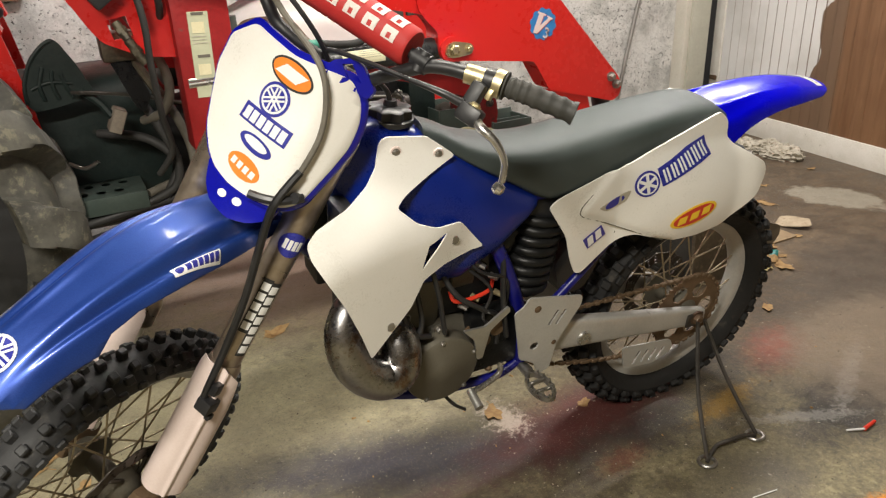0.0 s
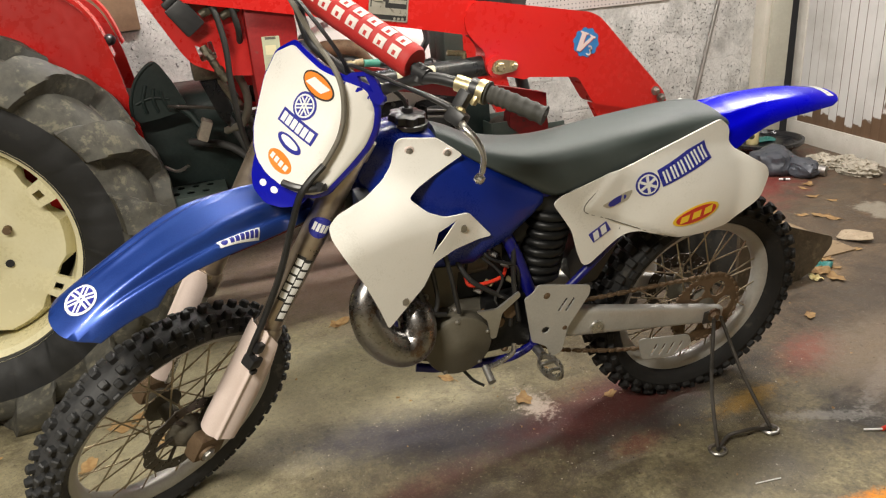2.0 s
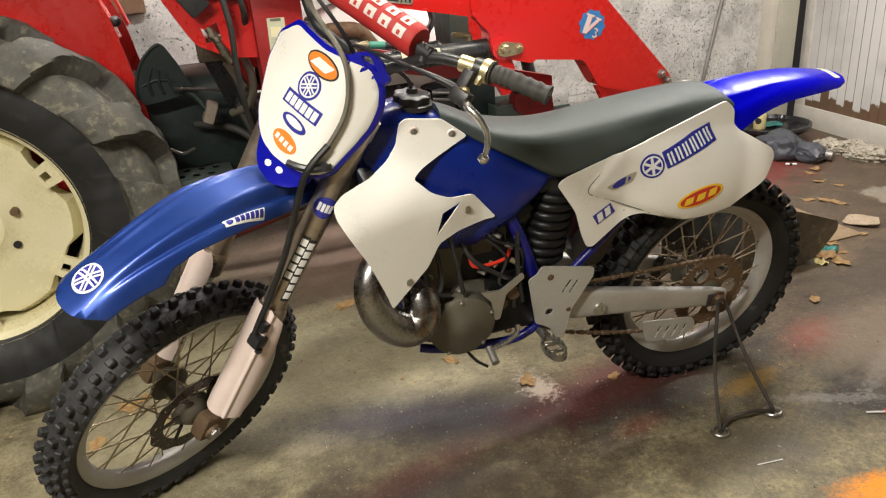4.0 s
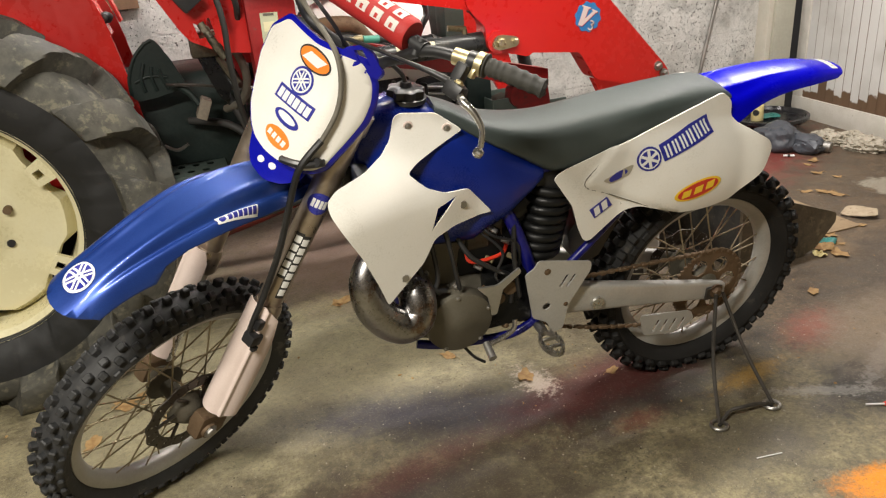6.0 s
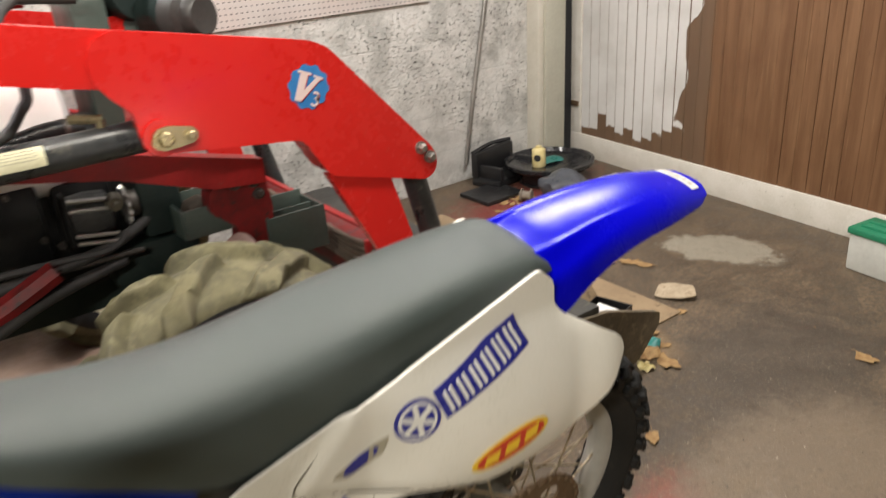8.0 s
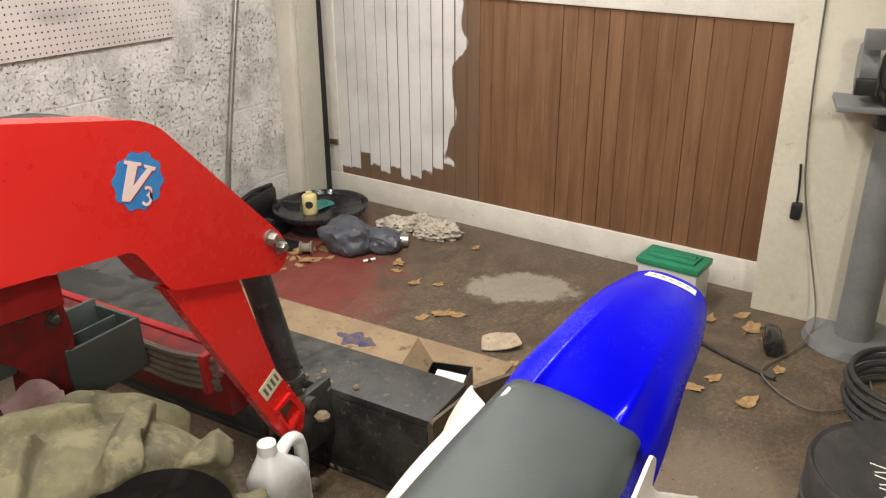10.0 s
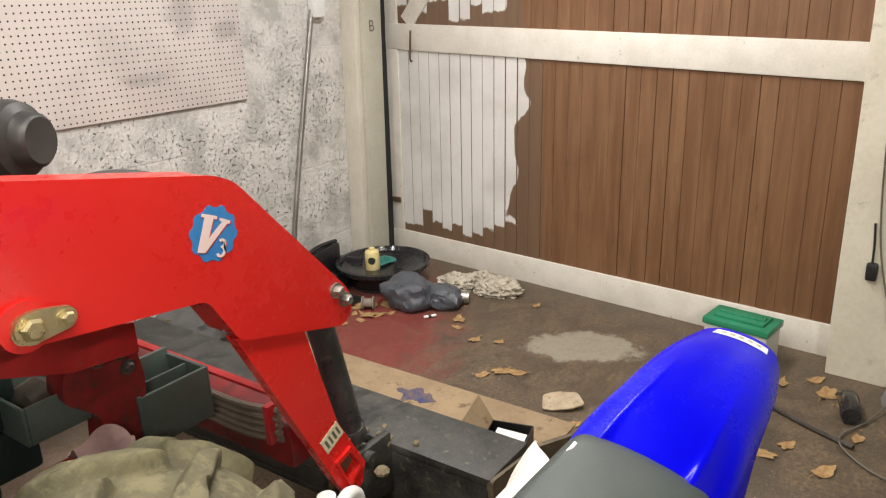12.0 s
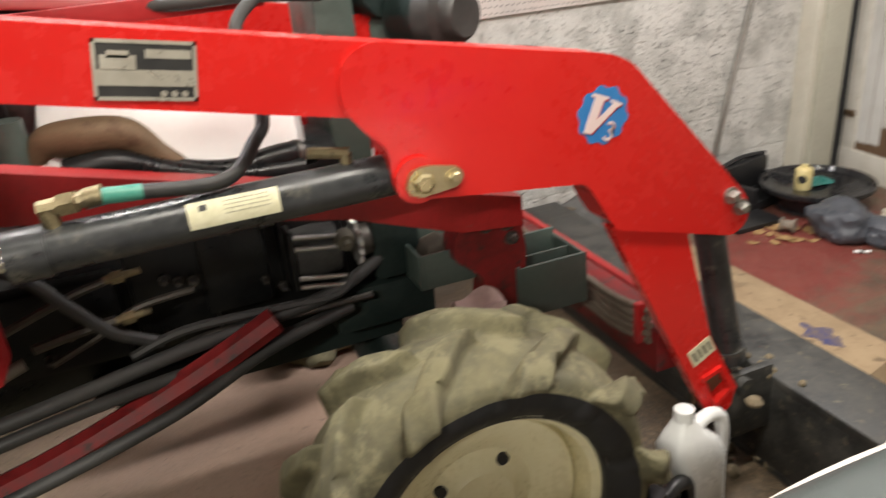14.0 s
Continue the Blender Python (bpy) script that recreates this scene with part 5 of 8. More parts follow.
# forks
def fork_leg(s):
    y = s * 0.110
    leg = part("fork_leg", rod((-0.02, y, 0.36), (-0.02, y, 0.90), 0.0295, None, 26), "fork_tube", bike, "worn bronze fork tube with a dark lettered sleeve", LEG)
    part("seal_collar", lathe([(0.026, -0.02), (0.035, -0.02), (0.036, 0.03), (0.031, 0.045), (0.026, 0.045)], 26, "z"), "fork_tube", leg, "", LEG @ pose(-0.02, y, 0.365))
    part("slider", rod((-0.02, y, 0.05), (-0.02, y, 0.37), 0.024, None, 22), "alloy_bright", leg, "", LEG)
    part("axle_lug", merge(box(-0.085, y - 0.022, -0.012, 0.005, y + 0.022, 0.062, 0.012), rod((-0.055, y - 0.026 * s, 0.02), (-0.055, y + 0.03 * s, 0.02), 0.022, None, 16)), "rusty", leg, "", LEG)
    part("axle_nut", bolt((-0.055, y + 0.028 * s, 0.02), (0, s, 0), 0.014, 0.012), "steel", leg, "", LEG)
    part("top_cap", rod((-0.02, y, 0.90), (-0.02, y, 0.915), 0.024, 0.022, 8), "alloy", leg, "", LEG)

    def guard_form(a, b, d):
        # a: angle round the leg, b: along it
        crease = 0.006 * math.exp(-(((a - 0.75) / 0.10) ** 2))
        r = 0.046 + 0.003 * math.cos(3 * a) + crease + d
        return (-0.02 - r * math.cos(a), y + s * r * math.sin(a) * 1.05, b)

    outline = [(-0.9, 0.075), (1.75, 0.075), (1.95, 0.15), (1.9, 0.30), (1.5, 0.385), (0.6, 0.415), (-0.6, 0.415), (-0.9, 0.38)]
    part("fork_guard", sheet(rounded(outline, 0.03), guard_form, -0.003, 0, 0.06), "guard_plastic", leg, "off-white plastic fork guard", LEG)
    if s < 0:
        part("guard_clip", merge(box(-0.080, y - 0.045, 0.315, -0.045, y - 0.012, 0.345, 0.005), box(-0.076, y - 0.040, 0.36, -0.055, y - 0.025, 0.385, 0.003), box(-0.066, y - 0.047, 0.300, -0.050, y - 0.036, 0.312, 0.002)), "black_plastic", leg, "", LEG)
        part("brake_caliper", merge(box(0.005, y + 0.018, -0.02, 0.075, y + 0.062, 0.055, 0.012), box(0.0, y + 0.010, 0.0, 0.03, y + 0.03, 0.10, 0.006)), "rusty", leg, "brown weathered brake caliper", LEG)

        def wrap(a, b, d):
            r = 0.0305 + d
            return (-0.02 + r * math.sin(a), y - r * math.cos(a), b)

        # two rows of blocks along the tube
        for at, count, low, long in ((-1.02, 5, 0.500, 0.115), (-0.42, 7, 0.445, 0.165)):
            part("letter_strip", sheet(strip(at, low + long / 2, 0.66, long + 0.010), wrap, 0, 0.0006, 0.12), "print_dark", leg, "dark strip decal with pale blocks", LEG)
            for k in range(count):
                part("letter_block", sheet(strip(at, low + long * (k + 0.5) / count, 0.50, 0.74 * long / count), wrap, 0.0006, 0.0012, 0.12), "print_white", leg, "", LEG)
        part("leg_badge", sheet(circle(-0.75, 0.700, 0.9, 0.026), wrap, 0, 0.0008, 0.1), "print_blue", leg, "dark blue oval decal", LEG)
        for k in range(4):
            part("bar", sheet(strip(-1.2 + 0.3 * k, 0.700, 0.22, 0.020), wrap, 0.0008, 0.0014, 0.1), "print_white", leg, "", LEG)


fork_leg(-1), fork_leg(1)
for z, name in ((0.735, "lower_clamp"), (0.875, "upper_clamp")):
    bm = merge(box(-0.04, -0.09, z, 0.03, 0.09, z + 0.035, 0.01), rod((-0.012, -0.105, z - 0.005), (-0.012, -0.105, z + 0.04), 0.031, None, 22), rod((-0.012, 0.105, z - 0.005), (-0.012, 0.105, z + 0.04), 0.031, None, 22))
    part(name, bm, "fork_tube", bike, "bronze triple clamp", FORK)
part("clamp_bar", box(-0.05, -0.085, 0.955, 0.0, 0.085, 1.0, 0.008), "fork_tube", bike, "bronze handlebar clamp", FORK)

# front fender
def fender_form(a, b, d):
    w = glide(a, (-0.50, -0.40, -0.22, 0.10), (0.072, 0.0775, 0.106, 0.080))
    top = glide(a, (-0.52, -0.48, -0.44, -0.38, -0.30, -0.20, -0.08, 0.12), (0.363, 0.412, 0.474, 0.539, 0.609, 0.671, 0.706, 0.735))
    skirt = glide(a, (-0.50, -0.40, -0.28, -0.12, 0.10), (0.049, 0.056, 0.083, 0.106, 0.040))
    fade = min(1.0, max(0.0, (a + 0.45) / 0.10))
    q = abs(b)
    # a raised middle with a groove beside each flank
    ridge = fade * (0.006 * math.exp(-(((q - 0.36) / 0.10) ** 2)) - 0.011 * math.exp(-(((q - 0.54) / 0.075) ** 2)) + 0.003 * math.exp(-(((q - 0.72) / 0.08) ** 2)))
    n = Vector((-math.sin(0.7), 0, math.cos(0.7)))
    return Vector((a, w * b * (1.0 - 0.05 * q**4), top - skirt * q**3.0 + ridge)) + d * n


nose = [(-0.486 + 0.045 * abs(math.sin(radians(v))) ** 2.5, math.sin(radians(v))) for v in range(90, -91, -10)]
side_edge = [(-0.352, -1.0), (-0.338, -0.86), (-0.30, -0.80), (0.11, -0.80)]
fend = part("front_fender", sheet([(q[0], -q[1]) for q in side_edge[::-1]] + nose + side_edge, fender_form, -0.003, 0, 0.016), "blue_fender", bike, "faded metallic blue front fender", FORK, 70)
LOGO = (-0.447, 0.10)
part("logo_disc", sheet(circle(*LOGO, 0.0185, 0.40), fender_form, 0.001, 0.0018, 0.05), "print_white", fend, "white round decal", FORK)
part("logo_core", sheet(circle(*LOGO, 0.0155, 0.335), fender_form, 0.0018, 0.0024, 0.05), "print_blue", fend, "", FORK)
for k in range(3):
    c, q = math.cos(radians(60 * k)), math.sin(radians(60 * k))
    for side in (-0.0024, 0.0024):
        part("logo_bar", sheet([(LOGO[0] + (u * c - v * q), LOGO[1] + (u * q + v * c) * 21.6) for u, v in ((side - 0.0012, -0.0150), (side + 0.0012, -0.0150), (side + 0.0012, 0.0150), (side - 0.0012, 0.0150))], fender_form, 0.0024, 0.003, 0.05), "print_white", fend, "", FORK)


def along_word(u, v):
    """Along the flank of the fender, following its edge."""
    return (-0.195 + u, -0.672 - 0.98 * u + v)


part("word_plate", sheet(rounded([along_word(u, v) for u, v in ((-0.048, -0.075), (0.046, -0.075), (0.046, 0.075), (-0.048, 0.075))], 0.006), fender_form, 0.001, 0.002, 0.02), "print_white", fend, "white strip decal with blue bars", FORK)
part("word_disc", sheet([along_word(-0.037 + 0.007 * math.cos(v), 0.055 * math.sin(v)) for v in (2 * math.pi * k / 14 for k in range(14))], fender_form, 0.002, 0.0028, 0.02), "print_blue", fend, "", FORK)
for k in range(6):
    u = -0.021 + 0.0118 * k
    part("bar", sheet([along_word(u + p, q) for p, q in ((-0.0045, -0.05), (0.0045, -0.05), (0.0045, 0.05), (-0.0045, 0.05))], fender_form, 0.002, 0.0028, 0.02), "print_blue", fend, "", FORK)

# number plate
PLATE = [(0.092, 1.012), (0.139, 0.971), (0.140, 0.917), (0.113, 0.861), (0.091, 0.818), (0.061, 0.786), (0.033, 0.768), (-0.008, 0.758), (-0.051, 0.758), (-0.088, 0.763), (-0.113, 0.772), (-0.125, 0.790), (-0.134, 0.861), (-0.138, 0.908), (-0.134, 0.954), (-0.124, 0.988), (-0.102, 1.019), (-0.077, 1.016), (-0.006, 1.004), (0.051, 1.008)]


def plate_form(a, b, d):
    crease = -0.085 - 0.10 * max(0.0, 0.95 - b) + 0.15 * max(0.0, b - 0.95)
    x = -0.128 + (1.0 if a > -0.02 else 2.0) * (a + 0.02) ** 2 + 0.10 * (b - 0.75) - 0.25 * max(0.0, b - 0.93) ** 1.2 + 0.8 * max(0.0, crease - a)
    return (x - d, a, b)


grow = [(y * 1.04, (z - 0.885) * 1.045 + 0.885 + (0.006 if z > 0.99 else 0.0)) for y, z in PLATE]
part("plate_backing", sheet(rounded(grow, 0.012), plate_form, -0.012, -0.003, 0.015), "blue_shiny", bike, "blue plastic surround of the plate", FORK, 60)
plate = part("number_plate", sheet(rounded(PLATE, 0.012), plate_form, -0.003, 0, 0.0125), "white_plastic", bike, "off-white number plate with decals", FORK, 60)


def plate_decal(name, outline, material, level, label=""):
    part(name, sheet(outline, plate_form, 0.0006 * level, 0.0006 * (level + 1), 0.03), material, plate, label, FORK)


plate_decal("round_badge", circle(-0.016, 0.975, 0.045, 0.024, 26, 4), "print_dark", 1, "orange and black oval decal")
plate_decal("badge_rim", circle(-0.016, 0.975, 0.041, 0.020, 26, 4), "print_orange", 2)
plate_decal("bar", strip(-0.016, 0.975, 0.048, 0.020, 4, -0.008), "print_white", 3)
plate_decal("logo_disc", circle(-0.008, 0.923, 0.030), "print_blue", 1, "blue round decal")
plate_decal("logo_ring", circle(-0.008, 0.923, 0.025), "print_white", 2)
plate_decal("logo_core", circle(-0.008, 0.923, 0.021), "print_blue", 3)
for k in range(3):
    for v in (-0.0035, 0.0035):
        plate_decal("logo_bar", strip(-0.008 + v * math.cos(radians(60 * k)), 0.923 + v * math.sin(radians(60 * k)), 0.0034, 0.040, 60 * k), "print_white", 4)
plate_decal("word_plate", strip(-0.015, 0.879, 0.104, 0.031, 2), "print_blue", 1, "blue strip decal with white bars")
for k in range(6):
    plate_decal("bar", strip(0.0245 - 0.0158 * k, 0.8795 - 0.0005 * k, 0.0125, 0.021, 2), "print_white", 2)
plate_decal("small_badge", circle(-0.019, 0.840, 0.036, 0.014, 24, 6), "print_blue", 1, "small blue oval decal")
plate_decal("badge_ring", circle(-0.019, 0.842, 0.026, 0.008, 24, 6), "print_white", 2)
plate_decal("orange_badge", circle(-0.020, 0.797, 0.036, 0.019, 26, 8), "print_orange", 1, "orange oval decal with white bars")
for k in range(4):
    plate_decal("bar", strip(0.002 - 0.0145 * k, 0.799 - 0.002 * k, 0.010, 0.012, 8), "print_white", 2)
part("plate_strap", tube([plate_form(y, z, 0.010) for y, z in ((-0.058, 0.768), (-0.085, 0.775), (-0.108, 0.785), (-0.128, 0.803))], 0.008, 8), "black_plastic", plate, "black rubber strap", FORK)
part("strap_pin", rod(plate_form(-0.122, 0.799, 0.012), plate_form(-0.122, 0.799, 0.022), 0.010, None, 14), "black_plastic", plate, "", FORK)
chin = lambda a, b, d: (-0.118 - 0.25 * max(0.0, 0.74 - b) + 1.6 * a * a - d, a, b)
chin_part = part("plate_foot", sheet(rounded([(0.055, 0.775), (0.040, 0.735), (0.012, 0.712), (-0.035, 0.702), (-0.072, 0.714), (-0.100, 0.738), (-0.108, 0.785), (-0.04, 0.790)], 0.012), chin, -0.006, 0, 0.03), "blue_shiny", bike, "blue foot of the plate with white spots", FORK, 60)
for y, z in ((-0.004, 0.734), (-0.036, 0.736)):
    part("spot", sheet(circle(y, z, 0.009, 0.007, 14), chin, 0.001, 0.0016, 0.03), "print_white", chin_part, "", FORK)
part("upper_bracket", sheet(rounded([(-0.055, 1.010), (-0.072, 1.036), (-0.090, 1.052), (-0.104, 1.048), (-0.130, 1.018), (-0.128, 1.000)], 0.005), plate_form, -0.010, 0.0, 0.02, [[(-0.082, 1.034), (-0.092, 1.042), (-0.112, 1.020), (-0.096, 1.018)]]), "blue_shiny", bike, "blue plate bracket", FORK)

# handlebar with pad, grips, levers
BAR = [(-0.02, -0.435, 1.162), (-0.032, -0.36, 1.150), (-0.045, -0.28, 1.132), (-0.055, -0.20, 1.105), (-0.05, -0.13, 1.045), (-0.03, -0.08, 1.015), (-0.03, 0.08, 1.015), (-0.05, 0.13, 1.045), (-0.055, 0.20, 1.105), (-0.045, 0.28, 1.132), (-0.032, 0.36, 1.150), (-0.02, 0.435, 1.162)]
bar = part("handlebar", tube(BAR, 0.0115, 14, 5), "black_plastic", bike, "black handlebar", FORK)
pad = lathe([(0.010, -0.152), (0.030, -0.152), (0.034, -0.146), (0.034, 0.146), (0.030, 0.152), (0.010, 0.152)], 26)
pad = part("bar_pad", pad, "red_pad", bar, "red foam crossbar pad with white bars", FORK @ pose(-0.052, -0.004, 1.112))


def pad_wrap(a, b, d):
    return (-0.052 - (0.0345 + d) * math.cos(b), a, 1.112 + (0.0345 + d) * math.sin(b))


for row, tall in ((0.10, 0.62), (0.98, 0.66)):
    for k in range(7):
        part("letter_block", sheet(strip(-0.122 + 0.040 * k, row, 0.026, tall), pad_wrap, 0, 0.0008, 0.12, [strip(-0.122 + 0.040 * k, row - 0.1, 0.008, tall * 0.45)]), "pad_print", bar, "", FORK)
part("crossbar", rod((-0.052, -0.19, 1.105), (-0.052, 0.19, 1.105), 0.009), "black_plastic", bar, "", FORK)
for s in (-1, 1):
    part("crossbar_clamp", merge(rod((-0.052, s * 0.165, 1.104), (-0.052, s * 0.195, 1.104), 0.017, None, 14), rod((-0.052, s * 0.18, 1.12), (-0.054, s * 0.182, 1.085), 0.014, None, 12)), "black_plastic", bar, "", FORK)
    grip_pts = [Vector(BAR[0]), Vector(BAR[1]), Vector((-0.038, -0.318, 1.141))]
    if s > 0:
        grip_pts = [Vector((p.x, -p.y, p.z)) for p in grip_pts]
    line = [grip_pts[0].lerp(grip_pts[1], k / 18) for k in range(18)] + [grip_pts[1].lerp(grip_pts[2], k / 18) for k in range(19)]
    g = tube(line, [0.0190 if k < 2 else 0.0235 if k > 34 else 0.0185 if k % 5 < 2 else 0.0168 for k in range(37)], 18, 1)
    part("grip", g, "grip_rubber", bar, "worn black rubber grip", FORK)
    perch = part("lever_perch", rod((-0.0465, s * 0.255, 1.126), (-0.0435, s * 0.285, 1.133), 0.0165, None, 18), "gold", bar, "gold anodised clamp", FORK)
    part("perch_ring", merge(rod((-0.0405, s * 0.302, 1.1375), (-0.039, s * 0.316, 1.140), 0.0235, None, 18), box(-0.060, min(s * 0.304, s * 0.314), 1.108, -0.044, max(s * 0.304, s * 0.314), 1.128, 0.003)), "gold", perch, "", FORK)
    part("clamp_body", rod((-0.0435, s * 0.285, 1.133), (-0.0405, s * 0.302, 1.1375), 0.020, None, 16), "black_plastic", perch, "", FORK)
    body = merge(box(-0.075, min(s * 0.278, s * 0.303), 1.060, -0.048, max(s * 0.278, s * 0.303), 1.128, 0.007), box(-0.092, min(s * 0.285, s * 0.325), 1.062, -0.060, max(s * 0.285, s * 0.325), 1.092, 0.007))
    merge(body, tube([(-0.075, s * 0.285, 1.085), (-0.088, s * 0.245, 1.082), (-0.092, s * 0.19, 1.072)], [0.008, 0.006, 0.004], 10))
    part("perch_body", body, "black_plastic", perch, "black lever perch", FORK)
    part("pivot_bolt", bolt((-0.076, s * 0.305, 1.092), (0, 0, 1), 0.008, 0.006), "gold", perch, "", FORK)
    part("lever", tube([(-0.080, s * 0.315, 1.076), (-0.088, s * 0.338, 1.070), (-0.083, s * 0.365, 1.064), (-0.074, s * 0.392, 1.045), (-0.067, s * 0.404, 1.015)], [0.008, 0.008, 0.007, 0.006, 0.0055], 10), "alloy_bright", perch, "polished bent lever", FORK)
    part("lever_ball", lathe([(0.0, -0.011), (0.008, -0.008), (0.011, 0.0), (0.008, 0.008), (0.0, 0.011)], 16), "alloy_bright", perch, "", FORK @ pose(-0.064, s * 0.404, 1.003))
part("clutch_line", tube([(-0.092, -0.19, 1.072), (-0.095, -0.10, 1.055), (-0.06, -0.02, 1.03), (0.02, -0.01, 0.98), (0.10, -0.02, 0.92)], 0.0042, 8), "black_plastic", bar, "", FORK)
part("throttle_cable", tube([(-0.06, 0.27, 1.10), (-0.14, 0.20, 1.12), (-0.15, 0.08, 1.10), (-0.08, -0.02, 1.04), (0.05, -0.03, 0.95)], 0.0045, 8), "black_plastic", bar, "", FORK)
# brake hose looping in front of the plate and down the left leg
hose_pts = [(-0.09, 0.20, 1.10), (-0.165, 0.10, 1.10)] + [plate_form(*q) for q in ((0.043, 1.056, 0.012), (-0.042, 1.027, 0.012), (-0.078, 0.998, 0.012), (-0.097, 0.95, 0.012), (-0.107, 0.901, 0.012), (-0.109, 0.844, 0.012), (-0.105, 0.776, 0.016))] + [ (-0.112, -0.110, 0.70), (-0.080, -0.118, 0.58), (-0.060, -0.122, 0.46), (-0.058, -0.128, 0.37), (-0.052, -0.128, 0.335)]
part("brake_hose", tube(hose_pts[:8], 0.0055, 8), "hose_grey", bar, "grey-brown brake hose", FORK)
part("brake_hose_sleeve", tube(hose_pts[7:], 0.0075, 8), "black_plastic", bar, "black brake hose sleeve", FORK)

# ---------------------------------------------------------------- wire stand under the left axle end
stand = thing("bike_stand", "bent steel wire triangle stand under the rear axle", "stand")
top = BIKE @ Vector((1.505, -0.135, 0.335))
foot_a, foot_b = Vector((1.385, -0.300, 0.006)), Vector((1.580, -0.285, 0.006))
part("near_rod", tube([top + Vector((-0.012, 0, 0.015)), top + Vector((-0.02, -0.01, -0.02)), foot_a.lerp(top, 0.5) + Vector((-0.02, 0, 0)), foot_a + Vector((0, 0, 0.01))], 0.0055, 8), "dark_steel", stand)
part("far_rod", tube([top + Vector((0.012, 0, 0.015)), top + Vector((0.02, -0.01, -0.02)), foot_b.lerp(top, 0.5), foot_b + Vector((0, 0, 0.01))], 0.0055, 8), "dark_steel", stand)
part("base_rod", tube([foot_a, foot_a + Vector((0.05, 0.02, 0.02)), foot_a + Vector((0.09, 0.01, 0.03)), foot_b + Vector((-0.05, 0.0, 0.02)), foot_b], 0.0055, 8), "dark_steel", stand)
for p in (foot_a, foot_b):
    part("foot_ring", tube([p + Vector((0.022 * math.cos(a), 0.022 * math.sin(a), 0.002)) for a in (2 * math.pi * k / 10 for k in range(10))], 0.0055, 8, 2, True), "steel", stand)

# ---------------------------------------------------------------- the tractor, parallel to the wall, loader in front
tractor = thing("tractor", "small red farm tractor with a front loader, dusty", "tractor")


def lug_tyre(R, w, lugs, height, depth, soft, flare):
    """A farm tyre about the y axis: slanted bars that rise smoothly from the crown and run down on to dark flanks."""
    base = R - height
    us = (0.0, 0.25, 0.48, 0.62, 0.74, 0.86, 1.0)
    ys = (0.0, 0.17 * w, 0.36 * w, 0.455 * w, 0.50 * w, 0.49 * w, 0.40 * w)
    rs = (base, base - 0.003, base - 0.020, base - depth * 0.24, base - depth * 0.46, base - depth * 0.75, base - depth)
    steps, half = lugs * 40, 34

    def ramp(v, lo, hi):
        v = min(1.0, max(0.0, (v - lo) / (hi - lo)))
        return v * v * (3 - 2 * v)

    def point(a, t):
        u, s = abs(t), (1 if t >= 0 else -1)
        y, r = glide(u, us, ys), glide(u, us, rs)
        y2, r2 = glide(min(1.0, u + 0.01), us, ys), glide(min(1.0, u + 0.01), us, rs)
        ny, nr = -(r2 - r), (y2 - y)
        ln = math.hypot(ny, nr) or 1.0
        phase = (a * lugs / (2 * math.pi) - (0.5 if s > 0 else 0.0)) % 1.0
        a += 1.05 * u * 2 * math.pi / lugs
        wide = 0.10 + (0.20 if R > 0.5 else 0.09) * u
        up = ramp(0.5 - abs(phase - 0.5), 0.5 - wide - 0.75 * soft, 0.5 - wide + 0.25 * soft)
        lift = height * up * (1 + flare * u) * ramp(u, 0.0, 0.05) * (1 - (ramp(u, 0.715, 0.735) if R > 0.5 else ramp(u, 0.69, 0.73)))
        wear = 0.004 * noise.noise(Vector((9 * math.cos(a), 30 * y + s, 9 * math.sin(a)))) * (0.4 + up)
        wear += 0.007 * noise.noise(Vector((3.5 * math.cos(a), 11 * y + 2 * s, 3.5 * math.sin(a)))) * ramp(u, 0.05, 0.5)
        lift += wear
        return ((r + lift * nr / ln) * math.cos(a), s * (y + lift * ny / ln), (r + lift * nr / ln) * math.sin(a))

    def band(t0, t1, n, back):
        bm = bmesh.new()
        grid = []
        for k in range(steps):
            a = 2 * math.pi * k / steps
            grid.append([bm.verts.new(point(a, t0 + (t1 - t0) * i / n)) for i in range(n + 1)])
        if back:
            for k, row in enumerate(grid):
                a = 2 * math.pi * k / steps
                for r, y in back:
                    turn = a + 1.05 * 2 * math.pi / lugs
                    row.append(bm.verts.new((r * math.cos(turn), y, r * math.sin(turn))))
        for k in range(steps):
            p, q = grid[k], grid[(k + 1) % steps]
            for i in range(len(p) - 1):
                bm.faces.new((p[i], p[i + 1], q[i + 1], q[i]))
        return bm

    flank = band(-1.0, -0.74, 6, None)
    merge(flank, band(0.74, 1.0, 6, [(base - depth, 0.30 * w), (base - depth, -0.30 * w), (base - depth, -0.40 * w)]))
    return flank, band(-0.74, 0.74, 2 * half, None)


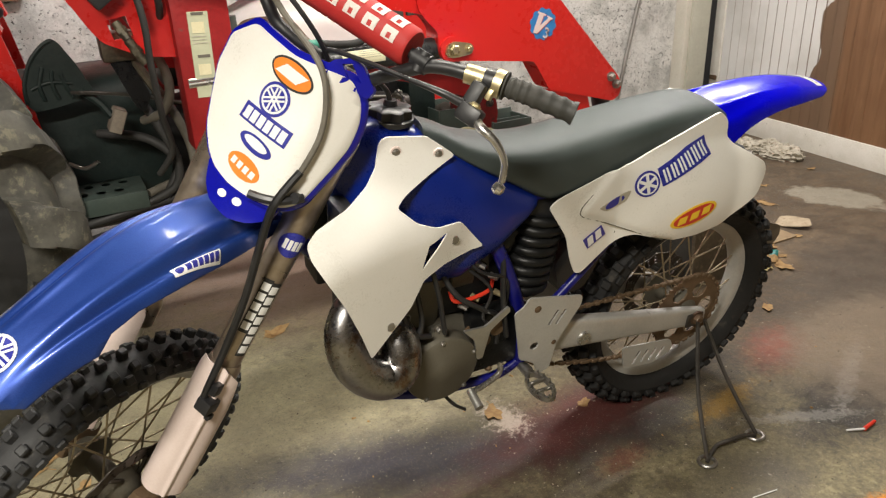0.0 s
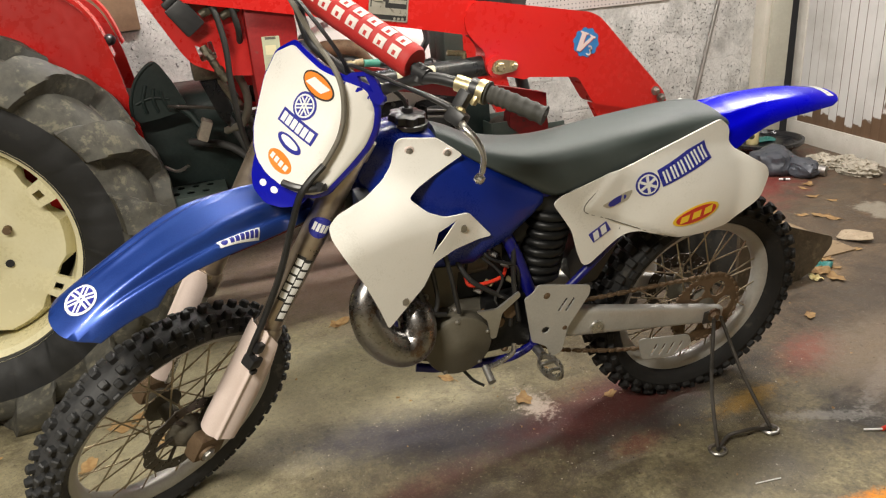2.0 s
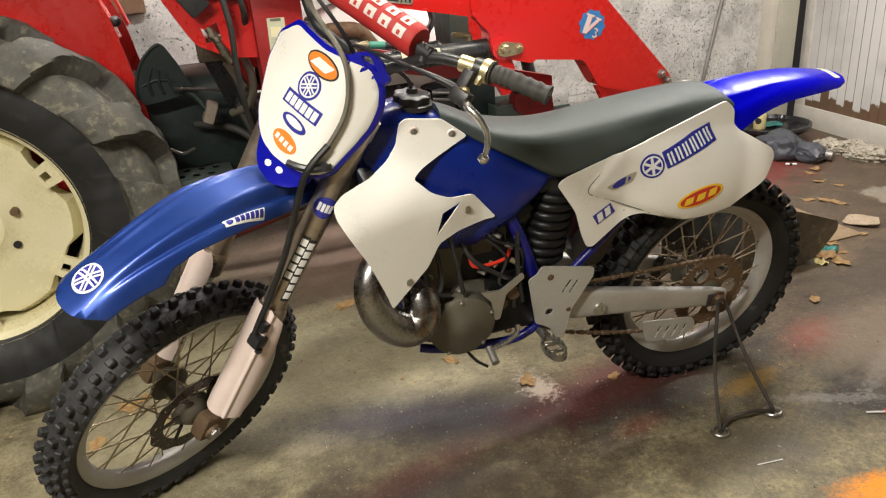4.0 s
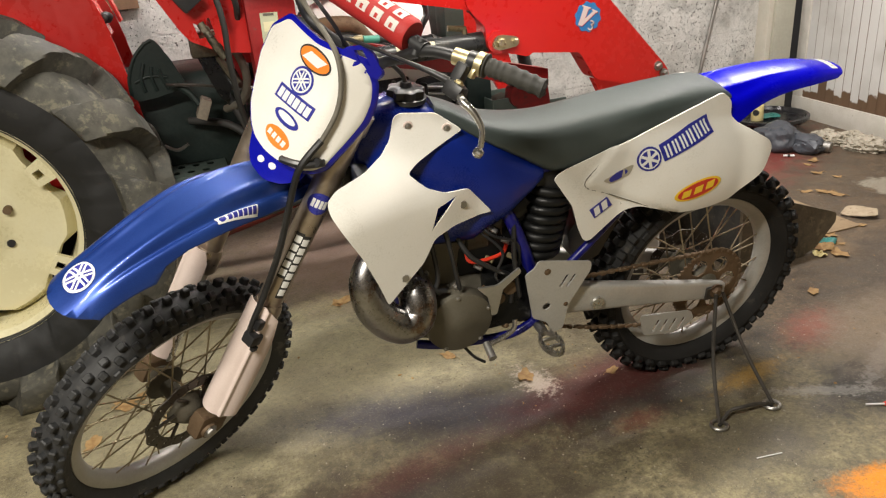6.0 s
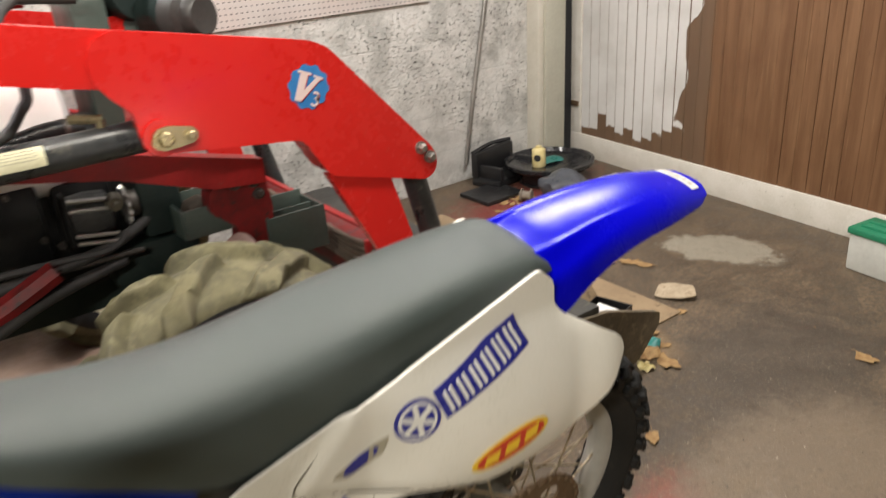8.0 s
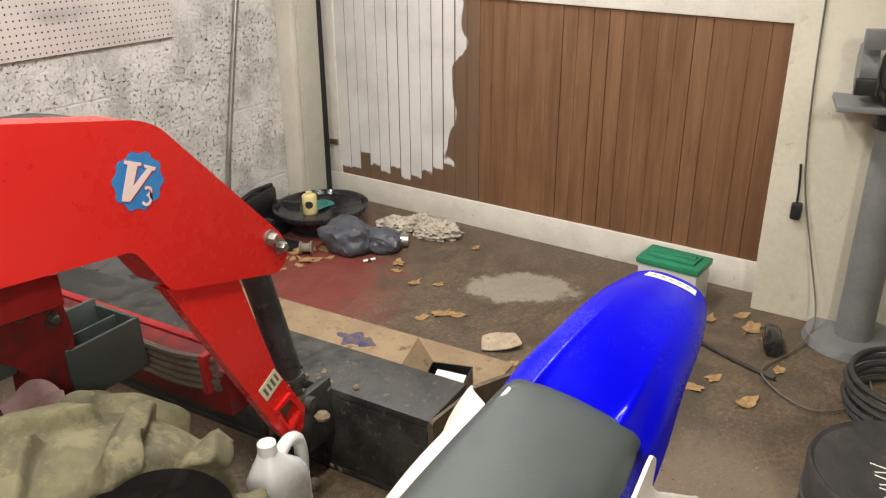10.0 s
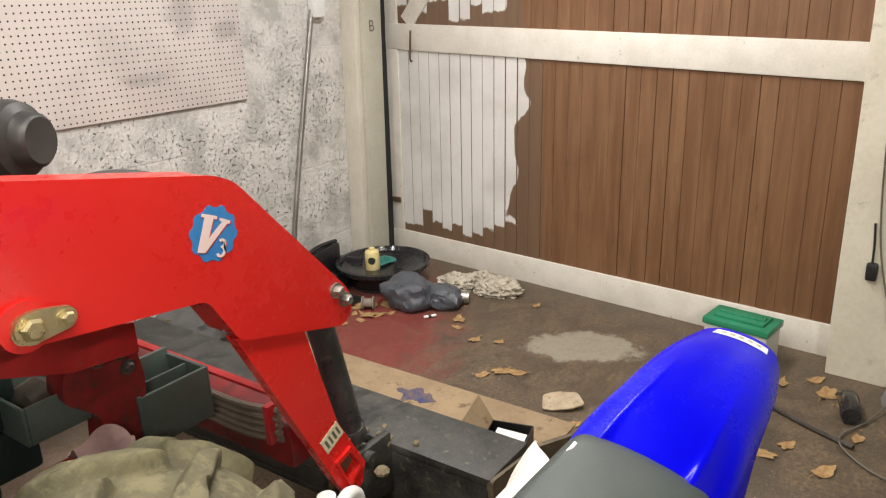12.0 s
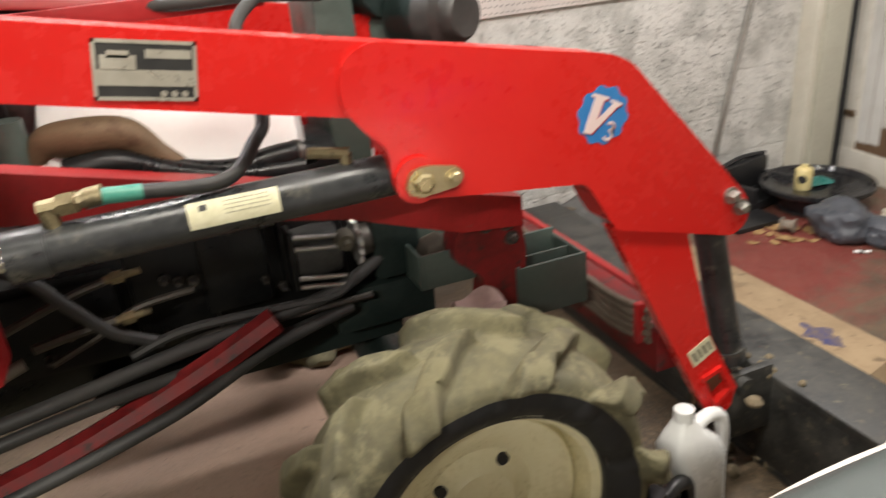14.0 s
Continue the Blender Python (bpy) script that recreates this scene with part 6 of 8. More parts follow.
def tractor_wheel(name, x, y, z, R, w, rim_r, lugs, height, outer, depth, rubber):
    m = pose(x, y, z, 0, 0, 0)
    o = outer
    rim = lathe([(rim_r + 0.012, o * w * 0.42), (rim_r + 0.014, o * w * 0.36), (rim_r - 0.012, o * w * 0.30), (rim_r - 0.022, o * w * 0.10), (rim_r - 0.03, -o * w * 0.3), (rim_r + 0.01, -o * w * 0.42), (rim_r + 0.014, -o * w * 0.40), (rim_r - 0.018, o * w * 0.10), (rim_r - 0.006, o * w * 0.30), (rim_r + 0.018, o * w * 0.37), (rim_r + 0.012, o * w * 0.42)], 56)
    wheel = part(name, rim, "cream_rim", tractor, "cream steel wheel with a dusty lugged tyre", m)
    dish = lathe([(0.0, o * w * 0.10), (rim_r * 0.30, o * w * 0.10), (rim_r * 0.34, o * w * 0.06), (rim_r * 0.50, o * w * 0.02), (rim_r * 0.80, o * w * 0.16), (rim_r * 0.86, o * w * 0.15), (rim_r * 0.93, o * w * 0.0), (rim_r * 0.93, -o * w * 0.02), (0.0, -o * w * 0.02)], 48)
    # the disc is cut back on both sides of every lug
    for v in dish.verts if R > 0.5 else ():
        away, turn = math.hypot(v.co.x, v.co.z), math.atan2(v.co.z, v.co.x)
        near = abs((turn - 0.47 + math.pi / 6) % (math.pi / 3) - math.pi / 6)
        if away > rim_r * 0.82 and near < 0.24:
            shrink = 1 - (away / rim_r - 0.80) * 0.85
            v.co.x, v.co.z = v.co.x * shrink, v.co.z * shrink
    part("disc", dish, "cream_rim", wheel, "", m)
    for k in range(8):
        a = 2 * math.pi * k / 8 + 0.2
        if R < 0.5 and k % 2 == 0:
            continue
        p = Vector((rim_r * 0.42 * math.cos(a), o * w * 0.055, rim_r * 0.42 * math.sin(a)))
        # the holes are near-black discs, their shade painted on
        part("hole" if k % 2 else "stud", rod(p - Vector((0, o * 0.01, 0)), p + Vector((0, o * (0.002 if k % 2 else 0.02), 0)), 0.013, None, 12), "shade_black" if k % 2 else "rusty", wheel, "", m)
    for k in range(6 if R > 0.5 else 0):
        a = 2 * math.pi * k / 6 + 0.47
        lug = sheet(rounded([(rim_r * 0.79, -0.034), (rim_r * 0.97, -0.040), (rim_r * 0.97, 0.040), (rim_r * 0.79, 0.034)], 0.008), flat("y", 0.0, o), 0.012, 0.034, 0.3, [strip(rim_r * 0.86, 0.0, 0.026, 0.026)])
        merge(lug, box(rim_r * 0.93, -0.03, -0.04, rim_r * 0.97, 0.03, 0.04, 0.004))
        part("rim_lug", lug, "cream_rim", wheel, "", m @ Matrix.Translation((0, o * w * 0.17, 0)) @ Matrix.Rotation(-a, 4, "Y"))
    flank, tread = lug_tyre(R, w, lugs, height, depth, *((0.022, 0.60) if R > 0.5 else (0.09, 0.45)))
    part("tyre", flank, "tractor_sidewall", wheel, "black tyre flank", m, 60)
    part("tread", tread, rubber, wheel, "dusty grey moulded tread bars", m, 38 if R > 0.5 else 85)
    return wheel


tractor_wheel("rear_wheel", -0.61, 0.92, 0.632, 0.668, 0.32, 0.364, 13, 0.056, -1, 0.242, "tractor_rubber_dark")
tractor_wheel("rear_wheel", -0.61, 1.86, 0.632, 0.668, 0.32, 0.364, 13, 0.056, 1, 0.242, "tractor_rubber_dark")
tractor_wheel("front_wheel", 1.260, 0.71, 0.346, 0.380, 0.235, 0.226, 10, 0.034, -1, 0.116, "tractor_rubber")
tractor_wheel("front_wheel", 1.260, 2.05, 0.346, 0.380, 0.235, 0.226, 10, 0.034, 1, 0.116, "tractor_rubber")
part("front_axle", rod((1.26, 0.80, 0.352), (1.26, 1.96, 0.352), 0.06, None, 16), "green_cast", tractor, "dark green front axle")
part("rear_axle", rod((-0.58, 1.0, 0.635), (-0.58, 1.8, 0.635), 0.09, None, 18), "green_cast", tractor)

# bodywork
part("gearbox", loft([super_ring(x, 1.39, z, w, h, 5, 24) for x, z, w, h in ((-0.95, 0.70, 0.22, 0.20), (-0.5, 0.70, 0.24, 0.26), (-0.1, 0.73, 0.25, 0.26), (0.30, 0.73, 0.25, 0.26), (0.36, 0.72, 0.22, 0.22))]), "green_cast", tractor, "dark green gearbox casing")
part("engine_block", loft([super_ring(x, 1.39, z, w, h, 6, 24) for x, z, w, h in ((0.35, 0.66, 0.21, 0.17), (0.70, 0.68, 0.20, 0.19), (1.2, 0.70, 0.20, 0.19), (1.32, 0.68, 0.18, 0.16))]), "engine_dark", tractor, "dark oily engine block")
part("sump_guard", box(0.62, 1.2, 0.46, 1.30, 1.55, 0.56, 0.02), "green_cast", tractor)
hood = sheet(rounded([(0.10, -1.0), (1.08, -1.0), (1.12, -0.6), (1.12, 0.6), (1.08, 1.0), (0.10, 1.0)], 0.05), lambda a, b, d: (a, 1.41 + 0.24 * b * (1 - 0.04 * b**4), 1.415 - 0.10 * (a - 0.3) - 0.07 * abs(b) ** 6 + d), -0.004, 0, 0.1)
part("hood", hood, "red_shaded", tractor, "red engine hood")
part("hood_side", box(0.2, 1.155, 1.262, 1.09, 1.17, 1.30, 0.003), "red_shaded", tractor)
part("radiator_column", merge(box(1.20, 1.24, 0.90, 1.285, 1.36, 1.262, 0.008), box(1.207, 1.25, 1.268, 1.270, 1.36, 1.325, 0.006)), "green_sheet", tractor, "grey-green radiator column")
part("radiator_core", box(1.22, 1.36, 0.90, 1.29, 1.62, 1.25, 0.008), "green_sheet", tractor)
part("radiator_strip", box(1.285, 1.30, 1.08, 1.335, 1.31, 1.21, 0.002), "red_paint", tractor)
drum_pts = [(0.0, 0.075), (0.070, 0.075), (0.078, 0.068), (0.080, -0.06), (0.074, -0.075), (0.0, -0.075)]
part("intake_drum", lathe(drum_pts, 28), "green_cast", tractor, "dark green intake drum", pose(1.345, 1.36, 1.270, 0, 0, 25))
part("shell_plate", box(1.325, 1.30, 1.05, 1.43, 1.32, 1.195, 0.006), "green_sheet", tractor)
cleaner = part("air_cleaner", lathe([(0.0, 0.11), (0.050, 0.11), (0.070, 0.095), (0.074, 0.02), (0.078, 0.012), (0.080, -0.03), (0.076, -0.034), (0.0, -0.034)], 34), "green_cast", tractor, "dark green round air cleaner with a black cap", pose(1.462, 1.225, 1.195, 0, 0, 25))
part("cleaner_cap", lathe([(0.0, -0.090), (0.046, -0.090), (0.054, -0.082), (0.058, -0.058), (0.075, -0.048), (0.0805, -0.030), (0.0805, 0.0), (0.0, 0.0)], 34), "drum_paint", cleaner, "dusty black end cap", pose(1.462, 1.225, 1.195, 0, 0, 25))
part("cleaner_duct", tube([(1.43, 1.29, 1.22), (1.40, 1.33, 1.25), (1.36, 1.36, 1.26)], 0.038, 16), "green_sheet", tractor)
battery = part("battery_tray", box(1.30, 1.02, 0.655, 1.42, 1.16, 0.667, 0.003), "green_sheet", tractor, "open grey-green battery tray")
for corner in ((1.30, 1.012, 0.655, 1.42, 1.020, 0.735), (1.292, 1.012, 0.655, 1.30, 1.16, 0.735), (1.292, 1.16, 0.655, 1.42, 1.168, 0.745)):
    part("tray_panel", box(*corner, 0.003), "green_sheet", battery)
part("tray_rag", loft([super_ring(x, 1.09, 0.700, w, h, 2.5, 14) for x, w, h in ((1.31, 0.02, 0.01), (1.33, 0.05, 0.035), (1.37, 0.055, 0.045), (1.40, 0.04, 0.030), (1.415, 0.01, 0.01))]), "mud_dark", battery, "dirty lump in the tray")
tray = part("weight_tray", box(1.51, 0.99, 0.535, 1.68, 1.13, 0.547, 0.003), "green_sheet", tractor, "open grey-green steel tray")
for corner in ((1.51, 0.985, 0.535, 1.68, 0.995, 0.660), (1.51, 1.125, 0.535, 1.68, 1.135, 0.675), (1.505, 0.985, 0.535, 1.515, 1.135, 0.665), (1.675, 0.985, 0.535, 1.685, 1.135, 0.660), (1.515, 1.05, 0.547, 1.675, 1.058, 0.655)):
    part("tray_panel", box(*corner, 0.003), "green_sheet", tray)
part("front_plate", sheet(rounded([(1.37, 0.78), (1.52, 0.815), (1.535, 0.70), (1.515, 0.57), (1.47, 0.52), (1.42, 0.56), (1.43, 0.66), (1.36, 0.72)], 0.02), flat("y", 1.02, -1), -0.03, 0.03, 0.4), "red_grimy_shaded", tractor, "dark red greasy loader mounting plate, its shade in the colour")
for x, z in ((1.44, 0.78), (1.49, 0.775), (1.50, 0.74)):
    part("mount_bolt", bolt((x, 0.99, z), (0, -1, 0), 0.012, 0.014), "dark_steel", tractor)
for y in (1.0, 1.78):
    rail = sheet([(0.30, 1.115), (0.60, 1.075), (1.52, 0.835), (1.52, 0.77), (1.38, 0.785), (1.15, 0.868), (0.60, 0.985), (0.30, 1.02)], flat("y", y, -1), -0.03, 0.03, 0.5)
    part("side_rail", rail, "red_shaded", tractor, "dark red loader side rail")
for y in (1.04, 1.74):
    part("lower_brace", tube([(0.15, y, 0.40), (0.50, y - 0.02, 0.49), (0.80, y - 0.01, 0.59), (0.98, y, 0.665)], 0.030, 8, 4), "red_grimy_shaded", tractor, "red brace running under the engine")

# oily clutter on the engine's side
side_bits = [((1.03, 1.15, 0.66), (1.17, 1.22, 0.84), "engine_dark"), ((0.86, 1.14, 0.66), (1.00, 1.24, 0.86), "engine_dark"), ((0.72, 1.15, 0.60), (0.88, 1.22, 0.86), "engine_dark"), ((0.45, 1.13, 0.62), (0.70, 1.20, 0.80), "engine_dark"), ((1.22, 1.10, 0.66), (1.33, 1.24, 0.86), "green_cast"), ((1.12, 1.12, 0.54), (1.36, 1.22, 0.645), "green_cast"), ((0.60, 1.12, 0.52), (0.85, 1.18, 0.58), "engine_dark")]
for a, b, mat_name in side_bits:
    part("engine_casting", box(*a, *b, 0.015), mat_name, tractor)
# alternator: a dark body between two bright end bars, with its pulley and fan
alternator = part("alternator", loft([super_ring(x, 1.12, 0.762, w, h, 3.2, 22) for x, w, h in ((1.045, 0.020, 0.030), (1.052, 0.040, 0.052), (1.10, 0.044, 0.056), (1.145, 0.040, 0.050), (1.150, 0.016, 0.020))]), "alternator_grey", tractor, "grimy alternator with bright cast bars")
for z, tilt in ((0.815, -0.016), (0.790, -0.016), (0.724, -0.018), (0.704, -0.018)):
    part("cast_bar", rod((1.045, 1.078, z), (1.150, 1.078, z + tilt), 0.0062, 0.005, 10), "alloy", alternator, "bright cast bar")
part("end_frame", box(1.036, 1.070, 0.695, 1.050, 1.13, 0.830, 0.006), "engine_dark", alternator)
part("regulator", merge(rod((1.155, 1.085, 0.790), (1.155, 1.060, 0.785), 0.024, 0.019, 14), rod((1.155, 1.060, 0.785), (1.155, 1.045, 0.782), 0.010, None, 8)), "cast_alloy", alternator)
fan = []
for k in range(48):
    a, rr = 2 * math.pi * k / 48, (0.052 if (k // 2) % 2 else 0.043)
    fan.append((1.118 + rr * math.cos(a), 0.762 + rr * math.sin(a)))
part("fan", sheet(fan, flat("x", 1.188, 1), -0.004, 0.004, 0.5), "alloy", alternator, "toothed cooling fan")
part("pulley", rod((1.195, 1.118, 0.762), (1.216, 1.118, 0.762), 0.036, 0.034, 24), "dark_steel", alternator)
# pipes and fittings along the engine
for pts, r, mat_name in (
    (((0.46, 1.06, 0.75), (0.62, 1.06, 0.805), (0.69, 1.06, 0.822)), 0.009, "dark_steel"),
    (((0.52, 1.05, 0.90), (0.575, 1.05, 0.853), (0.625, 1.05, 0.785), (0.68, 1.06, 0.715), (0.76, 1.08, 0.66)), 0.013, "hose"),
    (((0.54, 1.07, 0.715), (0.62, 1.07, 0.728), (0.69, 1.07, 0.735)), 0.011, "dark_steel"),
    (((0.56, 1.08, 0.67), (0.65, 1.08, 0.705), (0.73, 1.08, 0.745), (0.84, 1.09, 0.752)), 0.008, "dark_steel"),
    (((0.70, 1.07, 0.650), (0.81, 1.07, 0.678), (1.0, 1.07, 0.674), (1.12, 1.07, 0.672), (1.17, 1.09, 0.70)), 0.010, "hose"),
    (((0.72, 1.07, 0.622), (0.85, 1.07, 0.655), (1.02, 1.07, 0.650), (1.20, 1.09, 0.640)), 0.008, "dark_steel"),
):
    part("engine_line", tube(pts, r, 8), mat_name, tractor)
for x, z in ((0.69, 0.822), (0.69, 0.735)):
    part("hydraulic_fitting", merge(rod((x, 1.065, z), (x + 0.065, 1.07, z + 0.002), 0.009, 0.007, 10), rod((x + 0.012, 1.066, z), (x + 0.034, 1.067, z + 0.001), 0.0135, None, 6)), "brass", tractor, "dull brass hydraulic fitting")
for x, z, r in ((0.790, 0.770, 0.008), (0.815, 0.760, 0.007), (0.845, 0.755, 0.009), (0.930, 0.845, 0.006), (0.985, 0.72, 0.006), (0.60, 0.70, 0.008), (0.55, 0.66, 0.007), (1.02, 0.695, 0.007)):
    part("engine_bolt", bolt((x, 1.135, z), (0, -1, 0), r, 0.03), "dark_steel", tractor)


def hose(points, r=0.014, mat_name="hose"):
    part("hose", tube(points, r, 10), mat_name, tractor, "black rubber hydraulic hose")


hose([(-0.1, 0.98, 0.55), (0.25, 0.98, 0.60), (0.50, 1.0, 0.62), (0.80, 1.06, 0.64), (1.1, 1.08, 0.67), (1.25, 1.12, 0.72)], 0.016)
hose([(0.0, 0.95, 0.52), (0.30, 0.96, 0.57), (0.60, 1.0, 0.60), (0.90, 1.06, 0.60), (1.15, 1.10, 0.62)], 0.014)
hose([(0.25, 0.97, 0.64), (0.40, 1.02, 0.67), (0.52, 1.05, 0.70)], 0.013, "hose_grey")
hose([(0.10, 0.92, 0.44), (0.45, 0.93, 0.50), (0.75, 0.98, 0.55), (0.95, 1.04, 0.60), (1.15, 1.09, 0.625)], 0.014)
hose([(0.60, 1.30, 1.30), (0.90, 1.16, 1.285), (1.05, 1.14, 1.285), (1.2, 1.15, 1.27)], 0.013)
hose([(1.05, 1.0, 1.29), (1.0, 0.95, 1.24), (1.01, 0.88, 1.12), (0.985, 0.85, 1.08), (0.925, 0.80, 1.042), (0.80, 0.79, 1.052), (0.75, 0.785, 1.058)], 0.0115)
hose([(0.805, 0.79, 1.052), (0.775, 0.787, 1.055), (0.75, 0.785, 1.058)], 0.0125, "hose_green")

part("hood_hose", tube([(1.35, 1.08, 1.05), (1.44, 1.03, 1.110), (1.53, 1.01, 1.124), (1.62, 1.0, 1.106), (1.72, 1.0, 1.06)], 0.016, 12), "hose", tractor, "thick black hose arched behind the loader arm")

cloth = lambda a, b, d: (a, b, 0.662 - 0.22 * (a - 1.30) + 0.018 * math.sin(45 * a) + 0.012 * math.sin(70 * b + 20 * a) - 2.2 * max(0.0, 0.90 - b) ** 1.4 + d)
part("cloth", sheet(rounded([(1.315, 0.87), (1.35, 0.855), (1.42, 0.86), (1.445, 0.93), (1.40, 0.97), (1.33, 0.96)], 0.02), cloth, -0.003, 0, 0.015), "copper_cloth", tractor, "pinkish cloth draped on the axle", sharp=60)
part("axle_bracket", box(1.29, 0.90, 0.42, 1.40, 0.99, 0.615, 0.01), "red_shaded", tractor)

# white cover and brown hose heap that show between the loader beams
part("white_cover", loft([super_ring(x, 1.33, z, w, h, 2.8, 24) for x, z, w, h in ((0.60, 0.98, 0.04, 0.03), (0.64, 0.98, 0.14, 0.15), (0.74, 0.98, 0.20, 0.19), (0.84, 0.98, 0.21, 0.20), (0.93, 0.98, 0.21, 0.20), (1.04, 0.98, 0.21, 0.195), (1.105, 0.97, 0.19, 0.17), (1.135, 0.97, 0.10, 0.08))]), "white_cover", tractor, "white plastic cover on the engine")
part("engine_top", loft([super_ring(x, 1.33, z, w, h, 2.6, 18) for x, z, w, h in ((0.55, 0.93, 0.10, 0.08), (0.68, 0.98, 0.12, 0.09), (0.80, 0.96, 0.12, 0.07), (1.0, 0.93, 0.14, 0.06), (1.2, 0.92, 0.12, 0.05))]), "engine_dark", tractor)
part("manifold", tube([(0.63, 1.12, 1.04), (0.66, 1.12, 1.078), (0.72, 1.11, 1.082), (0.79, 1.11, 1.072), (0.835, 1.11, 1.025), (0.87, 1.11, 0.995)], [0.020, 0.032, 0.036, 0.034, 0.028, 0.022], 16), "rusty", tractor, "rusty brown manifold")
part("inlet_pipe", tube([(0.86, 1.10, 0.998), (0.92, 1.10, 0.980), (0.98, 1.10, 0.972), (1.04, 1.10, 0.980), (1.08, 1.10, 0.982), (1.13, 1.13, 0.970)], [0.020, 0.022, 0.024, 0.026, 0.026, 0.022], 14), "engine_dark", tractor)
part("manifold_shield", tube([(0.68, 1.08, 1.03), (0.76, 1.075, 1.035), (0.84, 1.08, 1.0), (0.95, 1.085, 0.965), (1.10, 1.085, 0.955)], 0.024, 10), "engine_dark", tractor)
part("inlet_clip", rod((1.085, 1.10, 0.982), (1.098, 1.104, 0.980), 0.028, None, 14), "dark_steel", tractor)
part("manifold_rib", tube([(0.70, 1.10, 0.99), (0.78, 1.09, 1.005), (0.86, 1.10, 0.985)], 0.012, 8), "engine_dark", tractor)
part("oil_filler", merge(rod((0.665, 1.12, 1.0), (0.66, 1.12, 1.09), 0.024, 0.020, 14), rod((0.66, 1.12, 1.03), (0.64, 1.10, 1.035), 0.014, None, 10)), "white_bottle", tractor, "pale plastic filler neck")
part("filter_bowl", rod((0.60, 1.12, 1.01), (0.60, 1.12, 1.13), 0.035, 0.032, 18), "green_sheet", tractor)

# loader: near and far arms
ARM = [(0.20, 1.408), (0.70, 1.312), (1.16, 1.222), (1.60, 1.140), (1.642, 1.120), (1.915, 0.818), (1.930, 0.785), (1.925, 0.750), (1.895, 0.732), (1.610, 0.812), (1.548, 0.918), (1.22, 0.958), (1.185, 0.975), (1.180, 1.015), (1.185, 1.060), (1.150, 1.105), (0.66, 1.212), (0.20, 1.305)]


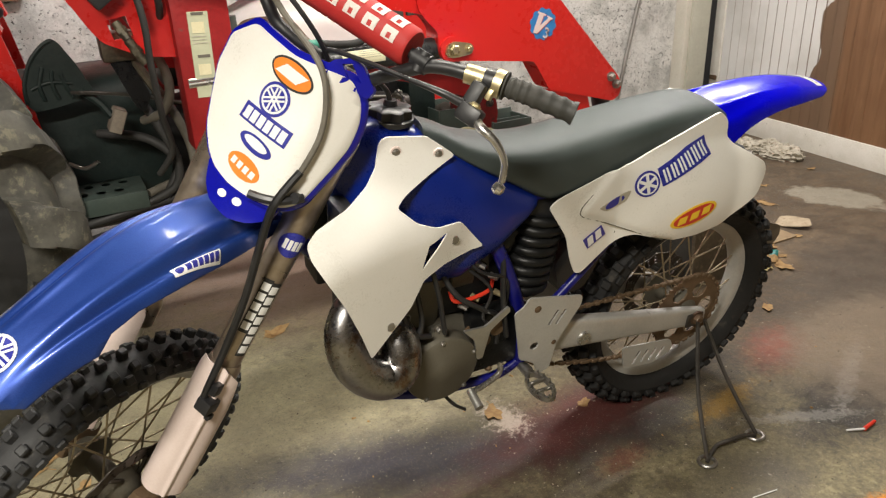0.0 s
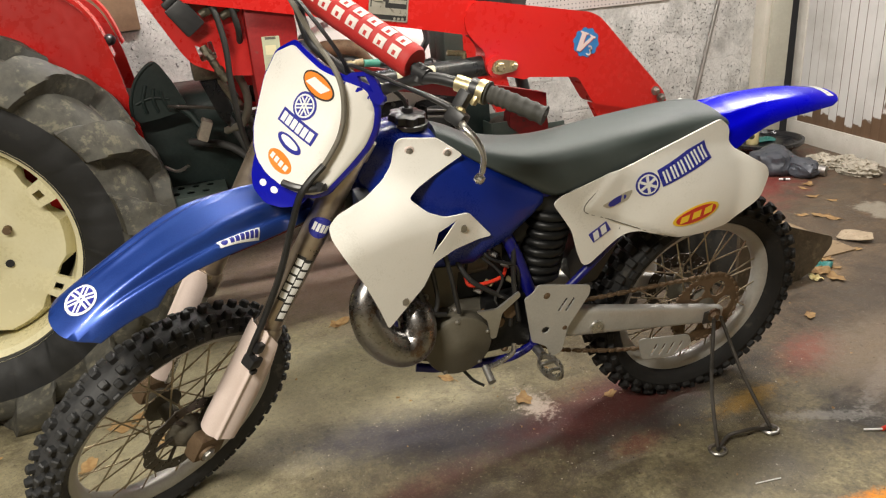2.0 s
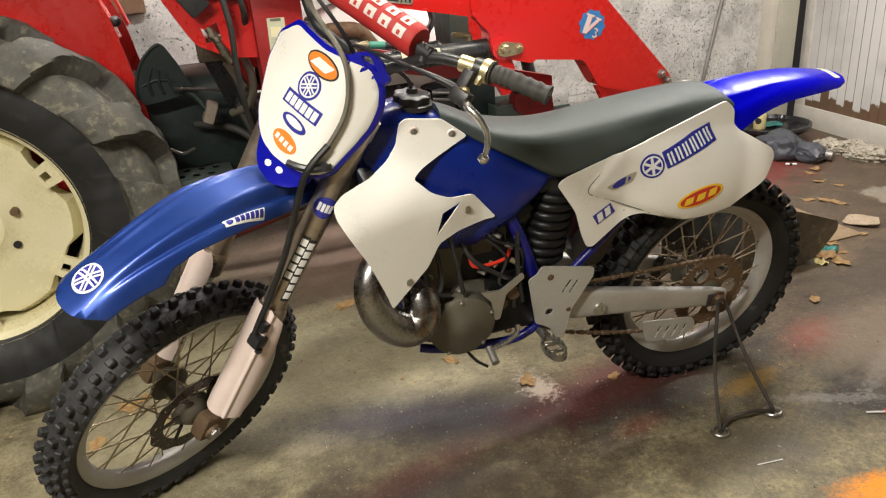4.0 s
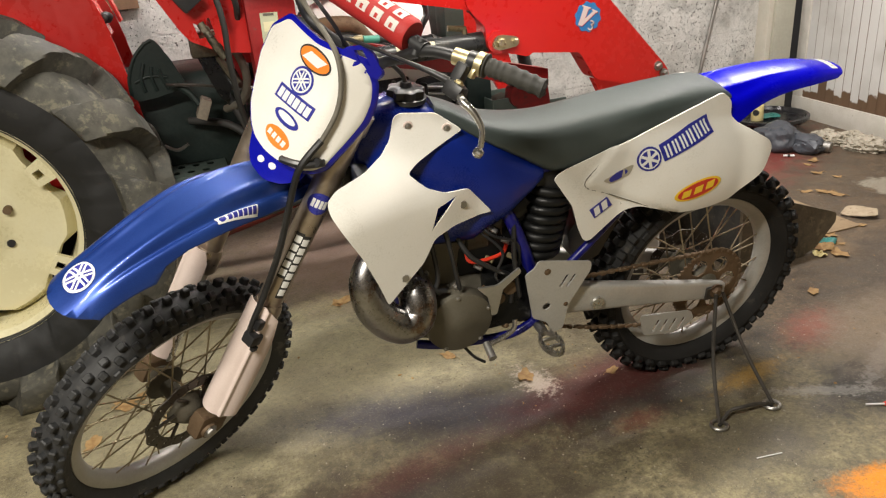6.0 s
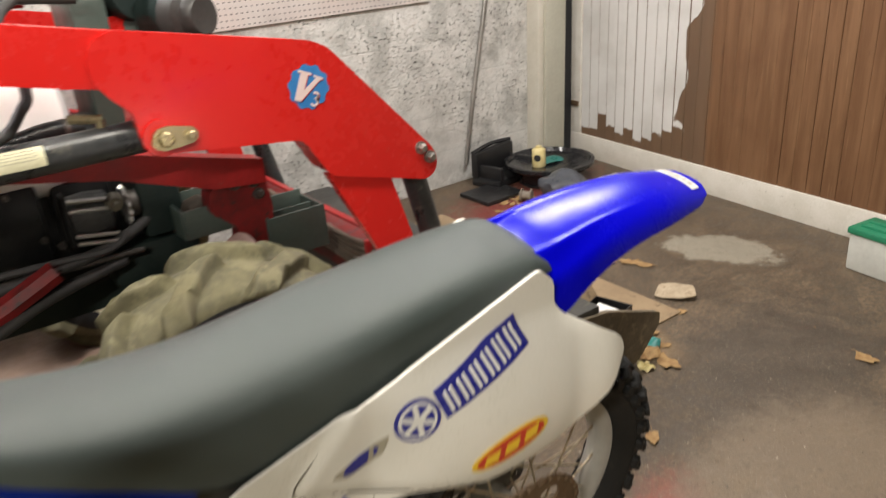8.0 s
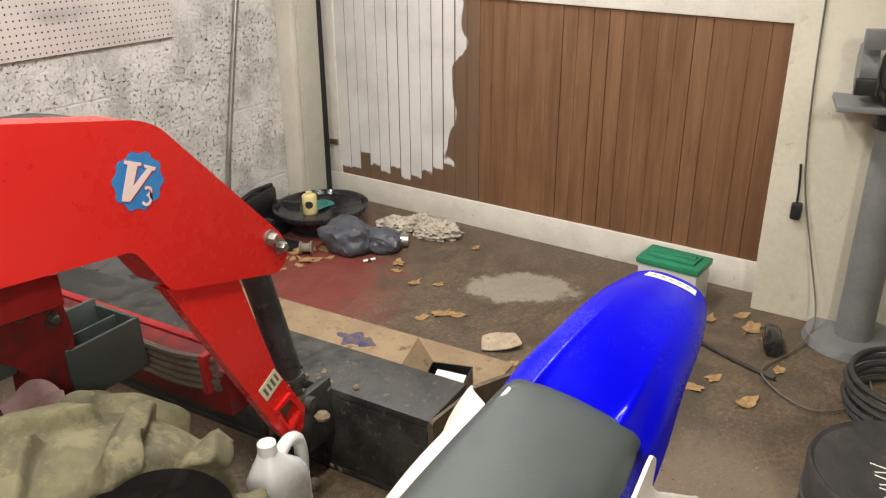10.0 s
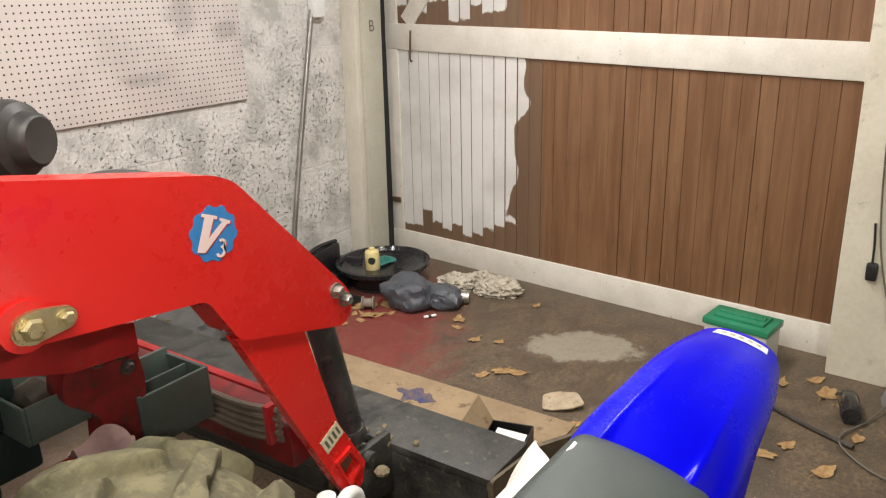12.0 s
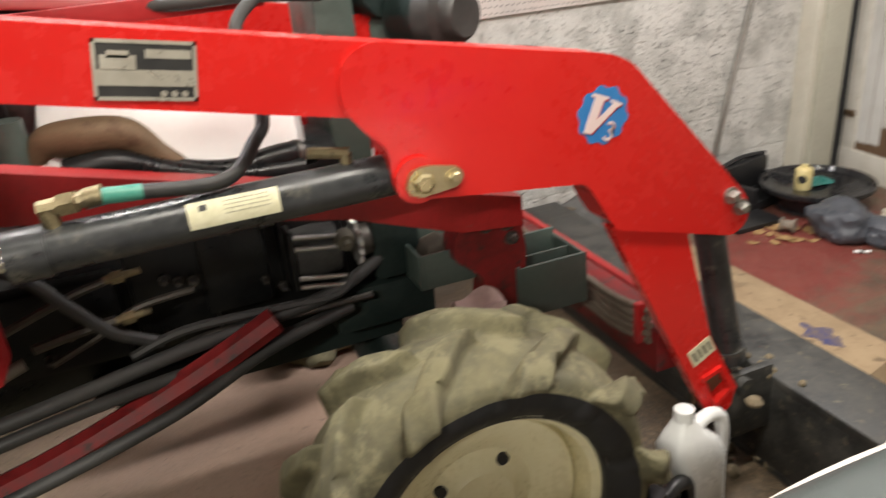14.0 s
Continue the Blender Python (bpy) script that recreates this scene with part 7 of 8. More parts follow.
def loader_arm(y, near):
    arm = part("loader_arm", sheet(rounded(ARM, 0.020), flat("y", y, -1), -0.085, 0, 0.6), "red_paint", tractor, "bright red loader arm", sharp=30)
    knee = sheet(rounded([(1.17, 1.222), (1.60, 1.142), (1.642, 1.122), (1.917, 0.818), (1.932, 0.785), (1.926, 0.748), (1.894, 0.730), (1.610, 0.808), (1.546, 0.916), (1.22, 0.956), (1.185, 0.972), (1.180, 1.015), (1.180, 1.050), (1.145, 1.085), (1.115, 1.125), (1.113, 1.17), (1.130, 1.205)], 0.018), flat("y", y, -1), 0, 0.008, 0.6)
    part("knee_plate", knee, "red_paint", arm, "", None, 30)
    leg = sheet([(1.605, 0.812), (1.785, 0.765), (1.862, 0.49), (1.945, 0.335), (1.930, 0.285), (1.890, 0.255), (1.845, 0.325)], flat("y", y, -1), -0.034, -0.004, 0.6, [[(1.842, 0.388), (1.888, 0.402), (1.922, 0.345), (1.878, 0.312)]])
    part("arm_leg", leg, "red_paint", arm, "", None, 30)
    part("leg_recess", box(1.840, y + 0.026, 0.305, 1.925, y + 0.034, 0.405, 0.002), "rusty", arm, "rusty inside of the leg's socket")
    part("leg_socket", sheet([(1.836, 0.395), (1.890, 0.412), (1.930, 0.346), (1.878, 0.302)], flat("y", y + 0.004, -1), 0, 0.010, 0.6, [[(1.846, 0.387), (1.886, 0.399), (1.918, 0.345), (1.878, 0.315)]]), "red_paint", arm)
    if near:
        part("pin_boss", rod((1.222, y - 0.018, 0.993), (1.222, y, 0.993), 0.040, None, 26), "red_paint", arm)
        plate_pts = rounded([(1.195, 0.985), (1.205, 1.012), (1.232, 1.018), (1.290, 1.006), (1.300, 0.990), (1.290, 0.972), (1.235, 0.966), (1.205, 0.970)], 0.012)
        part("pin_keeper", sheet(plate_pts, flat("y", y - 0.018, -1), 0, 0.008, 0.5), "gold", arm, "gold zinc-plated pin keeper")
        part("pin_head", bolt((1.225, y - 0.026, 0.992), (0, -1, 0), 0.019, 0.016), "gold", arm)
        part("keeper_bolt", bolt((1.280, y - 0.026, 0.990), (0, -1, 0), 0.011, 0.012), "gold", arm)
        for x, z in ((1.880, 0.822), (1.905, 0.792)):
            part("knee_bolt", bolt((x, y - 0.008, z), (0, -1, 0), 0.013, 0.022), "steel", arm)
        gear = []
        for k in range(40):
            a = 2 * math.pi * k / 40
            rr = 0.054 if (k // 2) % 2 else 0.049
            gear.append((1.581 + rr * math.cos(a), 1.037 + rr * math.sin(a)))
        part("gear_decal", sheet(gear, flat("y", y - 0.008, -1), 0, 0.001, 0.5), "print_sky", arm, "blue gear-shaped decal with pale marks")
        vee = [(-29, -65), (8, -61), (7, -53), (-1, -53), (-9, -3), (21, -47), (14, -51), (15, -57), (41, -51), (39, -43), (33, -43), (-15, 33), (-33, 32), (-22, -55), (-30, -57)]
        for grow, lift, mat_name in ((0.0022, 0.009, "print_red"), (0.0, 0.010, "print_pink")):
            shape = [(1.5743 + grow + 0.00089 * p - 0.00018 * q, 1.0269 - grow - 0.00027 * p - 0.00071 * q) for p, q in vee]
            part("mark", sheet(shape, flat("y", y - lift, -1), 0, 0.0008, 0.5), mat_name, arm)
            line = [(0.0095 * math.cos(radians(v)), 0.0100 + 0.0090 * math.sin(radians(v))) for v in range(150, -91, -30)] + [(0.0115 * math.cos(radians(v)), -0.0110 + 0.0115 * math.sin(radians(v))) for v in range(60, -151, -30)]
            ring = []
            for side in (1, -1):
                run = []
                for k, (p, q) in enumerate(line):
                    (p0, q0), (p1, q1) = line[max(0, k - 1)], line[min(len(line) - 1, k + 1)]
                    ln = math.hypot(p1 - p0, q1 - q0)
                    p, q = 0.75 * p - side * 0.0026 * (q1 - q0) / ln, 0.75 * q + side * 0.0026 * (p1 - p0) / ln
                    run.append((1.592 + grow + 0.94 * p + 0.35 * q, 1.008 - grow - 0.35 * p + 0.94 * q))
                ring += run if side > 0 else run[::-1]
            part("mark", sheet(ring, flat("y", y - lift, -1), 0, 0.0008, 0.5), mat_name, arm)
        part("maker_plate", sheet(strip(0.850, 1.226, 0.135, 0.082, -10), flat("y", y, -1), 0, 0.002, 0.5), "print_dark", arm, "dark rectangular plate with pale shapes")
        cx, cz, c, q = 0.850, 1.226, math.cos(radians(-10)), math.sin(radians(-10))
        for u, v, w, h in ((0, 0.0385, 0.135, 0.005), (0, -0.0385, 0.135, 0.005), (-0.065, 0, 0.005, 0.082), (0.065, 0, 0.005, 0.082), (0.0, -0.010, 0.125, 0.022), (0.030, 0.023, 0.060, 0.012), (-0.035, 0.010, 0.046, 0.020), (-0.035, 0.021, 0.028, 0.010)):
            part("shape", sheet(strip(cx + u * c - v * q, cz + u * q + v * c, w, h, -10), flat("y", y - 0.002, -1), 0, 0.001, 0.5), "grey_label", arm)
        for k in range(3):
            u = 0.022 + 0.014 * k
            part("star", sheet(circle(cx + u * c + 0.031 * q, cz + u * q - 0.031 * c, 0.005, n=5), flat("y", y - 0.002, -1), 0, 0.001, 0.5), "grey_label", arm)
        part("leg_label", sheet(strip(1.838, 0.462, 0.064, 0.046, 27), flat("y", y + 0.004, -1), 0, 0.0015, 0.5), "paper_cream", arm, "small pale warning label")
        for k in range(4):
            part("bar", sheet(strip(1.820 + 0.0125 * k, 0.453 + 0.0064 * k, 0.007 - 0.001 * (k % 2), 0.026, 27), flat("y", y + 0.0025, -1), 0, 0.001, 0.5), "hose_grey", arm)
        for x, z, turn in ((1.72, 0.90, 60), (1.66, 0.985, 72), (1.78, 0.84, 50)):
            part("scratch", sheet(strip(x, z, 0.016, 0.0016, turn), flat("y", y - 0.008, -1), 0, 0.0006, 0.5), "print_red", arm)
    return arm


loader_arm(0.765, True)
loader_arm(1.96, False)
part("cross_tube", box(1.775, 0.84, 0.385, 1.875, 1.96, 0.49, 0.008), "red_grimy_shaded", tractor, "dark red loader cross tube")
part("cross_strip", box(1.792, 0.84, 0.549, 1.815, 1.96, 0.558, 0.003), "red_shaded", tractor)
for k in range(5):
    part("cross_hose", tube([(1.770 - 0.005 * (k % 2), 0.86, 0.540 - 0.019 * k), (1.760, 0.98, 0.526 - 0.019 * k), (1.758, 1.12, 0.527 - 0.018 * k), (1.762, 1.45, 0.535 - 0.018 * k), (1.77, 1.9, 0.538 - 0.018 * k)], 0.0092, 8), "hose_brown", tractor, "brown-grey hydraulic hose along the cross tube")
part("hose_clamp", box(1.744, 0.872, 0.455, 1.775, 0.890, 0.556, 0.003), "red_shaded", tractor)


def ram(a, b, r, split, label, mat_name="ram_paint"):
    a, b = Vector(a), Vector(b)
    body = part("hydraulic_ram", merge(rod(a.lerp(b, split), b, r, None, 24), rod(a.lerp(b, split - 0.02), a.lerp(b, split + 0.05), r * 1.12, None, 24)), mat_name, tractor, label)
    part("ram_rod", rod(a, a.lerp(b, split), r * 0.55, None, 16), "alloy_bright", body)
    return body


for y in (0.805, 2.0):
    lift = ram((0.40, y, 0.985), (1.215, y, 0.995), 0.036, 0.27, "black hydraulic lift ram with a pale label")
    part("port_elbow", merge(rod((0.675, y, 1.015), (0.672, y, 1.055), 0.014, None, 8), rod((0.662, y, 1.05), (0.752, y - 0.012, 1.058), 0.013, None, 8), rod((0.69, y - 0.004, 1.052), (0.715, y - 0.008, 1.054), 0.018, None, 6), rod((0.725, y - 0.008, 1.055), (0.752, y - 0.012, 1.058), 0.016, None, 10)), "brass", lift, "dull brass hose elbow")
    part("rear_elbow", merge(rod((1.12, y, 1.02), (1.12, y, 1.045), 0.010, None, 8), rod((1.125, y, 1.045), (1.06, y + 0.01, 1.055), 0.010, None, 8)), "brass", lift)
    ram((2.01, y + 0.045, 0.28), (1.890, y + 0.045, 0.80), 0.034, 0.16, "black hydraulic bucket ram")


def ram_label(a, b, d):
    r = 0.0368 + d
    return (a, 0.805 - r * math.cos(b), 0.991 + r * math.sin(b))


part("ram_label", sheet(strip(0.928, 0.36, 0.140, 1.15), ram_label, 0, 0.001, 0.15), "paper_cream", tractor, "pale paper label on the ram")
for k in range(4):
    part("bar", sheet(strip(0.948, 0.74 - 0.17 * k, 0.070, 0.020), ram_label, 0.001, 0.0016, 0.15), "hose_grey", tractor)
part("bar", sheet(strip(0.882, 0.62, 0.012, 0.25), ram_label, 0.001, 0.0016, 0.15), "print_dark", tractor)

# loader post, step, pedals, fenders
for y0, y1 in ((0.79, 0.90), (1.88, 1.99)):
    post = part("loader_post", box(0.385, y0, 0.79, 0.545, y1, 1.45, 0.012), "red_shaded", tractor, "red loader post")
    part("post_brace", sheet(rounded([(0.02, 1.50), (0.085, 1.335), (0.180, 1.150), (0.205, 1.115), (0.296, 1.069), (0.395, 1.057), (0.395, 1.50)], 0.012), flat("y", y0 + 0.05, -1), -0.012, 0.012, 0.5, [[(0.222, 1.172), (0.275, 1.180), (0.285, 1.125), (0.235, 1.118)]]), "red_paint", post, "red bracket plate beside the post")
spool = part("spool_valve", merge(box(-0.035, -0.035, -0.055, 0.035, 0.035, 0.045, 0.008), box(-0.028, -0.028, 0.045, 0.028, 0.028, 0.065, 0.006), rod((0, 0, 0.065), (0, 0, 0.10), 0.016, 0.012, 12)), "black_plastic", tractor, "black valve box bolted to the bracket", pose(0.205, 0.80, 1.265, 0, -35, 0))
for pts in (((0.285, 0.79, 1.29), (0.300, 0.775, 1.26), (0.312, 0.772, 1.16), (0.310, 0.785, 1.05), (0.318, 0.83, 0.90), (0.335, 0.90, 0.78), (0.29, 0.95, 0.70)), ((0.345, 0.80, 1.33), (0.35, 0.775, 1.28), (0.362, 0.80, 1.20), (0.36, 0.90, 1.12))):
    part("hose", tube(pts, 0.010, 10), "hose", tractor, "dark rubber hydraulic hose")
for a, b in (((0.255, 0.80, 1.262), (0.305, 0.795, 1.285)), ((0.315, 0.80, 1.250), (0.370, 0.795, 1.275)), ((0.245, 0.82, 1.165), (0.268, 0.80, 1.120)), ((0.266, 0.80, 1.120), (0.300, 0.79, 1.055))):
    part("hose_fitting", merge(rod(a, b, 0.013, None, 10), rod(Vector(a).lerp(Vector(b), 0.35), Vector(a).lerp(Vector(b), 0.6), 0.016, None, 6)), "fitting_grime", tractor, "grimy hose fitting")
part("lever_plate", sheet(rounded([(0.200, 1.10), (0.265, 1.105), (0.310, 0.94), (0.285, 0.895), (0.265, 0.91)], 0.012), flat("y", 0.95, -1), 0, 0.012, 0.5), "engine_dark", tractor)
danger = sheet(strip(0.452, 1.060, 0.056, 0.235, -2), flat("y", 0.79, -1), 0, 0.0015, 0.5)
danger = part("warning_label", danger, "label_green", tractor, "pale warning label with small print")
for k, z in enumerate((1.19, 1.075)):
    part("bar", sheet(strip(0.455, z - 0.018, 0.034, 0.008, -2), flat("y", 0.7885, -1), 0, 0.001, 0.5), "hose_grey", danger)
    part("picture", sheet(strip(0.452, z - 0.055, 0.034, 0.030, -2), flat("y", 0.7885, -1), 0, 0.001, 0.5), "cream_rim", danger)
    for i in range(3):
        part("bar", sheet(strip(0.452, z - 0.079 - 0.009 * i, 0.040, 0.0022, -2), flat("y", 0.7885, -1), 0, 0.001, 0.5), "grey_label", danger)
step_holes = [circle(0.065 + 0.052 * i + 0.02 * (j % 2), 1.02 + 0.085 * j, 0.015, 0.024, 10) for i in range(3) for j in range(4)]
step = part("step_plate", sheet(rounded([(0.03, 0.96), (0.245, 0.96), (0.245, 1.37), (0.03, 1.37)], 0.02), flat("z", 0.655), -0.004, 0, 0.5, step_holes), "green_sheet", tractor, "grey-green step plate with punched holes")
part("step_skirt", box(0.03, 0.957, 0.60, 0.245, 0.962, 0.653, 0.002), "green_sheet", step)
part("step_arm", box(0.05, 1.0, 0.56, 0.22, 1.2, 0.62, 0.01), "green_cast", step)
quadrant = rounded([(-0.020, 0.940), (-0.018, 1.000), (0.012, 1.066), (0.055, 1.110), (0.080, 1.122), (0.098, 1.108), (0.132, 1.043), (0.164, 0.962), (0.155, 0.945), (0.060, 0.926), (0.0, 0.920)], 0.012)
quad = part("fender_guard", sheet(quadrant, flat("y", 1.06, -1), 0, 0.02, 0.5), "green_cast", tractor, "dark green stamped guard plate")
part("guard_rim", tube([(-0.018, 1.040, 0.945), (-0.014, 1.040, 1.000), (0.014, 1.040, 1.062), (0.055, 1.040, 1.104), (0.080, 1.040, 1.115)], 0.006, 8), "green_cast", quad)
for k in range(3):
    part("stamping", tube([(0.105 - 0.038 * k, 1.039, 0.950), (0.092 - 0.034 * k, 1.037, 0.985 + 0.004 * k), (0.086 - 0.022 * k, 1.039, 1.02 + 0.012 * k)], 0.006, 8), "green_cast", quad)
part("stamping", tube([(0.0, 1.039, 0.985), (0.05, 1.037, 1.00), (0.11, 1.039, 0.99)], 0.005, 8), "green_cast", quad)
part("pedal_arm", tube([(0.13, 1.03, 0.965), (0.17, 1.0, 0.93), (0.195, 0.97, 0.89)], 0.012, 8), "green_cast", tractor)
part("pedal_pad", box(-0.018, -0.04, -0.035, 0.018, 0.04, 0.035, 0.005), "wood_old", tractor, "worn brown pedal", pose(0.205, 0.97, 0.88, 0, 25, 0))
for k, pts in enumerate((((0.25, 1.0, 1.0), (0.31, 0.97, 0.86), (0.35, 0.96, 0.74), (0.33, 0.96, 0.65), (0.22, 0.98, 0.60)), ((0.28, 1.05, 1.05), (0.36, 0.98, 0.90), (0.40, 0.96, 0.75), (0.38, 0.95, 0.60)), ((0.15, 1.1, 0.82), (0.28, 1.02, 0.80), (0.35, 0.98, 0.72), (0.30, 0.97, 0.62)), ((0.20, 1.05, 1.3), (0.30, 0.93, 1.15), (0.36, 0.90, 1.0), (0.34, 0.92, 0.90), (0.28, 1.0, 0.86)))):
    part("hose", tube(pts, 0.014, 10), "hose_grey" if k % 2 else "hose", tractor, "black rubber hydraulic hose")
part("valve_block", box(0.20, 0.92, 1.05, 0.30, 1.02, 1.13, 0.01), "fitting_grime", tractor, "grimy valve block")
part("valve_stem", rod((0.28, 0.95, 1.05), (0.33, 0.93, 0.95), 0.014, None, 8), "fitting_grime", tractor)
part("linkage_rod", tube([(0.10, 1.0, 0.97), (0.25, 0.96, 0.95), (0.42, 0.94, 0.90)], 0.006, 6), "dark_steel", tractor)
part("gear_lever", tube([(0.05, 1.02, 0.76), (0.09, 0.99, 0.745), (0.13, 0.97, 0.765)], 0.006, 6), "steel", tractor)
part("steering_column", loft([super_ring(x, 1.39, 1.15, w, h, 4, 16) for x, w, h in ((0.40, 0.19, 0.25), (0.46, 0.20, 0.26), (0.60, 0.20, 0.24))]), "engine_dark", tractor)
for y0, y1, lip in ((1.09, 1.11, 0.99), (1.67, 1.69, 1.79)):
    arc_out = rounded([(0.03, 0.50), (-0.005, 0.91), (-0.04, 1.146), (-0.095, 1.30), (-0.24, 1.405), (-0.60, 1.44), (-1.05, 1.36), (-1.28, 1.0), (-1.30, 0.60), (-1.0, 0.5)], 0.06)
    fender = part("wheel_fender", sheet(arc_out, flat("y", y0, 1), 0, 0.012, 0.5), "red_paint", tractor, "red rear wheel fender")
    rings = []
    for x, z in [(p.x, p.y) for p in spline([(-0.04, 1.146, 0), (-0.095, 1.30, 0), (-0.24, 1.405, 0), (-0.60, 1.44, 0), (-1.05, 1.36, 0), (-1.28, 1.0, 0)], 5)]:
        way = Vector((x + 0.6, 0, z - 0.7)).normalized() * 0.012
        rings.append([(x, lip, z), (x, y1, z), (x + way.x, y1, z + way.z), (x + way.x, lip, z + way.z)])
    part("fender_top", loft(rings), "red_paint", fender)
part("fender_knob", lathe([(0.0, 0.032), (0.012, 0.028), (0.017, 0.014), (0.019, 0.0), (0.014, -0.018), (0.010, -0.05), (0.0, -0.05)], 18), "black_plastic", tractor, "black lever knob by the fender", pose(-0.035, 1.03, 1.205, 0, 0, 170))

# ---------------------------------------------------------------- bucket and the things on and beside it
bucket = thing("loader_bucket", "worn dark steel loader bucket caked with mud", "bucket")
part("back_plate", box(2.10, 0.50, 0.02, 2.13, 2.2, 0.26, 0.006), "bucket_steel", bucket)
part("top_edge", merge(box(2.10, 0.50, 0.255, 2.30, 2.2, 0.285, 0.008), box(2.26, 0.50, 0.20, 2.30, 2.2, 0.26, 0.006)), "bucket_steel", bucket)
part("bottom_plate", box(2.10, 0.50, 0.0, 2.44, 2.2, 0.02, 0.004), "bucket_steel", bucket)
for y in (0.49, 2.19):
    part("side_plate", sheet(rounded([(2.10, 0.0), (2.40, 0.0), (2.48, 0.03), (2.57, 0.125), (2.57, 0.165), (2.33, 0.255), (2.10, 0.285)], 0.015), flat("y", y, 1), 0, 0.018, 0.6), "bucket_end", bucket, "mud-caked end plate")
part("hitch_bracket", merge(box(1.93, 0.81, 0.14, 2.10, 0.835, 0.325, 0.01), box(1.93, 0.90, 0.14, 2.10, 0.925, 0.325, 0.01), rod((1.925, 0.79, 0.30), (1.925, 0.95, 0.30), 0.025, None, 14), rod((2.0, 0.79, 0.30), (2.0, 0.95, 0.30), 0.02, None, 14)), "bucket_steel", bucket, "muddy hitch bracket")
for k in range(26):
    r = random.uniform(0.008, 0.022)
    bm = lathe([(0.0, -r * 0.6), (r * 0.8, -r * 0.4), (r, 0), (r * 0.6, r * 0.5), (0.0, r * 0.6)], 7, "z")
    part("mud_clod", bm, "mud", bucket, "", pose(random.uniform(1.97, 2.20), random.uniform(0.74, 1.0), random.uniform(0.285, 0.295) if k % 2 else 0.012, random.uniform(0, 40), random.uniform(0, 40), random.uniform(0, 360)))


def open_carton(x, y, z, turn):
    m = pose(x, y, z, 0, 0, turn)
    carton = thing("carton", "small open black and brown cardboard carton", "box", m)
    part("carton_body", merge(box(-0.09, -0.07, 0, 0.09, -0.066, 0.07, 0), box(-0.09, 0.066, 0, 0.09, 0.07, 0.07, 0), box(-0.09, -0.066, 0, -0.086, 0.066, 0.07, 0), box(0.086, -0.066, 0, 0.09, 0.066, 0.07, 0), box(-0.086, -0.066, 0, 0.086, 0.066, 0.004, 0)), "black_plastic", carton)
    part("carton_flap", box(-0.09, 0.0, 0, 0.09, 0.10, 0.003, 0), "cardboard", carton, "raised brown flap", pose(0, 0.07, 0.07, 60, 0, 0))
    part("white_sheet", box(-0.075, -0.05, 0.055, 0.06, 0.05, 0.058, 0), "print_white", carton, "white sheet inside", pose(0, 0, 0, 6, 0, 0))


open_carton(2.55, 0.72, 0.02, 15)
tagged(part("cardboard_piece", sheet(rounded([(2.885, 0.765), (2.925, 0.675), (2.975, 0.640), (3.03, 0.70), (3.01, 0.75), (2.955, 0.80)], 0.01), lambda a, b, d: (a, b, 0.004 + 0.016 * math.sin(13 * (a - 2.885)) ** 2 + 0.006 * math.sin(30 * b) ** 2 + d), 0, 0.004, 0.03), "cardboard_pale"), "torn piece of pale cardboard on the floor", "cardboard")
tagged(part("brown_mat", box(2.64, 0.62, 0.0, 2.86, 2.1, 0.008, 0.003), "cardboard"), "flattened brown cardboard with a blue paint mark", "cardboard")
tagged(part("blue_mark", sheet([(2.73 + (0.045 + 0.014 * math.sin(5 * a) + 0.008 * math.sin(11 * a + 1)) * math.cos(a), 1.22 + (0.075 + 0.02 * math.sin(4 * a + 2)) * math.sin(a)) for a in (2 * math.pi * k / 36 for k in range(36))], flat("z", 0.008), 0.0, 0.001, 0.5), "blue_smear"), "smear of blue paint on the cardboard", "paint")

for x, y, size, mat_name, label in ((2.60, 0.56, 0.045, "teal", "crumpled pale teal rag by the bucket"), (2.48, 0.47, 0.030, "can_yellow", "scrap of yellow plastic on the floor"), (2.54, 0.52, 0.05, "leaf", "curled brown paper scrap on the floor")):
    scrap = sheet(rounded([(-1.0, -0.6), (0.4, -0.9), (1.1, 0.2), (0.2, 0.8), (-0.9, 0.5)], 0.2), lambda a, b, d, k=size: (a * k, b * k, 0.5 * k * abs(math.sin(2.3 * a) * math.cos(2.9 * b)) + 0.002 + d), 0, 0.002, 0.25)
    tagged(part("scrap", scrap, mat_name, None, "", pose(x, y, 0.0, 0, 0, 300 * size * 10)), label, "litter", "litter by the bucket")

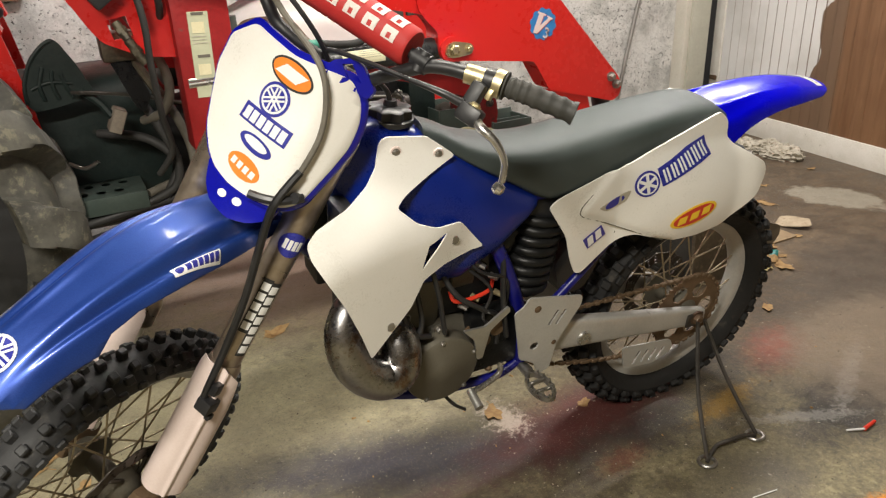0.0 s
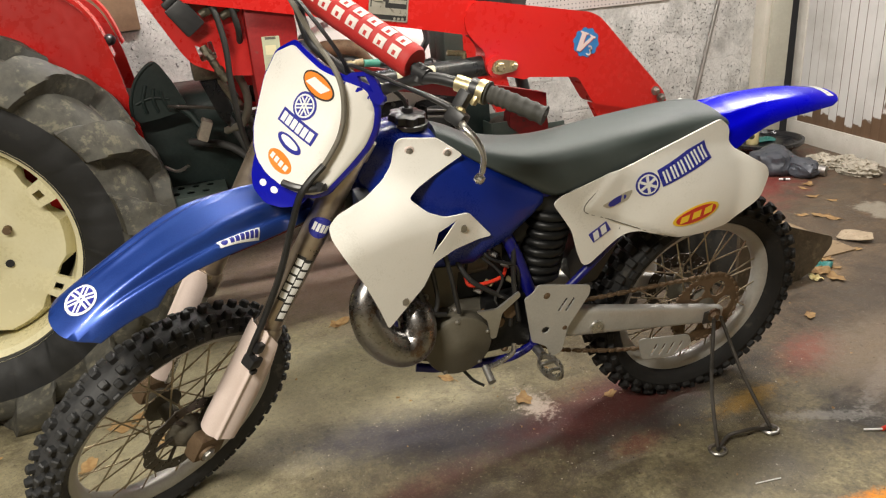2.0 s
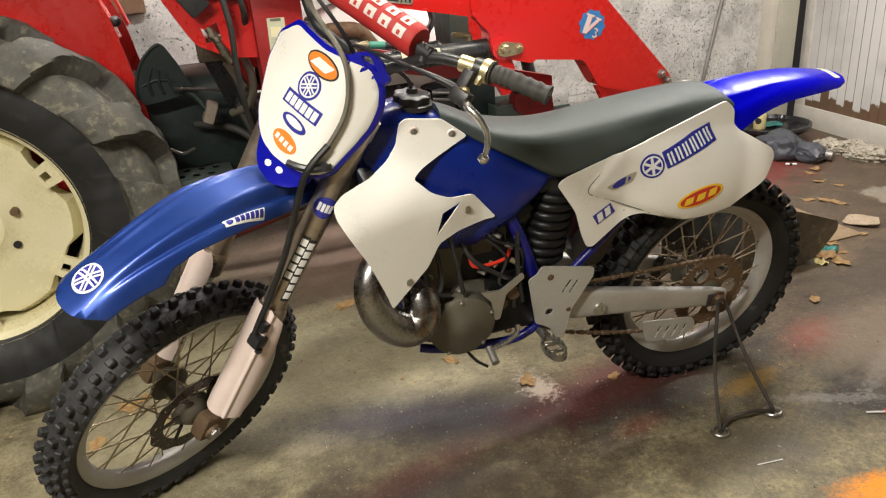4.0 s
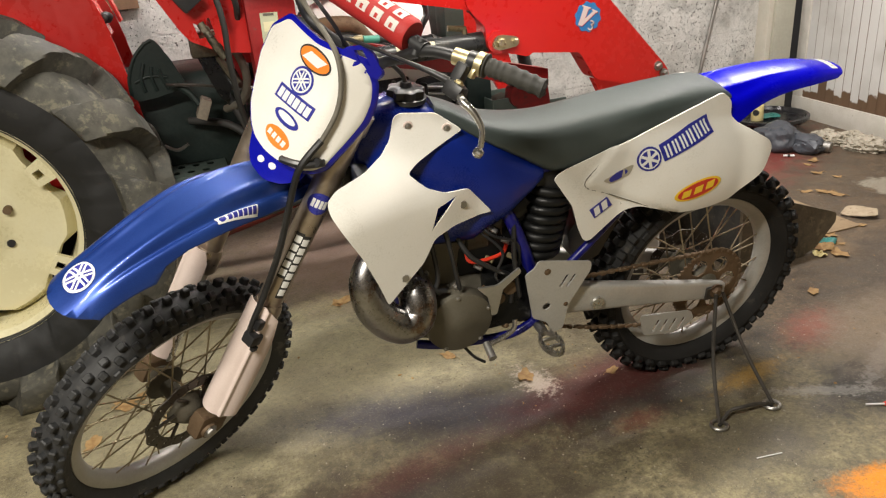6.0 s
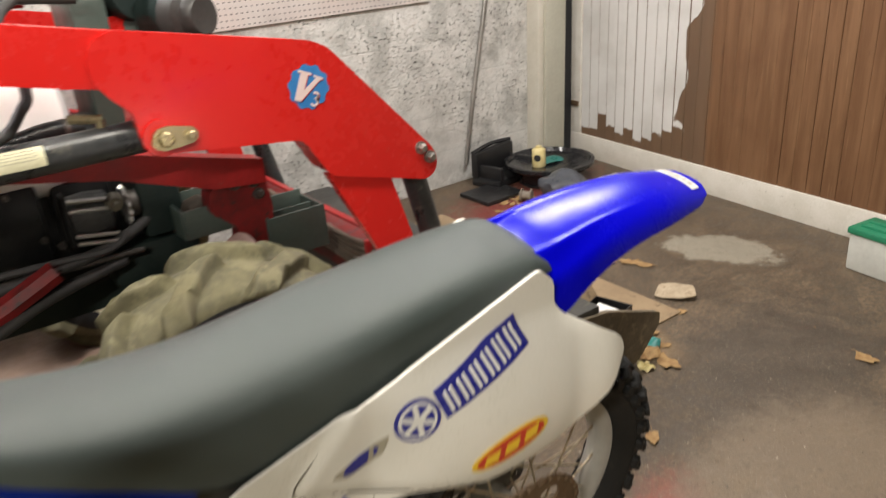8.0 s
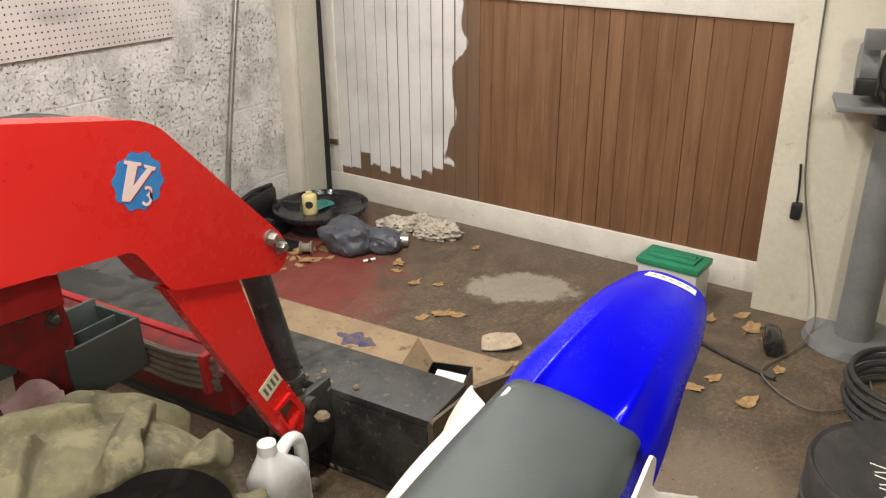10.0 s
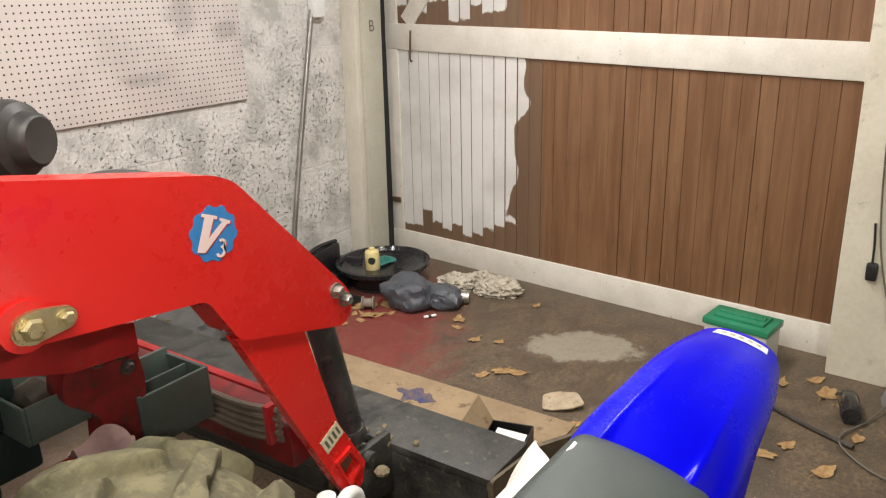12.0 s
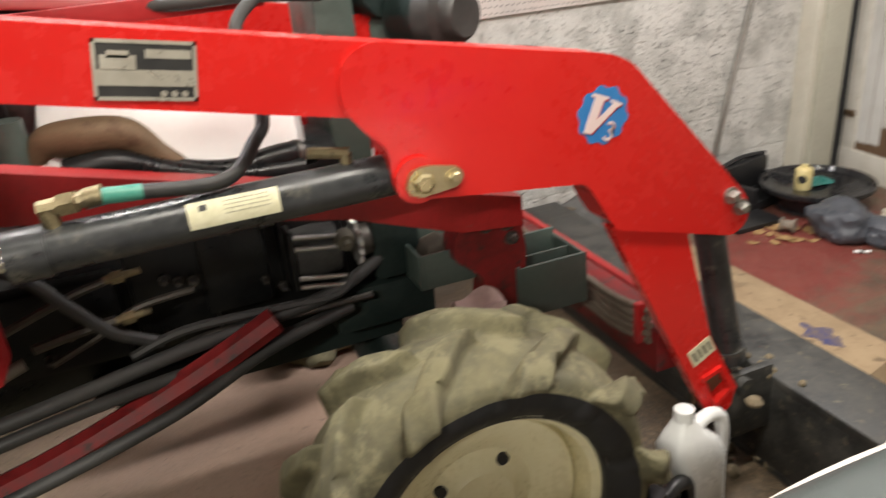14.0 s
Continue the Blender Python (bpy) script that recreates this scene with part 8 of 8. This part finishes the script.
# jugs by the front wheel
def jug(x, y, turn, label, mat_name, h=0.29, dark=False):
    m = pose(x, y, 0, 0, 0, turn)
    j = thing("oil_jug", label, "jug", m)
    body = loft([[(q[1], q[2], q[0]) for q in super_ring(z, 0, 0, w, d, 4, 24)] for z, w, d in ((0.0, 0.068, 0.044), (0.008, 0.074, 0.050), (h * 0.62, 0.074, 0.050), (h * 0.74, 0.068, 0.048), (h * 0.82, 0.046, 0.036), (h * 0.90, 0.024, 0.024), (h * 0.93, 0.020, 0.020))])
    for v in body.verts:
        v.co.x -= 0.035 * min(1.0, max(0.0, (v.co.z / h - 0.60) / 0.25))
    part("body", body, mat_name, j)
    part("cap", rod((-0.035, 0, h * 0.93), (-0.035, 0, h), 0.023, 0.022, 18), mat_name, j)
    part("handle", tube([(0.0, 0, h * 0.82), (0.045, 0, h * 0.86), (0.085, 0, h * 0.78), (0.090, 0, h * 0.55), (0.068, 0, h * 0.40)], 0.017, 10), mat_name, j)
    if dark:
        part("paper_label", box(-0.075, -0.060, h * 0.1, 0.06, -0.0565, h * 0.5, 0.001), "print_dark", j, "dark printed label")
        for k in range(3):
            part("bar", box(-0.055 + 0.03 * k, -0.062, h * 0.25, -0.035 + 0.03 * k, -0.060, h * 0.4, 0), "print_white", j)


jug(1.800, 0.735, 8, "white plastic oil jug with a screw cap", "white_bottle", 0.36)
jug(1.665, 0.66, 20, "black plastic oil jug with a dark label", "black_plastic", 0.25, True)

# ---------------------------------------------------------------- corner of the garage
def corner_things():
    pan = thing("drain_pan", "round black plastic drain pan", "pan", pose(3.62, 2.10, 0))
    part("pan_body", lathe([(0.0, 0.012), (0.165, 0.012), (0.185, 0.06), (0.19, 0.080), (0.235, 0.090), (0.250, 0.105), (0.250, 0.124), (0.232, 0.126), (0.220, 0.104), (0.170, 0.094), (0.0, 0.090)], 44, "z"), "black_gloss", pan)
    part("pan_foot", lathe([(0.0, 0.0), (0.17, 0.0), (0.17, 0.012), (0.0, 0.012)], 36, "z"), "black_plastic", pan)
    can = thing("can", "pale yellow oil can with a dark mark", "can", pose(3.56, 2.12, 0.092))
    part("can_body", lathe([(0.0, 0.0), (0.036, 0.0), (0.038, 0.004), (0.038, 0.094), (0.034, 0.100), (0.016, 0.106), (0.016, 0.116), (0.0, 0.117)], 26, "z"), "can_yellow", can)
    part("mark", sheet(circle(0.0, 0.055, 0.55, 0.020, 12), lambda a, b, d: (-(0.0382 + d) * math.cos(a - 0.6), (0.0382 + d) * math.sin(a - 0.6), b), 0, 0.0006, 0.2), "print_dark", can)
    rag = part("teal_rag", sheet(rounded([(-0.07, -0.05), (0.06, -0.06), (0.08, 0.05), (-0.05, 0.06)], 0.02), lambda a, b, d: (a, b, 0.100 + 0.012 * math.sin(40 * a) * math.cos(33 * b) + d), 0, 0.003, 0.015), "teal", None, "", pose(3.66, 2.14, 0))
    tagged(rag, "crumpled teal cloth on the drain pan", "cloth")
    bin_ = thing("plastic_tub", "low black plastic tub leaning at the wall", "tub", pose(3.45, 2.30, 0.0, 0, 0, 12))
    part("tub_body", merge(box(-0.17, -0.10, 0.0, 0.17, 0.10, 0.05, 0.02), box(-0.17, 0.05, 0.04, 0.17, 0.10, 0.19, 0.02), box(-0.15, -0.10, 0.04, -0.12, 0.06, 0.12, 0.01), box(0.12, -0.10, 0.04, 0.15, 0.06, 0.12, 0.01)), "black_plastic", bin_)
    part("tub_rim", tube([(-0.17, 0.08, 0.19), (0.0, 0.085, 0.205), (0.17, 0.08, 0.19)], 0.012, 8), "black_gloss", bin_)
    tagged(part("black_board", box(3.10, 2.02, 0.0, 3.36, 2.26, 0.022, 0.004), "black_plastic"), "flat black board on the floor", "board")
    spool = thing("spool", "small brown spool lying on the floor", "spool", pose(3.29, 1.93, 0.035, 0, 0, 30))
    part("spool_body", lathe([(0.0, -0.03), (0.032, -0.03), (0.034, -0.024), (0.022, -0.018), (0.022, 0.018), (0.034, 0.024), (0.032, 0.03), (0.0, 0.03)], 22), "wood_old", spool)
    bag = thing("plastic_bag", "crumpled dark grey plastic bag with a silver tip", "bag", pose(3.47, 1.72, 0))

    def crumple(x, y, z, rx, ry, rz, seed, folds=0.0):
        bm = bmesh.new()
        bmesh.ops.create_icosphere(bm, subdivisions=4, radius=1.0)
        for v in bm.verts:
            p = v.co.copy()
            k = 1 + 0.24 * noise.noise(p * 1.5 + Vector((seed, 0, 0))) + 0.13 * abs(noise.noise(p * 3.2 + Vector((0, seed, 0)))) + 0.05 * noise.noise(p * 9 + Vector((0, 0, seed)))
            k += folds * (0.5 - abs(noise.noise(Vector((p.x * 5 + p.y * 2, p.y * 4 - p.x * 2, p.z * 3 + seed))))) + 0.4 * folds * noise.noise(p * 14 + Vector((seed, 0, 0)))
            v.co = Vector((x + rx * p.x * k, y + ry * p.y * k, max(0.002, z + rz * p.z * k)))
        return bm

    part("bag_body", crumple(-0.03, 0.07, 0.06, 0.115, 0.133, 0.092, 3.0, 0.10), "bag_grey", bag)
    part("bag_fold", crumple(0.045, -0.06, 0.045, 0.084, 0.118, 0.060, 9.0, 0.12), "bag_grey", bag)
    part("bag_tip", rod((0.10, -0.13, 0.035), (0.125, -0.18, 0.033), 0.032, 0.030, 14), "steel", bag)
    for x, y, sx, sy, seed in ((3.74, 1.72, 0.10, 0.10, 4.0), (3.80, 1.50, 0.11, 0.13, 12.0), (3.84, 1.62, 0.07, 0.09, 21.0)):
        tagged(part("rag", crumple(x, y, 0.02, 0.72 * sx, 0.78 * sy, 0.042, seed, 0.75), "rag"), "crumpled pale dirty rag on the floor", "rag", "rags by the door")
    tagged(part("grey_sack", crumple(2.47, 2.22, 0.11, 0.17, 0.15, 0.14, 15.0, 0.15), "sack_grey"), "slumped dark grey sack against the block wall", "sack")
    stick = thing("white_marker", "small white plastic tube on the floor", "tube", pose(3.36, 1.61, 0.008, 0, 0, -35))
    part("tube_body", rod((-0.03, 0, 0), (0.03, 0, 0), 0.007, None, 10), "print_white", stick)
    part("tube_band", rod((-0.008, 0, 0), (0.006, 0, 0), 0.0076, None, 10), "print_dark", stick)
    batt = thing("battery_box", "translucent plastic box with a green lid by the door", "box", pose(3.66, 0.28, 0, 0, 0, -8))
    part("box_body", box(-0.075, -0.125, 0.0, 0.075, 0.125, 0.15, 0.012), "case_clear", batt)
    part("lid", merge(box(-0.082, -0.132, 0.15, 0.082, 0.132, 0.178, 0.008), box(-0.05, -0.10, 0.176, 0.05, 0.10, 0.190, 0.006), box(-0.02, -0.09, 0.188, 0.02, 0.09, 0.196, 0.004)), "green_lid", batt, "green lid")


corner_things()

# bench grinder on a pedestal beside the door post
ped = thing("bench_grinder", "grey bench grinder on a steel pedestal", "grinder", pose(3.60, -0.40, 0, 0, 0, 8))
part("column", rod((0, 0, 0.03), (0, 0, 0.84), 0.062, None, 28), "machine_grey", ped)
part("foot", merge(rod((0, 0, 0), (0, 0, 0.03), 0.17, 0.16, 28)), "machine_grey", ped)
part("table", box(-0.12, -0.20, 0.865, 0.12, 0.20, 0.885, 0.005), "machine_grey", ped)
part("collar", rod((0, 0, 0.80), (0, 0, 0.865), 0.075, 0.075, 24), "black_plastic", ped)
part("motor", loft([[(q[1], q[0], q[2]) for q in super_ring(y, 0, 0.99, w, w, 3, 22)] for y, w in ((-0.12, 0.04), (-0.10, 0.075), (0.06, 0.075), (0.08, 0.04))]), "machine_grey", ped)
part("motor_base", box(-0.09, -0.10, 0.885, 0.09, 0.07, 0.93, 0.006), "black_plastic", ped)
part("wheel_guard", rod((0, 0.10, 0.99), (0, 0.15, 0.99), 0.078, None, 26), "machine_grey", ped)
part("tool_rest", box(-0.11, 0.10, 0.92, -0.07, 0.16, 0.97, 0.004), "black_plastic", ped)
part("spark_shield", box(-0.10, 0.095, 1.06, -0.06, 0.155, 1.12, 0.003), "machine_grey", ped)
part("name_plate", box(-0.078, -0.06, 0.95, -0.074, 0.03, 1.02, 0.001), "can_yellow", ped, "dull yellow rating plate")

cable = thing("power_cable", "black power cable hanging on the post with a plug", "cable")
part("cord", tube([(3.688, -0.10, 2.3), (3.686, -0.105, 1.6), (3.686, -0.115, 1.2), (3.684, -0.125, 0.85), (3.680, -0.15, 0.55), (3.655, -0.21, 0.30), (3.58, -0.27, 0.06), (3.40, -0.22, 0.012), (3.2, -0.15, 0.012), (3.05, -0.32, 0.012), (3.2, -0.48, 0.012), (3.4, -0.45, 0.012)], 0.0032, 8), "hose_grey", cable)
part("plug_cord", tube([(3.684, -0.125, 0.62), (3.682, -0.132, 0.54), (3.680, -0.134, 0.47)], 0.004, 8), "black_plastic", cable)
part("plug", box(3.662, -0.155, 0.41, 3.694, -0.117, 0.475, 0.01), "black_plastic", cable)

coil_thing = thing("hose_coil", "black hose coiled on the floor", "hose", pose(3.22, -0.58, 0))
for k in range(5):
    ring = [(0.19 * math.cos(a) + 0.02 * k - 0.04, (0.17 + 0.01 * (k % 2)) * math.sin(a), 0.014 + 0.018 * k) for a in (2 * math.pi * i / 12 for i in range(12))]
    part("loop", tube(ring, 0.010, 8, 3, True), "hose", coil_thing)
part("hose_end", rod((-0.2, 0.08, 0.02), (-0.14, 0.10, 0.02), 0.016, 0.012, 10), "brass", coil_thing)
bar_thing = part("pry_bar", tube([(3.34, 0.12, 0.009), (3.25, -0.05, 0.009), (3.184, -0.196, 0.012)], 0.0085, 8), "dark_steel")
tagged(bar_thing, "dark steel bar lying on the floor", "bar")
flask = thing("black_bottle", "small black bottle lying on the floor by the door post", "bottle", pose(3.42, -0.15, 0.034, 0, 0, -78))
part("bottle_body", lathe([(0.0, -0.08), (0.030, -0.08), (0.034, -0.07), (0.034, 0.05), (0.018, 0.075), (0.016, 0.095), (0.0, 0.095)], 22), "black_gloss", flask)
drum = thing("drum", "dark grey steel drum with chalk marks on its lid", "drum", pose(2.56, -0.56, 0))
part("shell", lathe([(0.0, 0.0), (0.22, 0.0), (0.225, 0.01), (0.22, 0.10), (0.225, 0.105), (0.22, 0.11), (0.222, 0.20), (0.214, 0.212), (0.205, 0.204), (0.0, 0.202)], 48, "z"), "drum_paint", drum)
for k in range(6):
    part("chalk_mark", sheet(strip(-0.10 + 0.022 * k, 0.03 + 0.006 * k, 0.004, 0.035 + 0.01 * (k % 2), 20 - 30 * (k % 2)), flat("z", 0.203), 0.0, 0.0008, 0.5), "print_white", drum)

marker = thing("screwdriver", "small screwdriver with a red handle on the floor", "tool", pose(1.859, -0.418, 0.006, 0, 0, 0))
part("shank", rod((-0.044, 0.023, -0.003), (0, 0, 0), 0.003, None, 8), "print_white", marker)
part("grip", rod((0, 0, 0), (0.054, 0.008, 0), 0.006, 0.005, 10), "red_wire", marker)
tagged(part("thin_stick", rod((1.386, -0.453, 0.002), (1.459, -0.463, 0.002), 0.0016, None, 6), "print_white"), "thin white stick lying on the floor", "stick")

# dry leaves and litter
def leaf_mesh(seed):
    rnd = random.Random(seed)
    n = 14
    pts = []
    for k in range(n):
        a = 2 * math.pi * k / n
        lobe = 0.030 * (0.75 + 0.45 * abs(math.sin(2.5 * a + seed))) * rnd.uniform(0.8, 1.15)
        pts.append((lobe * 1.5 * math.cos(a), lobe * math.sin(a)))
    bend, twist = rnd.uniform(1.5, 4.5), rnd.uniform(-3, 3)
    bm = sheet(pts, lambda a, b, d: (a, b, 0.004 + bend * a * a + abs(twist) * b * b + 0.004 * math.sin(60 * a) + d), 0, 0.001, 0.02)
    merge(bm, tube([(-0.04, 0, 0.012), (-0.06, 0.004, 0.010), (-0.075, 0.002, 0.004)], 0.0012, 5, 3))
    bmesh.ops.recalc_face_normals(bm, faces=bm.faces)
    low = min(v.co.z for v in bm.verts)
    bmesh.ops.translate(bm, vec=(0, 0, -low), verts=bm.verts)
    mesh = bpy.data.meshes.new("dry_leaf")
    bm.to_mesh(mesh)
    bm.free()
    mesh.materials.append(M["leaf"])
    return mesh


leaf_kinds = [leaf_mesh(k) for k in range(6)]
spots = [(1.27, 0.10), (0.84, 0.42), (2.22, 0.21), (3.06, 1.05), (3.10, 1.00), (3.00, 1.10), (3.02, 0.04), (3.10, 0.0), (3.27, -0.20), (3.52, 0.08), (2.86, 0.62), (2.68, 0.60), (2.75, 0.68), (1.02, 0.20), (3.20, 1.95), (3.16, 1.86), (3.25, 1.85), (3.10, 1.92), (3.35, 1.95), (3.18, 2.0), (3.30, 1.80), (3.22, 1.90), (3.28, 1.98), (3.38, 1.88), (3.33, 2.02), (3.40, 1.48), (3.34, 1.42), (3.26, 1.30), (3.74, 1.25), (3.30, 1.20), (2.62, 0.52), (2.56, 0.44), (3.62, -0.02), (3.52, -0.06), (3.46, -0.14), (-0.31, 0.80), (-0.19, 0.67), (0.57, 1.03), (0.60, 1.06), (-0.25, 0.62), (-0.32, 0.46), (-0.12, 0.50), (2.5, 0.62), (2.6, 0.68), (3.0, -0.14)]
for k, (x, y) in enumerate(spots):
    ob = new("dry_leaf", leaf_kinds[k % 6])
    size = random.uniform(0.5, 1.05)
    ob.matrix_basis = pose(x + random.uniform(-0.015, 0.015), y + random.uniform(-0.015, 0.015), 0.0, 0, 0, random.uniform(0, 360)) @ Matrix.Diagonal((size, size, size, 1))
    tagged(ob, "dry curled brown leaf on the concrete floor", "leaf", "dry leaves on the floor")
def crumbs(name, label, material, count, spread, sizes, seed):
    """Many small broken bits strewn over the floor, in one mesh."""
    rnd = random.Random(seed)
    verts, faces = [], []
    for k in range(count):
        if k % 3:
            x, y = rnd.gauss(0.95, spread), rnd.gauss(0.0, spread * 0.7)
        else:
            x, y = rnd.uniform(-0.6, 3.6), rnd.uniform(-1.0, 2.2)
        r, first = rnd.uniform(*sizes), len(verts)
        turn, long = rnd.uniform(0, math.pi), rnd.uniform(0.8, 1.5)
        for u, v, h in ((-1, -0.5, 0), (1, -0.6, 0), (0.8, 0.7, 0), (-0.9, 0.5, 0), (-0.5, -0.2, 0.6), (0.6, -0.3, 0.8), (0.4, 0.4, 0.7), (-0.5, 0.3, 0.5)):
            a, b = r * long * u * rnd.uniform(0.8, 1.2), r * v * rnd.uniform(0.8, 1.2)
            verts.append((x + a * math.cos(turn) - b * math.sin(turn), y + a * math.sin(turn) + b * math.cos(turn), r * h))
        faces += [tuple(first + i for i in f) for f in ((4, 5, 6, 7), (0, 1, 5, 4), (1, 2, 6, 5), (2, 3, 7, 6), (3, 0, 4, 7))]
    mesh = bpy.data.meshes.new(name)
    mesh.from_pydata(verts, [], faces)
    mesh.materials.append(M[material])
    tagged(new(name, mesh), label, "grit", kind="stuff")


crumbs("pale_crumbs", "scattered pale crumbs and grit on the floor", "rag", 700, 0.75, (0.0008, 0.0024), 5)
crumbs("dark_crumbs", "scattered dark crumbs of dirt on the floor", "mud_dark", 900, 0.8, (0.0008, 0.0026), 6)
crumbs("leaf_crumbs", "crumbled bits of dry leaves on the floor", "leaf", 70, 0.9, (0.002, 0.006), 7)

# planks of the door, each its own piece
plank_w, low, high = 0.0729, (0.135, 1.19), (1.19, 2.5)
for rows, mat_name in ((low, "plank"), (high, "plank_top")):
    meshes = []
    for gap in (0.0001, 0.0005, 0.0013):
        bm = box(0.0, -plank_w / 2 + gap, rows[0], 0.022, plank_w / 2 - gap, rows[1], 0.0010 + gap, 1)
        mesh = bpy.data.meshes.new("plank")
        bmesh.ops.recalc_face_normals(bm, faces=bm.faces)
        bm.to_mesh(mesh)
        bm.free()
        mesh.materials.append(M[mat_name])
        meshes.append(mesh)
    for k in range(32):
        ob = new("plank", random.choice(meshes))
        ob.parent = door
        ob.matrix_basis = pose(random.uniform(0.0, 0.0012), -0.006 + plank_w * (k + 0.5), 0)
